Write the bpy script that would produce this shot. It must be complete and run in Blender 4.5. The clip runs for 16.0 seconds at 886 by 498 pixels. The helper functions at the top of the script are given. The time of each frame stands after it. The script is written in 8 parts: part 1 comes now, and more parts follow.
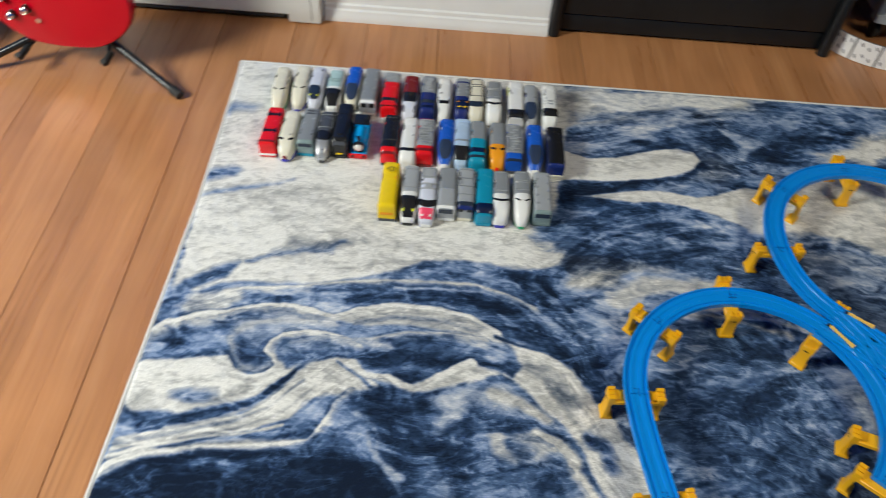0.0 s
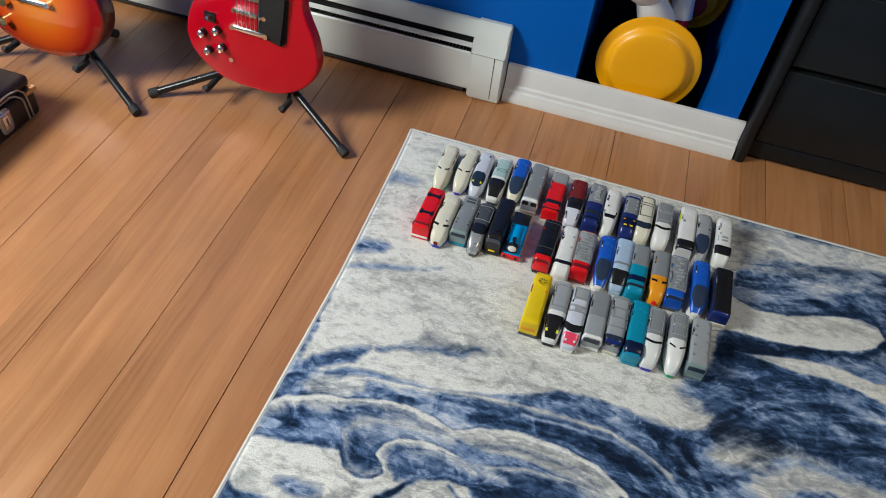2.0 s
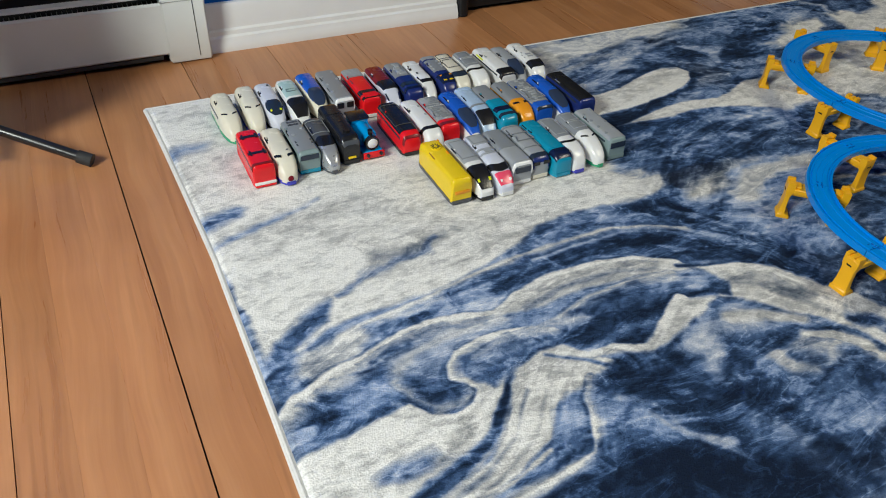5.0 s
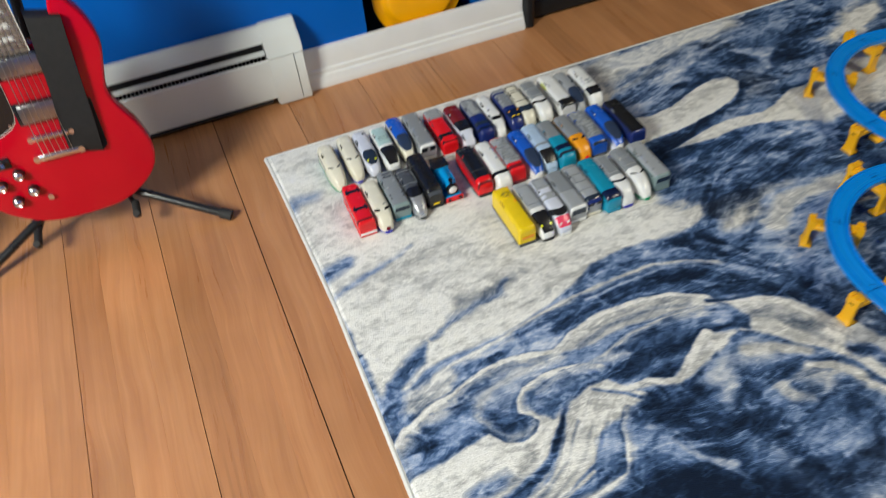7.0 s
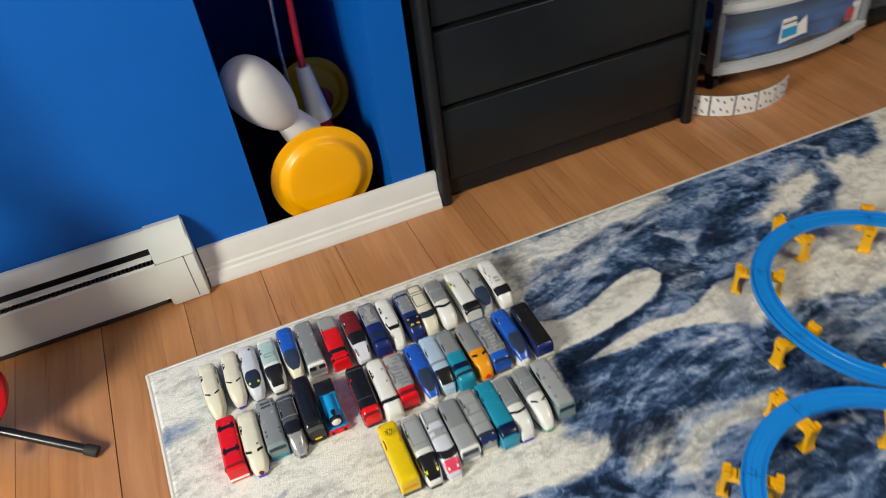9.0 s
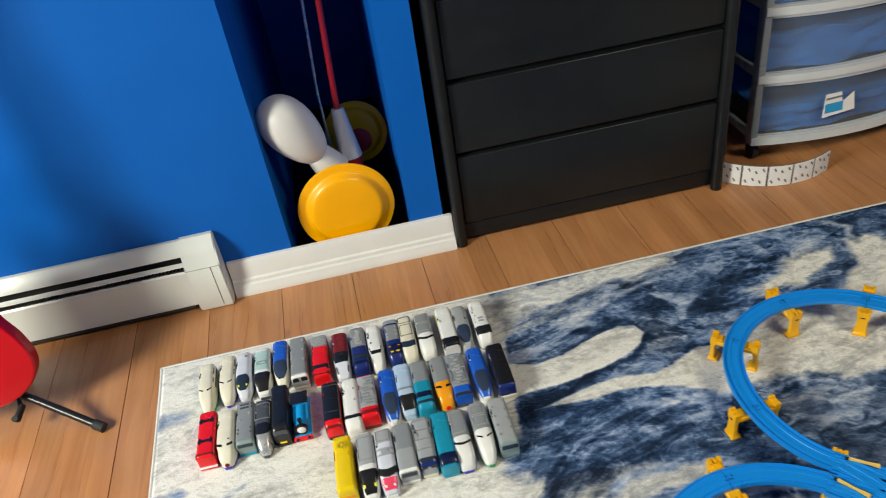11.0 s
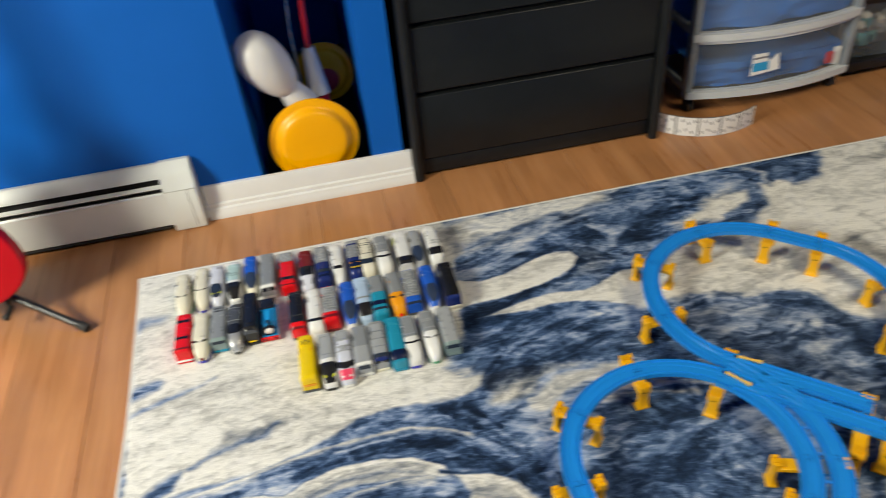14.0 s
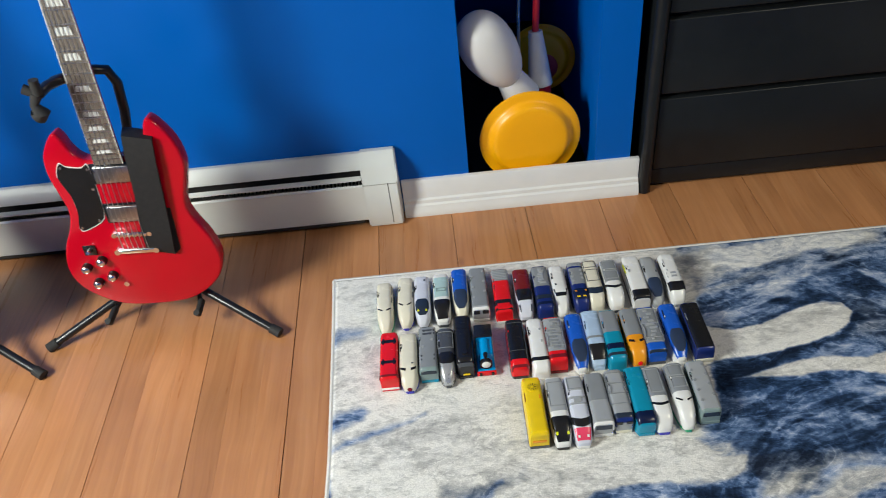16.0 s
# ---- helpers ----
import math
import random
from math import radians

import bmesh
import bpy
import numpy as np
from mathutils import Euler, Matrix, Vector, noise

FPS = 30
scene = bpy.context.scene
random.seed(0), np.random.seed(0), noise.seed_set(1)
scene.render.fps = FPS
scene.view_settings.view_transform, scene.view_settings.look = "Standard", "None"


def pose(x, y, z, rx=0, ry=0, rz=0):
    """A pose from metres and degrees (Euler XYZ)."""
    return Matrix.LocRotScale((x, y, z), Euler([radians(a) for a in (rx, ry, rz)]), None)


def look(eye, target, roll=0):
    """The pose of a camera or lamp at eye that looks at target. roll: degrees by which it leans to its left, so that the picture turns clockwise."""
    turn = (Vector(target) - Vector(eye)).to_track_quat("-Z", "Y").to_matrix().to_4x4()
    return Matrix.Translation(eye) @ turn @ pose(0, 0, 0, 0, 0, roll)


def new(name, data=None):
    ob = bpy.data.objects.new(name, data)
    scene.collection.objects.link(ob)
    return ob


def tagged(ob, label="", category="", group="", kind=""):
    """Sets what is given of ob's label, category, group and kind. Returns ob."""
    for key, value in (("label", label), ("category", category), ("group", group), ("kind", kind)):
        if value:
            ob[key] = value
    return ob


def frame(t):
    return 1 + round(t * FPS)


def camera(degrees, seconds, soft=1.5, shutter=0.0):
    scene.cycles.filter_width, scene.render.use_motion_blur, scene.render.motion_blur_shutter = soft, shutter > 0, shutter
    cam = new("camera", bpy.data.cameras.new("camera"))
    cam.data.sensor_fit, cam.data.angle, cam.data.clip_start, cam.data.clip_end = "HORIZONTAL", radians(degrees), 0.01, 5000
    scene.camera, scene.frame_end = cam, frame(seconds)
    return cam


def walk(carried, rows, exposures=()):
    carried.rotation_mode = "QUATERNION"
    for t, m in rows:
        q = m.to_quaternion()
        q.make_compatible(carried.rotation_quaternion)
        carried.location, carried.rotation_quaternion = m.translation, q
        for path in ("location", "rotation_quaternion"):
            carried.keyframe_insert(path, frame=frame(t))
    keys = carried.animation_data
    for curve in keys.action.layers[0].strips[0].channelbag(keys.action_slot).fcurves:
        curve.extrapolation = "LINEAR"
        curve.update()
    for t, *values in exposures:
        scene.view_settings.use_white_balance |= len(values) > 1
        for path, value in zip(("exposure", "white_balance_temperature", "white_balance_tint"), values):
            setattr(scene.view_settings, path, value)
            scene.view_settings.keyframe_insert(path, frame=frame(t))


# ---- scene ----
cam = camera(60.9, 16.0, soft=1.0, shutter=0.45)
PATH = [
    (0, (0.534, -1.571, 1.149), (0.539, -0.256, -0.358), 4.4),
    (0.5, (0.47, -1.582, 1.167), (0.316, -0.298, -0.359), 4.6),
    (1, (0.452, -1.495, 1.187), (0.19, -0.181, -0.298), 4.4),
    (1.5, (0.445, -1.446, 1.19), (0.124, -0.123, -0.276), 4.9),
    (2, (0.434, -1.418, 1.185), (0.137, -0.092, -0.282), 7.1),
    (2.5, (0.326, -1.428, 1.155), (0.165, -0.071, -0.306), 7.2),
    (3, (0.164, -1.453, 1.168), (0.279, -0.1, -0.301), 5.3),
    (3.5, (0.003, -1.407, 1.142), (0.358, -0.101, -0.331), 2.9),
    (4, (-0.103, -1.348, 0.757), (0.445, 0.052, -0.562), 3.7),
    (4.5, (-0.084, -1.389, 0.698), (0.606, 0.004, -0.561), 3.9),
    (4.7, (-0.076, -1.398, 0.707), (0.646, -0.012, -0.541), 2.8),
    (6.8, (-0.059, -1.4, 0.957), (0.469, -0.027, -0.399), 0.8),
    (7, (-0.053, -1.431, 1.11), (0.365, -0.128, -0.349), -6.1),
    (7.5, (0.066, -1.524, 1.214), (0.548, -0.102, -0.107), -6.4),
    (8, (0.17, -1.551, 1.214), (0.586, -0.057, -0.049), -9.3),
    (8.2, (0.202, -1.529, 1.21), (0.613, -0.03, -0.048), -11.1),
    (8.5, (0.254, -1.426, 1.217), (0.712, 0.042, -0.061), -10.2),
    (9, (0.311, -1.238, 1.207), (0.756, 0.196, -0.114), -8.0),
    (9.2, (0.35, -1.186, 1.205), (0.64, 0.275, -0.131), -8.4),
    (11.3, (0.631, -1.501, 1.225), (0.784, 0.112, 0.053), -9.4),
    (11.5, (0.666, -1.555, 1.23), (0.904, 0.036, 0.041), -8.3),
    (12, (0.707, -1.64, 1.239), (0.994, -0.093, 0.005), -5.7),
    (12.4, (0.743, -1.672, 1.231), (1.036, -0.131, -0.009), -8.6),
    (12.5, (0.754, -1.673, 1.24), (1.066, -0.138, -0.004), -9.2),
    (13, (0.768, -1.695, 1.252), (1.221, -0.182, 0.025), -7.6),
    (13.5, (0.712, -1.681, 1.254), (1.114, -0.168, 0.01), -4.2),
    (14, (0.569, -1.636, 1.255), (0.793, -0.1, -0.006), -5.8),
    (14.5, (0.399, -1.607, 1.237), (0.409, -0.043, -0.01), -8.2),
    (15, (0.345, -1.543, 1.225), (0.267, -0.022, -0.071), -7.9),
    (15.5, (0.32, -1.391, 1.235), (0.197, 0.125, -0.064), -8.6),
    (15.6, (0.3, -1.369, 1.208), (0.194, 0.164, -0.073), -8.1),
    (16, (0.31, -1.315, 1.222), (0.261, 0.191, -0.093), -6.9),
]
walk(cam, [(t, look(eye, target, roll)) for t, eye, target, roll in PATH],
     [(0.0, -0.1, 6500, 0), (1.5, -0.36, 6350, 0), (4.5, -0.28, 6350, 0), (7.0, -0.17, 6550, 0), (9.0, 0.0, 7050, 1), (11.5, 0.13, 7000, -2), (13.5, 0.12, 7300, -1), (14.0, 0.1, 7300, 0), (14.5, 0.0, 6750, 0), (16.0, -0.1, 6450, 0)])

# ---- light ----
world = bpy.data.worlds.new("sky")
scene.world = world
world.use_nodes = True
_wn = world.node_tree.nodes
_sky = _wn.new("ShaderNodeTexSky")
_sky.sky_type, _sky.sun_disc = "NISHITA", False
_sky.sun_elevation, _sky.sun_rotation = radians(38), radians(250)
_wn["Background"].inputs["Strength"].default_value = 0.05
world.node_tree.links.new(_sky.outputs["Color"], _wn["Background"].inputs["Color"])


def window_light(name, m, width, height, watts, colour):
    data = bpy.data.lights.new(name, "AREA")
    data.shape, data.size, data.size_y, data.energy, data.color = "RECTANGLE", width, height, watts, colour
    ob = new(name, data)
    ob.matrix_world = m
    return ob


# daylight from the west window by the guitars; an added, unseen overhead fill above the tracks
window_light("window_light", look((-1.72, -1.42, 1.62), (0.1, -0.45, 0.0)), 0.7, 0.72, 100, (1.0, 0.97, 0.93))
window_light("overhead_fill_light", look((2.25, -1.75, 2.41), (2.2, -1.7, 0.0)), 0.8, 0.8, 41, (1.0, 0.88, 0.7))


# ---- materials ----
def material(name, colour, rough=0.5, metal=0.0, vary=0.08, scale=30.0, bump=0.0, bump_scale=200.0, coat=0.0, alpha=1.0, per_object=0.0):
    """A surface with uneven tone and roughness at two scales, and fine relief."""
    m = bpy.data.materials.new(name)
    m.use_nodes = True
    nt = m.node_tree
    b = nt.nodes["Principled BSDF"]
    co = nt.nodes.new("ShaderNodeTexCoord")
    n1 = nt.nodes.new("ShaderNodeTexNoise")
    n1.inputs["Scale"].default_value, n1.inputs["Detail"].default_value = scale, 6
    n2 = nt.nodes.new("ShaderNodeTexNoise")
    n2.inputs["Scale"].default_value, n2.inputs["Detail"].default_value = scale * 0.13, 3
    add = nt.nodes.new("ShaderNodeMath")
    nt.links.new(co.outputs["Object"], n1.inputs["Vector"])
    nt.links.new(co.outputs["Object"], n2.inputs["Vector"])
    nt.links.new(n1.outputs["Fac"], add.inputs[0])
    nt.links.new(n2.outputs["Fac"], add.inputs[1])
    ramp = nt.nodes.new("ShaderNodeMapRange")
    ramp.inputs["From Min"].default_value, ramp.inputs["From Max"].default_value = 0.6, 1.4
    ramp.inputs["To Min"].default_value, ramp.inputs["To Max"].default_value = 1 - vary, 1 + vary
    nt.links.new(add.outputs[0], ramp.inputs["Value"])
    mul = nt.nodes.new("ShaderNodeMix")
    mul.data_type, mul.blend_type = "RGBA", "MULTIPLY"
    mul.inputs[0].default_value = 1.0
    mul.inputs[6].default_value = (*colour, 1)
    nt.links.new(ramp.outputs[0], mul.inputs[7])
    out = mul.outputs[2]
    if per_object:
        info = nt.nodes.new("ShaderNodeObjectInfo")
        r2 = nt.nodes.new("ShaderNodeMapRange")
        r2.inputs["To Min"].default_value, r2.inputs["To Max"].default_value = 1 - per_object, 1 + per_object
        nt.links.new(info.outputs["Random"], r2.inputs["Value"])
        m2 = nt.nodes.new("ShaderNodeMix")
        m2.data_type, m2.blend_type = "RGBA", "MULTIPLY"
        m2.inputs[0].default_value = 1.0
        nt.links.new(out, m2.inputs[6])
        nt.links.new(r2.outputs[0], m2.inputs[7])
        out = m2.outputs[2]
    nt.links.new(out, b.inputs["Base Color"])
    r3 = nt.nodes.new("ShaderNodeMapRange")
    r3.inputs["From Min"].default_value, r3.inputs["From Max"].default_value = 0.6, 1.4
    r3.inputs["To Min"].default_value, r3.inputs["To Max"].default_value = max(0.02, rough * 0.8), min(1, rough * 1.2)
    nt.links.new(add.outputs[0], r3.inputs["Value"])
    nt.links.new(r3.outputs[0], b.inputs["Roughness"])
    b.inputs["Metallic"].default_value = metal
    b.inputs["Coat Weight"].default_value = coat
    b.inputs["Coat Roughness"].default_value = 0.08
    b.inputs["Alpha"].default_value = alpha
    if bump:
        n3 = nt.nodes.new("ShaderNodeTexNoise")
        n3.inputs["Scale"].default_value, n3.inputs["Detail"].default_value = bump_scale, 4
        nt.links.new(co.outputs["Object"], n3.inputs["Vector"])
        bn = nt.nodes.new("ShaderNodeBump")
        bn.inputs["Strength"].default_value, bn.inputs["Distance"].default_value = bump, 0.002
        nt.links.new(n3.outputs["Fac"], bn.inputs["Height"])
        nt.links.new(bn.outputs["Normal"], b.inputs["Normal"])
    return m


def wood_floor():
    """Oiled pine boards: long grain, streaks, a few knots, each board its own tone."""
    m = bpy.data.materials.new("pine_boards")
    m.use_nodes = True
    nt = m.node_tree
    L, N = nt.links, nt.nodes
    b = N["Principled BSDF"]
    co, info = N.new("ShaderNodeTexCoord"), N.new("ShaderNodeObjectInfo")
    shift = N.new("ShaderNodeVectorMath")
    shift.operation = "MULTIPLY_ADD"
    rnd = N.new("ShaderNodeCombineXYZ")
    for i in range(3):
        L.new(info.outputs["Random"], rnd.inputs[i])
    shift.inputs[1].default_value = (37.0, 91.0, 13.0)
    L.new(rnd.outputs[0], shift.inputs[0])
    L.new(co.outputs["Object"], shift.inputs[2])
    warp = N.new("ShaderNodeTexNoise")
    warp.inputs["Scale"].default_value, warp.inputs["Detail"].default_value = 3.0, 2
    L.new(shift.outputs[0], warp.inputs["Vector"])
    wm = N.new("ShaderNodeVectorMath")
    wm.operation = "MULTIPLY_ADD"
    wm.inputs[1].default_value = (0.05, 0.0, 0.0)
    L.new(warp.outputs["Color"], wm.inputs[0])
    L.new(shift.outputs[0], wm.inputs[2])
    mp = N.new("ShaderNodeMapping")
    mp.inputs["Scale"].default_value = (26.0, 1.1, 26.0)
    L.new(wm.outputs[0], mp.inputs["Vector"])
    grain = N.new("ShaderNodeTexNoise")
    grain.inputs["Scale"].default_value, grain.inputs["Detail"].default_value, grain.inputs["Roughness"].default_value = 1.6, 8, 0.62
    L.new(mp.outputs[0], grain.inputs["Vector"])
    mp2 = N.new("ShaderNodeMapping")
    mp2.inputs["Scale"].default_value = (140.0, 2.2, 140.0)
    L.new(wm.outputs[0], mp2.inputs["Vector"])
    fine = N.new("ShaderNodeTexNoise")
    fine.inputs["Scale"].default_value, fine.inputs["Detail"].default_value = 1.0, 4
    L.new(mp2.outputs[0], fine.inputs["Vector"])
    cr = N.new("ShaderNodeValToRGB")
    e = cr.color_ramp.elements
    e[0].position, e[0].color = 0.25, (0.37, 0.155, 0.062, 1)
    e[1].position, e[1].color = 0.78, (0.52, 0.255, 0.114, 1)
    mid = e.new(0.5)
    mid.color = (0.44, 0.198, 0.082, 1)
    L.new(grain.outputs["Fac"], cr.inputs["Fac"])
    fr = N.new("ShaderNodeMapRange")
    fr.inputs["From Min"].default_value, fr.inputs["From Max"].default_value = 0.3, 0.7
    fr.inputs["To Min"].default_value, fr.inputs["To Max"].default_value = 0.95, 1.03
    L.new(fine.outputs["Fac"], fr.inputs["Value"])
    m1 = N.new("ShaderNodeMix")
    m1.data_type, m1.blend_type = "RGBA", "MULTIPLY"
    m1.inputs[0].default_value = 1
    L.new(cr.outputs["Color"], m1.inputs[6])
    L.new(fr.outputs[0], m1.inputs[7])
    tone = N.new("ShaderNodeMapRange")
    tone.inputs["To Min"].default_value, tone.inputs["To Max"].default_value = 0.92, 1.09
    L.new(info.outputs["Random"], tone.inputs["Value"])
    m2 = N.new("ShaderNodeMix")
    m2.data_type, m2.blend_type = "RGBA", "MULTIPLY"
    m2.inputs[0].default_value = 1
    L.new(m1.outputs[2], m2.inputs[6])
    L.new(tone.outputs[0], m2.inputs[7])
    # wide pale and dark clouds across the boards, and arched growth rings
    cloud = N.new("ShaderNodeTexNoise")
    cloud.inputs["Scale"].default_value, cloud.inputs["Detail"].default_value = 3.4, 4
    L.new(shift.outputs[0], cloud.inputs["Vector"])
    cl = N.new("ShaderNodeMapRange")
    cl.inputs["From Min"].default_value, cl.inputs["From Max"].default_value = 0.3, 0.7
    cl.inputs["To Min"].default_value, cl.inputs["To Max"].default_value = 0.86, 1.13
    L.new(cloud.outputs["Fac"], cl.inputs["Value"])
    wave = N.new("ShaderNodeTexWave")
    wave.wave_type, wave.rings_direction = "RINGS", "Y"
    wave.inputs["Scale"].default_value, wave.inputs["Distortion"].default_value, wave.inputs["Detail"].default_value, wave.inputs["Detail Scale"].default_value = 9.0, 7.0, 2, 0.9
    mpw = N.new("ShaderNodeMapping")
    mpw.inputs["Scale"].default_value = (2.6, 0.32, 2.6)
    L.new(shift.outputs[0], mpw.inputs["Vector"])
    L.new(mpw.outputs[0], wave.inputs["Vector"])
    wr = N.new("ShaderNodeMapRange")
    wr.inputs["To Min"].default_value, wr.inputs["To Max"].default_value = 0.87, 1.03
    wr.interpolation_type = "SMOOTHSTEP"
    wr.inputs["From Max"].default_value = 0.55
    L.new(wave.outputs["Fac"], wr.inputs["Value"])
    here = N.new("ShaderNodeTexNoise")
    here.inputs["Scale"].default_value, here.inputs["Detail"].default_value = 4.2, 2
    stretch = N.new("ShaderNodeMapping")
    stretch.inputs["Scale"].default_value = (1.6, 0.45, 1.6)
    L.new(shift.outputs[0], stretch.inputs["Vector"])
    L.new(stretch.outputs[0], here.inputs["Vector"])
    hr = N.new("ShaderNodeMapRange")
    hr.inputs["From Min"].default_value, hr.inputs["From Max"].default_value = 0.5, 0.7
    L.new(here.outputs["Fac"], hr.inputs["Value"])
    ring = N.new("ShaderNodeMix")
    ring.inputs[2].default_value = 1.0
    L.new(hr.outputs[0], ring.inputs[0])
    L.new(wr.outputs[0], ring.inputs[3])
    both = N.new("ShaderNodeMath")
    both.operation = "MULTIPLY"
    L.new(cl.outputs[0], both.inputs[0])
    L.new(ring.outputs[0], both.inputs[1])
    mw = N.new("ShaderNodeMix")
    mw.data_type, mw.blend_type = "RGBA", "MULTIPLY"
    mw.inputs[0].default_value = 1
    L.new(m2.outputs[2], mw.inputs[6])
    L.new(both.outputs[0], mw.inputs[7])
    m2 = mw
    vor = N.new("ShaderNodeTexVoronoi")
    vor.inputs["Scale"].default_value = 3.2
    mp3 = N.new("ShaderNodeMapping")
    mp3.inputs["Scale"].default_value = (1.0, 0.62, 1.0)
    L.new(wm.outputs[0], mp3.inputs["Vector"])
    L.new(mp3.outputs[0], vor.inputs["Vector"])
    kn = N.new("ShaderNodeMapRange")
    kn.inputs["From Min"].default_value, kn.inputs["From Max"].default_value = 0.018, 0.05
    kn.inputs["To Min"].default_value, kn.inputs["To Max"].default_value = 0.55, 0.0
    L.new(vor.outputs["Distance"], kn.inputs["Value"])
    m3 = N.new("ShaderNodeMix")
    m3.data_type = "RGBA"
    L.new(kn.outputs[0], m3.inputs[0])
    L.new(m2.outputs[2], m3.inputs[6])
    m3.inputs[7].default_value = (0.09, 0.03, 0.012, 1)
    L.new(m3.outputs[2], b.inputs["Base Color"])
    rr = N.new("ShaderNodeMapRange")
    rr.inputs["To Min"].default_value, rr.inputs["To Max"].default_value = 0.2, 0.4
    L.new(grain.outputs["Fac"], rr.inputs["Value"])
    L.new(rr.outputs[0], b.inputs["Roughness"])
    bn = N.new("ShaderNodeBump")
    b.inputs["Specular IOR Level"].default_value = 0.5
    bn.inputs["Strength"].default_value, bn.inputs["Distance"].default_value = 0.16, 0.002
    L.new(fine.outputs["Fac"], bn.inputs["Height"])
    L.new(bn.outputs["Normal"], b.inputs["Normal"])
    return m


def rug_pile():
    """Short cut pile in navy, blue, grey and cream; the pattern comes from the mesh's own 'tone'."""
    m = bpy.data.materials.new("rug_pile")
    m.use_nodes = True
    nt = m.node_tree
    L, N = nt.links, nt.nodes
    b = N["Principled BSDF"]
    co, at = N.new("ShaderNodeTexCoord"), N.new("ShaderNodeAttribute")
    at.attribute_name = "tone"
    f1 = N.new("ShaderNodeTexNoise")
    f1.inputs["Scale"].default_value, f1.inputs["Detail"].default_value, f1.inputs["Roughness"].default_value = 75.0, 6, 0.7
    mp = N.new("ShaderNodeMapping")
    mp.inputs["Scale"].default_value = (0.75, 1.3, 1.0)
    L.new(co.outputs["Object"], mp.inputs["Vector"])
    L.new(mp.outputs[0], f1.inputs["Vector"])
    j = N.new("ShaderNodeMapRange")
    j.inputs["From Min"].default_value, j.inputs["From Max"].default_value = 0.3, 0.7
    j.inputs["To Min"].default_value, j.inputs["To Max"].default_value = -0.085, 0.085
    L.new(f1.outputs["Fac"], j.inputs["Value"])
    # cloudy dapple, strongest in the half tones
    f2 = N.new("ShaderNodeTexNoise")
    f2.inputs["Scale"].default_value, f2.inputs["Detail"].default_value, f2.inputs["Roughness"].default_value, f2.inputs["Distortion"].default_value = 21.0, 10, 0.68, 0.9
    mp2 = N.new("ShaderNodeMapping")
    mp2.inputs["Scale"].default_value = (0.7, 1.25, 1.0)
    L.new(co.outputs["Object"], mp2.inputs["Vector"])
    L.new(mp2.outputs[0], f2.inputs["Vector"])
    amount = N.new("ShaderNodeFloatCurve")
    cv = amount.mapping.curves[0]
    for k, (p, q) in enumerate(((0.0, 0.35), (0.25, 0.8), (0.5, 1.0), (0.75, 0.7), (1.0, 0.32))):
        if k in (0, 4):
            cv.points[0 if k == 0 else -1].location = (p, q)
        else:
            cv.points.new(p, q)
    L.new(at.outputs["Fac"], amount.inputs["Value"])
    d2 = N.new("ShaderNodeMapRange")
    d2.clamp = False
    d2.inputs["From Min"].default_value, d2.inputs["From Max"].default_value = 0.3, 0.7
    d2.inputs["To Min"].default_value, d2.inputs["To Max"].default_value = -0.17, 0.17
    L.new(f2.outputs["Fac"], d2.inputs["Value"])
    w2 = N.new("ShaderNodeMath")
    w2.operation = "MULTIPLY"
    L.new(d2.outputs[0], w2.inputs[0])
    L.new(amount.outputs[0], w2.inputs[1])
    s0 = N.new("ShaderNodeMath")
    L.new(at.outputs["Fac"], s0.inputs[0])
    L.new(w2.outputs[0], s0.inputs[1])
    # thin frayed veins, pale in the water and grey in the sand
    f3 = N.new("ShaderNodeTexNoise")
    f3.inputs["Scale"].default_value, f3.inputs["Detail"].default_value, f3.inputs["Roughness"].default_value, f3.inputs["Distortion"].default_value = 6.5, 6, 0.55, 1.6
    mp3 = N.new("ShaderNodeMapping")
    mp3.inputs["Scale"].default_value, mp3.inputs["Rotation"].default_value = (0.6, 1.5, 1.0), (0, 0, radians(-14))
    L.new(co.outputs["Object"], mp3.inputs["Vector"])
    L.new(mp3.outputs[0], f3.inputs["Vector"])
    for level, gain in ((0.52, 0.13), (0.6, 0.09), (0.43, -0.09)):
        off = N.new("ShaderNodeMath")
        off.operation = "SUBTRACT"
        off.inputs[1].default_value = level
        L.new(f3.outputs["Fac"], off.inputs[0])
        size = N.new("ShaderNodeMath")
        size.operation = "ABSOLUTE"
        L.new(off.outputs[0], size.inputs[0])
        vein = N.new("ShaderNodeMapRange")
        vein.interpolation_type = "SMOOTHSTEP"
        vein.inputs["From Max"].default_value = 0.014
        vein.inputs["To Min"].default_value, vein.inputs["To Max"].default_value = gain, 0.0
        L.new(size.outputs[0], vein.inputs["Value"])
        more = N.new("ShaderNodeMath")
        L.new(s0.outputs[0], more.inputs[0])
        L.new(vein.outputs[0], more.inputs[1])
        s0 = more
    s = N.new("ShaderNodeMath")
    L.new(s0.outputs[0], s.inputs[0])
    L.new(j.outputs[0], s.inputs[1])
    ramps = []
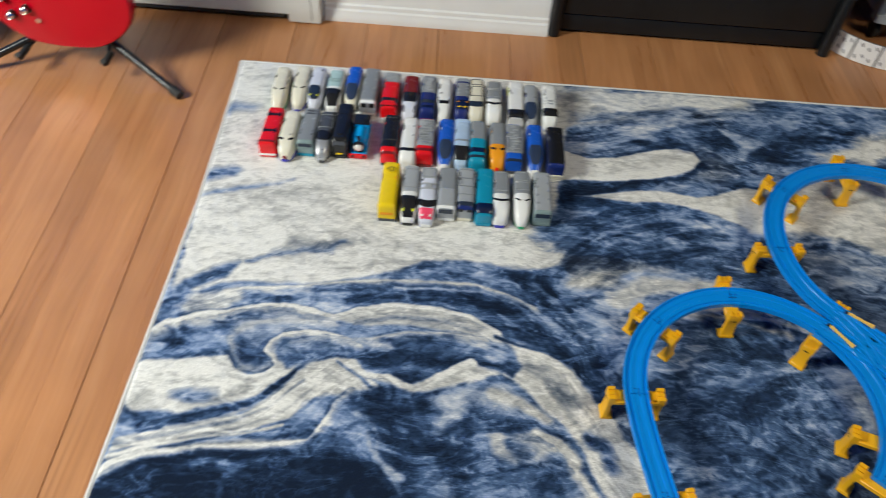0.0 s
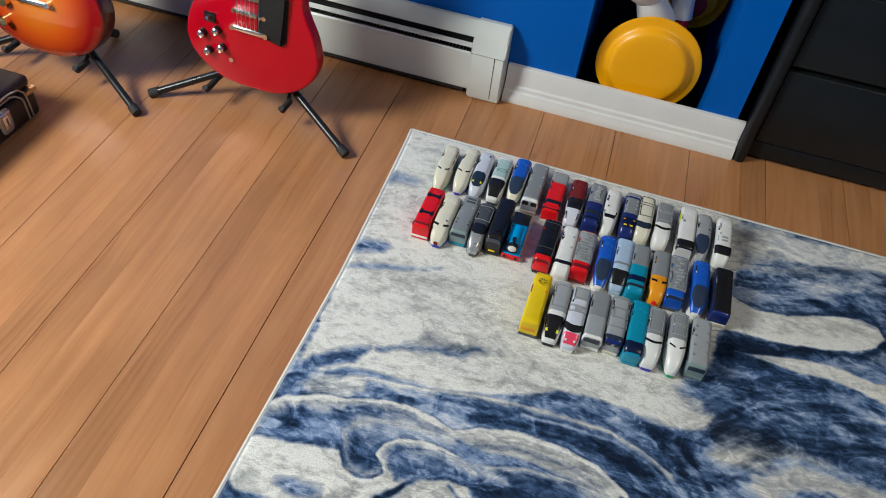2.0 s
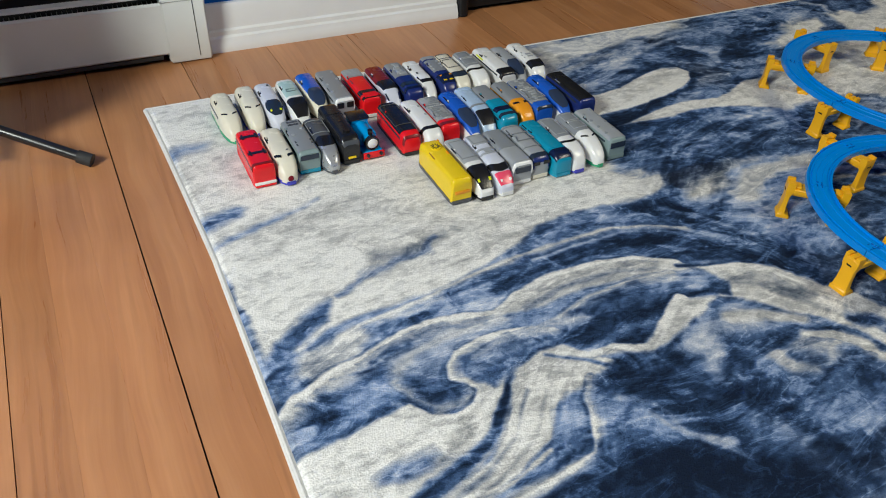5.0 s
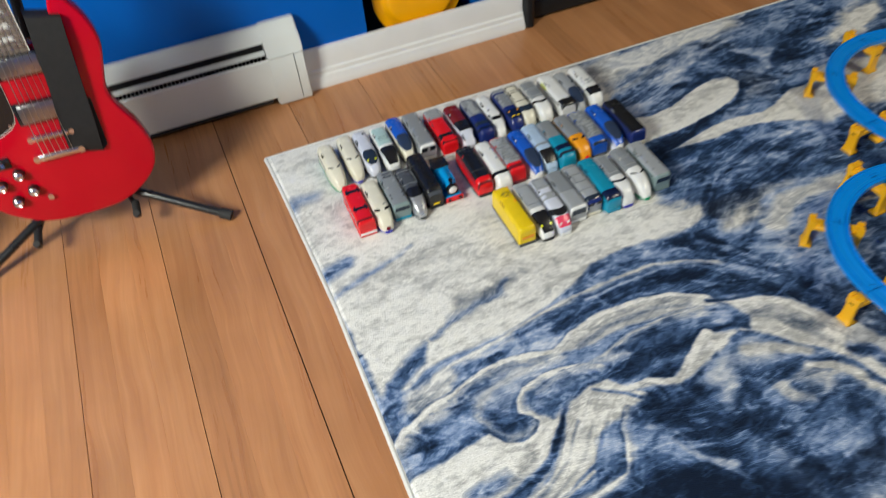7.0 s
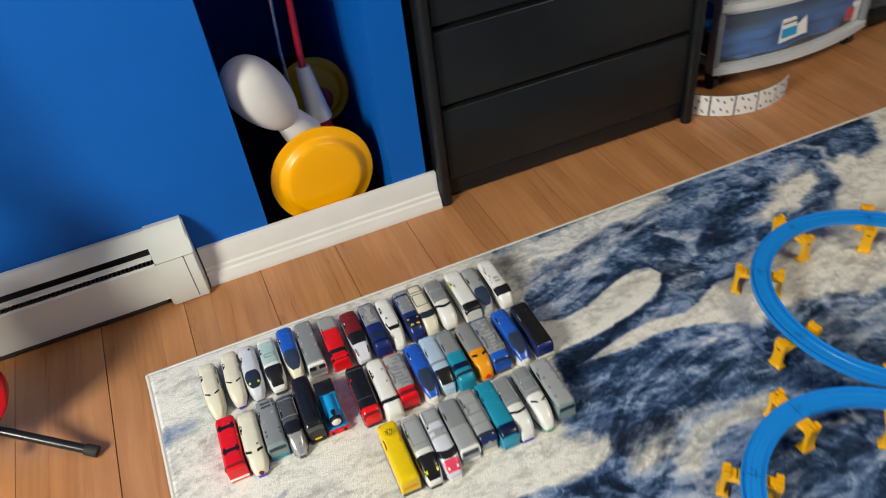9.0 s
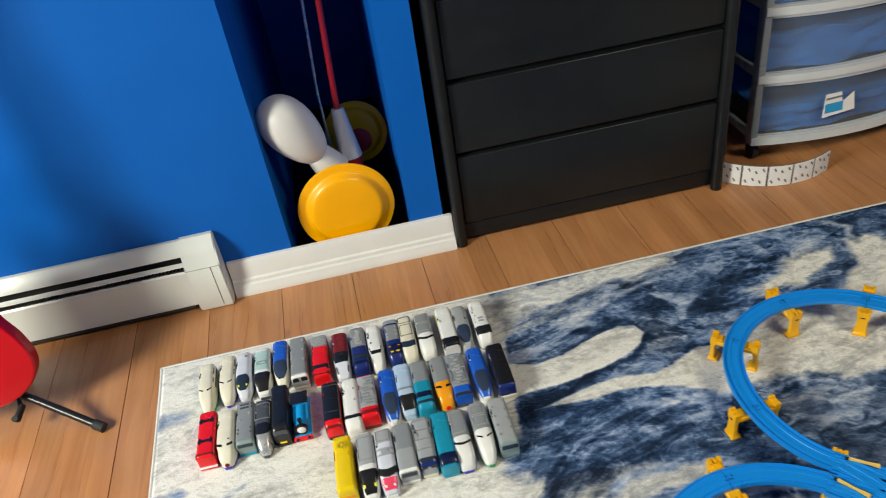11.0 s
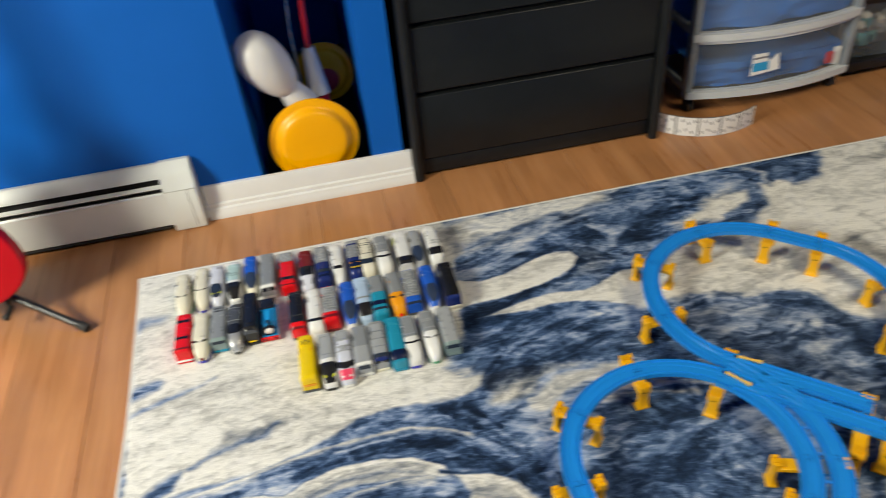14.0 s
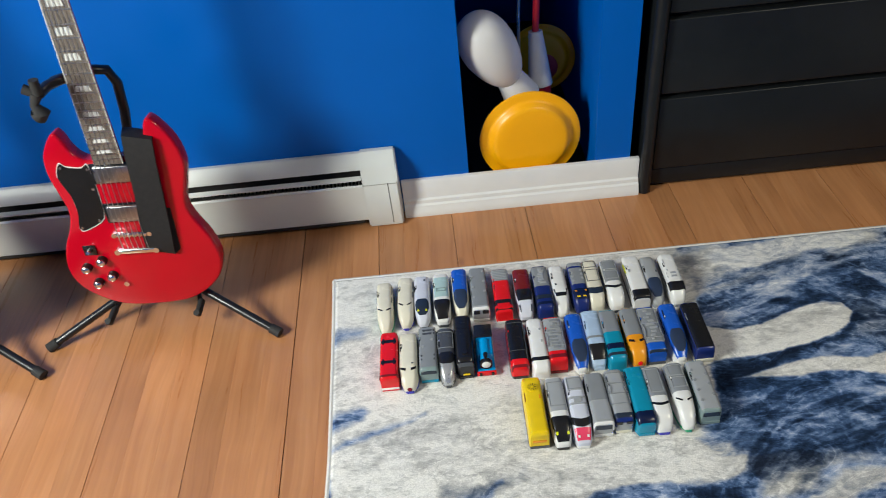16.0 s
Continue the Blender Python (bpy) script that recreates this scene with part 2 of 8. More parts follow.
    for stops in (((0.0, (0.005, 0.012, 0.031)), (0.18, (0.017, 0.04, 0.098)), (0.36, (0.064, 0.124, 0.262)), (0.54, (0.225, 0.315, 0.51)), (0.72, (0.44, 0.51, 0.66)), (0.95, (0.79, 0.795, 0.8))),
                  ((0.0, (0.012, 0.018, 0.035)), (0.18, (0.04, 0.055, 0.09)), (0.36, (0.13, 0.15, 0.18)), (0.54, (0.27, 0.28, 0.29)), (0.72, (0.45, 0.445, 0.43)), (0.95, (0.8, 0.785, 0.745)))):
        cr = N.new("ShaderNodeValToRGB")
        e = cr.color_ramp.elements
        e[0].position, e[0].color = stops[0][0], (*stops[0][1], 1)
        e[1].position, e[1].color = stops[-1][0], (*stops[-1][1], 1)
        for p, c in stops[1:-1]:
            k = e.new(p)
            k.color = (*c, 1)
        L.new(s.outputs[0], cr.inputs["Fac"])
        ramps.append(cr)
    aw = N.new("ShaderNodeAttribute")
    aw.attribute_name = "warm"
    pick = N.new("ShaderNodeMix")
    pick.data_type = "RGBA"
    L.new(aw.outputs["Fac"], pick.inputs[0])
    L.new(ramps[0].outputs["Color"], pick.inputs[6])
    L.new(ramps[1].outputs["Color"], pick.inputs[7])
    fib = N.new("ShaderNodeTexNoise")
    fib.inputs["Scale"].default_value, fib.inputs["Detail"].default_value = 420.0, 3
    L.new(co.outputs["Object"], fib.inputs["Vector"])
    fr = N.new("ShaderNodeMapRange")
    fr.inputs["From Min"].default_value, fr.inputs["From Max"].default_value = 0.3, 0.7
    fr.inputs["To Min"].default_value, fr.inputs["To Max"].default_value = 0.84, 1.13
    L.new(fib.outputs["Fac"], fr.inputs["Value"])
    mx = N.new("ShaderNodeMix")
    mx.data_type, mx.blend_type = "RGBA", "MULTIPLY"
    mx.inputs[0].default_value = 1
    L.new(pick.outputs[2], mx.inputs[6])
    L.new(fr.outputs[0], mx.inputs[7])
    L.new(mx.outputs[2], b.inputs["Base Color"])
    b.inputs["Roughness"].default_value = 0.95
    b.inputs["Specular IOR Level"].default_value = 0.15
    h = N.new("ShaderNodeMath")
    h.operation = "MULTIPLY_ADD"
    h.inputs[1].default_value = 0.6
    L.new(f1.outputs["Fac"], h.inputs[0])
    L.new(fib.outputs["Fac"], h.inputs[2])
    bn = N.new("ShaderNodeBump")
    bn.inputs["Strength"].default_value, bn.inputs["Distance"].default_value = 0.5, 0.003
    L.new(h.outputs[0], bn.inputs["Height"])
    L.new(bn.outputs["Normal"], b.inputs["Normal"])
    return m


BLUE_WALL = material("blue_wall_paint", (0.0008, 0.104, 0.46), 0.5, 0, 0.05, 9, 0.06, 160)
BLUE_WALL.node_tree.nodes["Principled BSDF"].inputs["Specular IOR Level"].default_value = 0.2
WHITE_WALL = material("white_wall_paint", (0.26, 0.25, 0.245), 0.6, 0, 0.03, 8, 0.05, 160)
WHITE_TRIM = material("white_trim_paint", (0.72, 0.72, 0.71), 0.35, 0, 0.05, 14, 0.05, 60)
HEATER_WHITE = material("heater_enamel", (0.66, 0.68, 0.65), 0.34, 0, 0.05, 12, 0.03, 90)
# near-black that puts the shade inside and under the heater into colour
HEATER_DARK = material("heater_inner_shade", (0.025, 0.025, 0.024), 0.6, 0, 0.3, 60)
GALV = material("galvanised_fins", (0.42, 0.42, 0.4), 0.45, 0.8, 0.2, 60)
FLOOR = wood_floor()
SUBFLOOR = material("gap_dust", (0.035, 0.015, 0.007), 0.9)
RUG = rug_pile()
RUG_EDGE = material("rug_binding", (0.66, 0.65, 0.62), 0.9, 0, 0.12, 200, 0.5, 500)
BLACK_WOOD = material("black_lacquer", (0.0085, 0.0105, 0.0125), 0.36, 0, 0.2, 20, 0.12, 60)
BLACK_WOOD.node_tree.nodes["Principled BSDF"].inputs["Specular IOR Level"].default_value = 0.32
BLACK_GAP = material("drawer_gap", (0.004, 0.004, 0.004), 0.9)
TRACK_BLUE = material("blue_track_plastic", (0.008, 0.24, 0.74), 0.32, 0, 0.04, 30, 0.04, 300)
# darker copy of the track blue, with groove shade put into the colour
TRACK_DARK = material("darkened_track_plastic", (0.004, 0.1, 0.4), 0.4, 0, 0.06, 60)
PIER_YELLOW = material("yellow_pier_plastic", (0.84, 0.42, 0.008), 0.38, 0, 0.05, 40, 0.04, 300)
LEVER_CREAM = material("pale_yellow_plastic", (0.85, 0.55, 0.12), 0.35)
TRACK_BLUE.node_tree.nodes["Principled BSDF"].inputs["Specular IOR Level"].default_value = 0.4
CHROME = material("chrome", (0.78, 0.78, 0.78), 0.24, 1.0, 0.06, 60)
STEEL = material("string_steel", (0.6, 0.6, 0.6), 0.3, 1.0)
BLACK_METAL = material("black_enamelled_tube", (0.016, 0.016, 0.017), 0.3, 0.2, 0.15, 40)
RUBBER = material("black_rubber", (0.02, 0.02, 0.02), 0.75, 0, 0.15, 60, 0.1, 300)
GUITAR_RED = material("cherry_red_lacquer", (0.46, 0.001, 0.014), 0.16, 0, 0.08, 12, 0, 1, 0.2)
GUITAR_RED.node_tree.nodes["Principled BSDF"].inputs["Specular IOR Level"].default_value = 0.35
PICKGUARD = material("black_pickguard", (0.012, 0.012, 0.013), 0.22, 0, 0.1, 40)
PICK_EDGE = material("white_ply_edge", (0.75, 0.74, 0.7), 0.4)
ROSEWOOD = material("rosewood", (0.14, 0.115, 0.095), 0.5, 0, 0.3, 90, 0.15, 200)
PEARL = material("pearl_inlay", (0.68, 0.69, 0.66), 0.2, 0, 0.12, 120)
STRAP = material("black_strap_weave", (0.006, 0.006, 0.007), 0.75, 0, 0.25, 90, 0.4, 700)
PICKUP_METAL = material("dark_chrome", (0.42, 0.42, 0.43), 0.3, 1.0, 0.1, 60)
CASE_BLACK = material("black_case_vinyl", (0.009, 0.009, 0.0105), 0.42, 0, 0.15, 60, 0.3, 450)
CASE_TRIM = material("case_piping", (0.45, 0.44, 0.4), 0.35, 0.6, 0.1, 90)
BRASS = material("worn_brass", (0.55, 0.42, 0.22), 0.35, 1.0, 0.2, 90)
DISC_YELLOW = material("yellow_toy_plastic", (0.95, 0.43, 0.004), 0.34, 0, 0.04, 12, 0.03, 200)
TOY_WHITE = material("white_toy_plastic", (0.68, 0.665, 0.65), 0.4, 0, 0.04, 14)
TOY_RED = material("red_toy_plastic", (0.5, 0.012, 0.03), 0.35, 0, 0.06, 20)
BIN_FRAME = material("milky_plastic", (0.6, 0.62, 0.64), 0.35, 0, 0.06, 20)
BASKET = material("greyish_white_plastic", (0.36, 0.37, 0.37), 0.5, 0, 0.12, 20)
BIN_POST = material("frosted_plastic", (0.26, 0.29, 0.32), 0.3, 0, 0.12, 20)
BIN_BLUE = material("blue_cloth_contents", (0.01, 0.1, 0.36), 0.9, 0, 0.45, 14, 0.6, 40)
BIN_GREY = material("smoked_plastic", (0.12, 0.12, 0.13), 0.35, 0, 0.12, 20)
PAPER = material("white_label_paper", (0.8, 0.79, 0.78), 0.7, 0, 0.04, 40)
INK = material("grey_print", (0.16, 0.16, 0.19), 0.7)
CYAN = material("cyan_print", (0.02, 0.3, 0.6), 0.6)


def clear_plastic():
    m = bpy.data.materials.new("clear_drawer_plastic")
    m.use_nodes = True
    nt = m.node_tree
    b = nt.nodes["Principled BSDF"]
    b.inputs["Base Color"].default_value = (0.36, 0.4, 0.45, 1)
    b.inputs["Roughness"].default_value = 0.28
    b.inputs["Alpha"].default_value = 0.12
    n = nt.nodes.new("ShaderNodeTexNoise")
    n.inputs["Scale"].default_value = 9
    bn = nt.nodes.new("ShaderNodeBump")
    bn.inputs["Strength"].default_value = 0.1
    nt.links.new(n.outputs["Fac"], bn.inputs["Height"])
    nt.links.new(bn.outputs["Normal"], b.inputs["Normal"])
    return m


CLEAR = clear_plastic()


def sunburst():
    """Cherry sunburst lacquer: amber in the middle of the top, red towards the rim."""
    m = bpy.data.materials.new("sunburst_lacquer")
    m.use_nodes = True
    nt = m.node_tree
    L, N = nt.links, nt.nodes
    b = N["Principled BSDF"]
    co, mp = N.new("ShaderNodeTexCoord"), N.new("ShaderNodeMapping")
    mp.inputs["Location"].default_value = (0, 0, -0.155 * 5.4)
    mp.inputs["Scale"].default_value = (6.6, 0.0, 5.4)
    L.new(co.outputs["Object"], mp.inputs["Vector"])
    ln = N.new("ShaderNodeVectorMath")
    ln.operation = "LENGTH"
    L.new(mp.outputs[0], ln.inputs[0])
    cr = N.new("ShaderNodeValToRGB")
    e = cr.color_ramp.elements
    e[0].position, e[0].color = 0.25, (0.72, 0.2, 0.012, 1)
    e[1].position, e[1].color = 0.92, (0.3, 0.006, 0.008, 1)
    k = e.new(0.6)
    k.color = (0.62, 0.085, 0.009, 1)
    L.new(ln.outputs["Value"], cr.inputs["Fac"])
    L.new(cr.outputs["Color"], b.inputs["Base Color"])
    b.inputs["Roughness"].default_value = 0.16
    b.inputs["Coat Weight"].default_value = 0.6
    return m


SUNBURST = sunburst()
MAHOGANY = material("dark_cherry_side", (0.09, 0.012, 0.01), 0.25, 0, 0.1, 30, 0, 1, 0.4)
GOLD = material("gold_plating", (0.75, 0.55, 0.25), 0.2, 1.0)


# ---- building helpers ----
def part(name, bm, mat, parent=None, label="", smooth=True):
    """Links a bmesh as one mesh object under a thing or a part."""
    me = bpy.data.meshes.new(name)
    bmesh.ops.recalc_face_normals(bm, faces=bm.faces)
    bm.to_mesh(me)
    bm.free()
    if mat:
        me.materials.append(mat)
    if smooth:
        me.polygons.foreach_set("use_smooth", [True] * len(me.polygons))
        me.set_sharp_from_angle(angle=radians(38))
    ob = new(name, me)
    ob.parent = parent
    if label:
        tagged(ob, label)
    return ob


def thing(name, m, label, category, group="", kind=""):
    ob = new(name)
    ob.empty_display_size = 0.02
    ob.matrix_world = m
    return tagged(ob, label, category, group, kind)


def box(bm, x0, x1, y0, y1, z0, z1, bevel=0.0, seg=2, m=None):
    made = bmesh.ops.create_cube(bm, size=1.0)
    vs = made["verts"]
    for v in vs:
        v.co = Vector((x0 + (v.co.x + 0.5) * (x1 - x0), y0 + (v.co.y + 0.5) * (y1 - y0), z0 + (v.co.z + 0.5) * (z1 - z0)))
    if m:
        bmesh.ops.transform(bm, matrix=m, verts=vs)
    if bevel:
        es = list({e for v in vs for e in v.link_edges})
        bmesh.ops.bevel(bm, geom=es, offset=bevel, segments=seg, affect="EDGES", profile=0.5)
    return bm


def slab(*a, **k):
    return box(bmesh.new(), *a, **k)


def rod(bm, p, q, r0, r1=None, seg=14):
    p, q = Vector(p), Vector(q)
    d = q - p
    bmesh.ops.create_cone(bm, cap_ends=True, segments=seg, radius1=r0, radius2=r0 if r1 is None else r1, depth=d.length,
                          matrix=Matrix.Translation((p + q) / 2) @ d.to_track_quat("Z", "Y").to_matrix().to_4x4())
    return bm


def tube(bm, pts, r, seg=10, m=None):
    """A round bar along a chain of points."""
    pts = [Vector(p) for p in pts]
    rings = []
    up = None
    for i, p in enumerate(pts):
        d = (pts[min(i + 1, len(pts) - 1)] - pts[max(i - 1, 0)]).normalized()
        if up is None:
            up = d.orthogonal().normalized()
        up = (up - d * up.dot(d)).normalized()
        side = d.cross(up)
        rr = r[i] if isinstance(r, (list, tuple)) else r
        rings.append([bm.verts.new(p + (up * math.cos(a) + side * math.sin(a)) * rr) for a in (2 * math.pi * k / seg for k in range(seg))])
    for a, b in zip(rings, rings[1:]):
        for k in range(seg):
            bm.faces.new((a[k], a[(k + 1) % seg], b[(k + 1) % seg], b[k]))
    bm.faces.new(rings[0][::-1])
    bm.faces.new(rings[-1])
    if m:
        bmesh.ops.transform(bm, matrix=m, verts=[v for r_ in rings for v in r_])
    return bm


def lathe(bm, profile, seg=40, m=None):
    """Turns (radius, height) pairs round z; radius 0 closes an end."""
    rings = []
    for r, z in profile:
        rings.append([bm.verts.new((0, 0, z))] if r == 0 else [bm.verts.new((r * math.cos(2 * math.pi * k / seg), r * math.sin(2 * math.pi * k / seg), z)) for k in range(seg)])
    for a, b in zip(rings, rings[1:]):
        for k in range(seg):
            k2 = (k + 1) % seg
            f = [a[k % len(a)], a[k2 % len(a)], b[k2 % len(b)], b[k % len(b)]]
            f = list(dict.fromkeys(f))
            if len(f) > 2:
                bm.faces.new(f)
    if m:
        bmesh.ops.transform(bm, matrix=m, verts=[v for r_ in rings for v in r_])
    return bm


def plate(bm, outline, y0, y1, bevel=0.0, seg=3):
    """A flat piece with the outline (x, z), from y0 to y1."""
    f = bm.faces.new([bm.verts.new((x, y0, z)) for x, z in outline])
    ex = bmesh.ops.extrude_face_region(bm, geom=[f])
    vs = [g for g in ex["geom"] if isinstance(g, bmesh.types.BMVert)]
    bmesh.ops.translate(bm, verts=vs, vec=(0, y1 - y0, 0))
    if bevel:
        rim = [e for e in bm.edges if all(abs(v.co.y - y0) < 1e-6 for v in e.verts) or all(abs(v.co.y - y1) < 1e-6 for v in e.verts)]
        bmesh.ops.bevel(bm, geom=rim, offset=bevel, segments=seg, affect="EDGES", profile=0.5)
    return bm


def closed_spline(points, n=8):
    """A smooth closed curve through the points."""
    out = []
    k = len(points)
    for i in range(k):
        p0, p1, p2, p3 = (Vector(points[(i + j) % k]) for j in (-1, 0, 1, 2))
        for s in range(n):
            t = s / n
            out.append(tuple(0.5 * ((2 * p1) + (p2 - p0) * t + (2 * p0 - 5 * p1 + 4 * p2 - p3) * t * t + (3 * p1 - p0 - 3 * p2 + p3) * t ** 3)))
    return out


def extrude_profile(bm, prof, x0, x1):
    """A moulding: the profile (y, z) drawn along x."""
    a = [bm.verts.new((x0, y, z)) for y, z in prof]
    b = [bm.verts.new((x1, y, z)) for y, z in prof]
    for i in range(len(prof)):
        j = (i + 1) % len(prof)
        bm.faces.new((a[i], a[j], b[j], b[i]))
    bm.faces.new(a[::-1])
    bm.faces.new(b)
    return bm


# ---- room ----
RUG_X, RUG_Y, RUG_T = 2.262, 1.62, 0.012
WALL_Y, NICHE_L, NICHE_R, WALL_END = 0.25, 0.347, 0.668, 0.756
WEST, EAST, SOUTH, BACK, TOP = -1.75, 4.3, -3.2, 1.35, 2.45


def structure(name, bm, mat, label, category):
    return tagged(part(name, bm, mat, None, label, smooth=False), label, category, "", "structure")


bm = bmesh.new()
box(bm, WEST, NICHE_L, WALL_Y, BACK + 0.1, 0, TOP)
box(bm, NICHE_R, WALL_END, WALL_Y, BACK + 0.1, 0, TOP)
box(bm, NICHE_L, NICHE_R, BACK - 0.1, BACK + 0.1, 0, TOP)
box(bm, NICHE_L, NICHE_R, WALL_Y, BACK - 0.1, 1.9, TOP)
structure("wall_north", bm, BLUE_WALL, "blue painted wall with a tall narrow niche", "wall")
structure("niche_floor", slab(NICHE_L, NICHE_R, WALL_Y + 0.004, BACK - 0.1, 0, 0.026), BLACK_WOOD, "black painted floor of the niche", "niche floor")
structure("wall_alcove", slab(WALL_END, EAST, 0.74, 0.84, 0, TOP), BLUE_WALL, "blue painted wall behind the dresser and towers", "wall")
structure("wall_east", slab(EAST, EAST + 0.1, SOUTH, BACK, 0, TOP), BLUE_WALL, "plain blue painted end wall", "wall")
structure("wall_south", slab(WEST, EAST, SOUTH - 0.1, SOUTH, 0, TOP), BLUE_WALL, "plain blue painted wall behind the camera", "wall")
bm = bmesh.new()
box(bm, WEST - 0.1, WEST, SOUTH, -1.79, 0, TOP)
box(bm, WEST - 0.1, WEST, -1.05, WALL_Y, 0, TOP)
box(bm, WEST - 0.1, WEST, -1.79, -1.05, 0, 1.24)
box(bm, WEST - 0.1, WEST, -1.79, -1.05, 2.0, TOP)
structure("wall_west", bm, BLUE_WALL, "blue painted wall with a small window", "wall")
structure("ceiling", slab(WEST, EAST, SOUTH, BACK, TOP, TOP + 0.1), WHITE_WALL, "plain grey ceiling", "ceiling")
floor = structure("floor", slab(WEST, EAST, SOUTH, BACK, -0.06, -0.006), SUBFLOOR, "reddish pine plank floor with dark joints", "floor")

# tall moulded baseboard: flat board, two beads and a rounded shoe
BB = [(WALL_Y, 0.0), (WALL_Y - 0.030, 0.0), (WALL_Y - 0.031, 0.012), (WALL_Y - 0.026, 0.021), (WALL_Y - 0.024, 0.03), (WALL_Y - 0.019, 0.034),
      (WALL_Y - 0.018, 0.043), (WALL_Y - 0.013, 0.047), (WALL_Y - 0.012, 0.052), (WALL_Y - 0.012, 0.096), (WALL_Y - 0.009, 0.101), (WALL_Y, 0.102)]
tagged(part("baseboard", extrude_profile(bmesh.new(), BB, 0.174, 0.778), WHITE_TRIM), "white moulded baseboard under the niche", "baseboard", "", "structure")


# ---- baseboard heater ----
def heater():
    h = thing("baseboard_heater", pose(0, 0, 0), "white enamelled baseboard heater along the blue wall", "heater")
    x0, x1, y = -1.745, 0.170, WALL_Y - 0.002
    cover = [(y - 0.046, 0.022), (y - 0.05, 0.026), (y - 0.05, 0.128), (y - 0.046, 0.133), (y - 0.044, 0.131), (y - 0.047, 0.126), (y - 0.047, 0.028), (y - 0.043, 0.025)]
    part("front_cover", extrude_profile(bmesh.new(), cover, x0, x1 - 0.012), HEATER_WHITE, h)
    hood = [(y, 0.203), (y - 0.012, 0.204), (y - 0.030, 0.186), (y - 0.036, 0.170), (y - 0.033, 0.169), (y - 0.028, 0.182), (y - 0.012, 0.199), (y, 0.199)]
    part("hood", extrude_profile(bmesh.new(), hood, x0, x1 - 0.012), HEATER_WHITE, h)
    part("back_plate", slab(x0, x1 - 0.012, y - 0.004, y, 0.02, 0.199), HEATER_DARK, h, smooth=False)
    damper = [(y - 0.043, 0.143), (y - 0.042, 0.147), (y - 0.034, 0.152), (y - 0.032, 0.150), (y - 0.04, 0.1455), (y - 0.041, 0.142)]
    part("damper", extrude_profile(bmesh.new(), damper, x0, x1 - 0.09), HEATER_WHITE, h, "white damper blade in the slot")
    part("pipe", tube(bmesh.new(), [(x0, y - 0.022, 0.09), (x1 - 0.05, y - 0.022, 0.09)], 0.011, 10), GALV, h)
    one = part("fin", slab(0, 0.0012, -0.042, -0.006, 0.05, 0.125), GALV, h, smooth=False)
    one.location = (x1 - 0.1, y, 0)
    for i in range(1, 120):
        fin = new("fin", one.data)
        fin.parent = h
        fin.location = (x1 - 0.1 - i * 0.0095, y, 0)
    bm = bmesh.new()
    side = [(y, 0.004), (y - 0.052, 0.004), (y - 0.055, 0.01), (y - 0.055, 0.134), (y - 0.051, 0.142), (y - 0.042, 0.17), (y - 0.035, 0.186), (y - 0.014, 0.208), (y, 0.207)]
    extrude_profile(bm, side, x1 - 0.088, x1)
    bmesh.ops.bevel(bm, geom=[e for e in bm.edges if abs(e.verts[0].co.x - e.verts[1].co.x) < 1e-6], offset=0.003, segments=2, affect="EDGES")
    part("end_cap", bm, HEATER_WHITE, h, "white end cap with a snap seam")
    part("seam", slab(x1 - 0.026, x1 - 0.0245, y - 0.0556, y - 0.02, 0.014, 0.136), HEATER_DARK, h, smooth=False)
    part("rear_seam", slab(x1 - 0.0885, x1 - 0.002, y - 0.0556, y - 0.05, 0.1345, 0.1356), GALV, h, smooth=False)
    # solid dark strip standing in for the shade below the cover
    part("gap_shade", slab(x0, x1 - 0.1, y - 0.045, y - 0.004, 0.012, 0.02), HEATER_DARK, h, smooth=False)


heater()


# ---- black dresser ----
def dresser():
    d = thing("dresser", pose(0, 0, 0), "black lacquered dresser with wide flush drawers", "dresser")
    x0, x1, y, yb, top = 0.782, 1.540, 0.232, 0.68, 0.93
    for a, b in ((x0, x0 + 0.026), (x1 - 0.022, x1)):
        part("side_panel", slab(a, b, y - 0.004, yb, 0.0, top, bevel=0.009, seg=4), BLACK_WOOD, d)
    part("back_panel", slab(x0 + 0.02, x1 - 0.02, yb - 0.02, yb - 0.008, 0.03, top - 0.02), BLACK_WOOD, d, smooth=False)
    part("carcass", slab(x0 + 0.027, x1 - 0.023, y + 0.03, yb - 0.022, 0.062, top - 0.03), BLACK_GAP, d, smooth=False)
    part("plinth", slab(x0 + 0.027, x1 - 0.023, y + 0.012, y + 0.028, 0.012, 0.06, bevel=0.002), BLACK_WOOD, d)
    part("top_board", slab(x0 - 0.012, x1 + 0.012, y - 0.02, yb + 0.005, top + 0.0005, top + 0.024, bevel=0.008, seg=3), BLACK_WOOD, d)
    for z0, z1 in ((0.064, 0.266), (0.279, 0.466), (0.479, 0.67), (0.683, 0.885)):
        part("drawer", slab(x0 + 0.03, x1 - 0.026, y + 0.004, y + 0.024, z0, z1, bevel=0.0045, seg=3), BLACK_WOOD, d)
    for a in (x0 + 0.013, x1 - 0.011):
        part("corner_post", tube(bmesh.new(), [(a, y + 0.002, 0.002), (a, y + 0.002, top - 0.01)], 0.0155, 14), BLACK_WOOD, d, "rounded front post")


dresser()


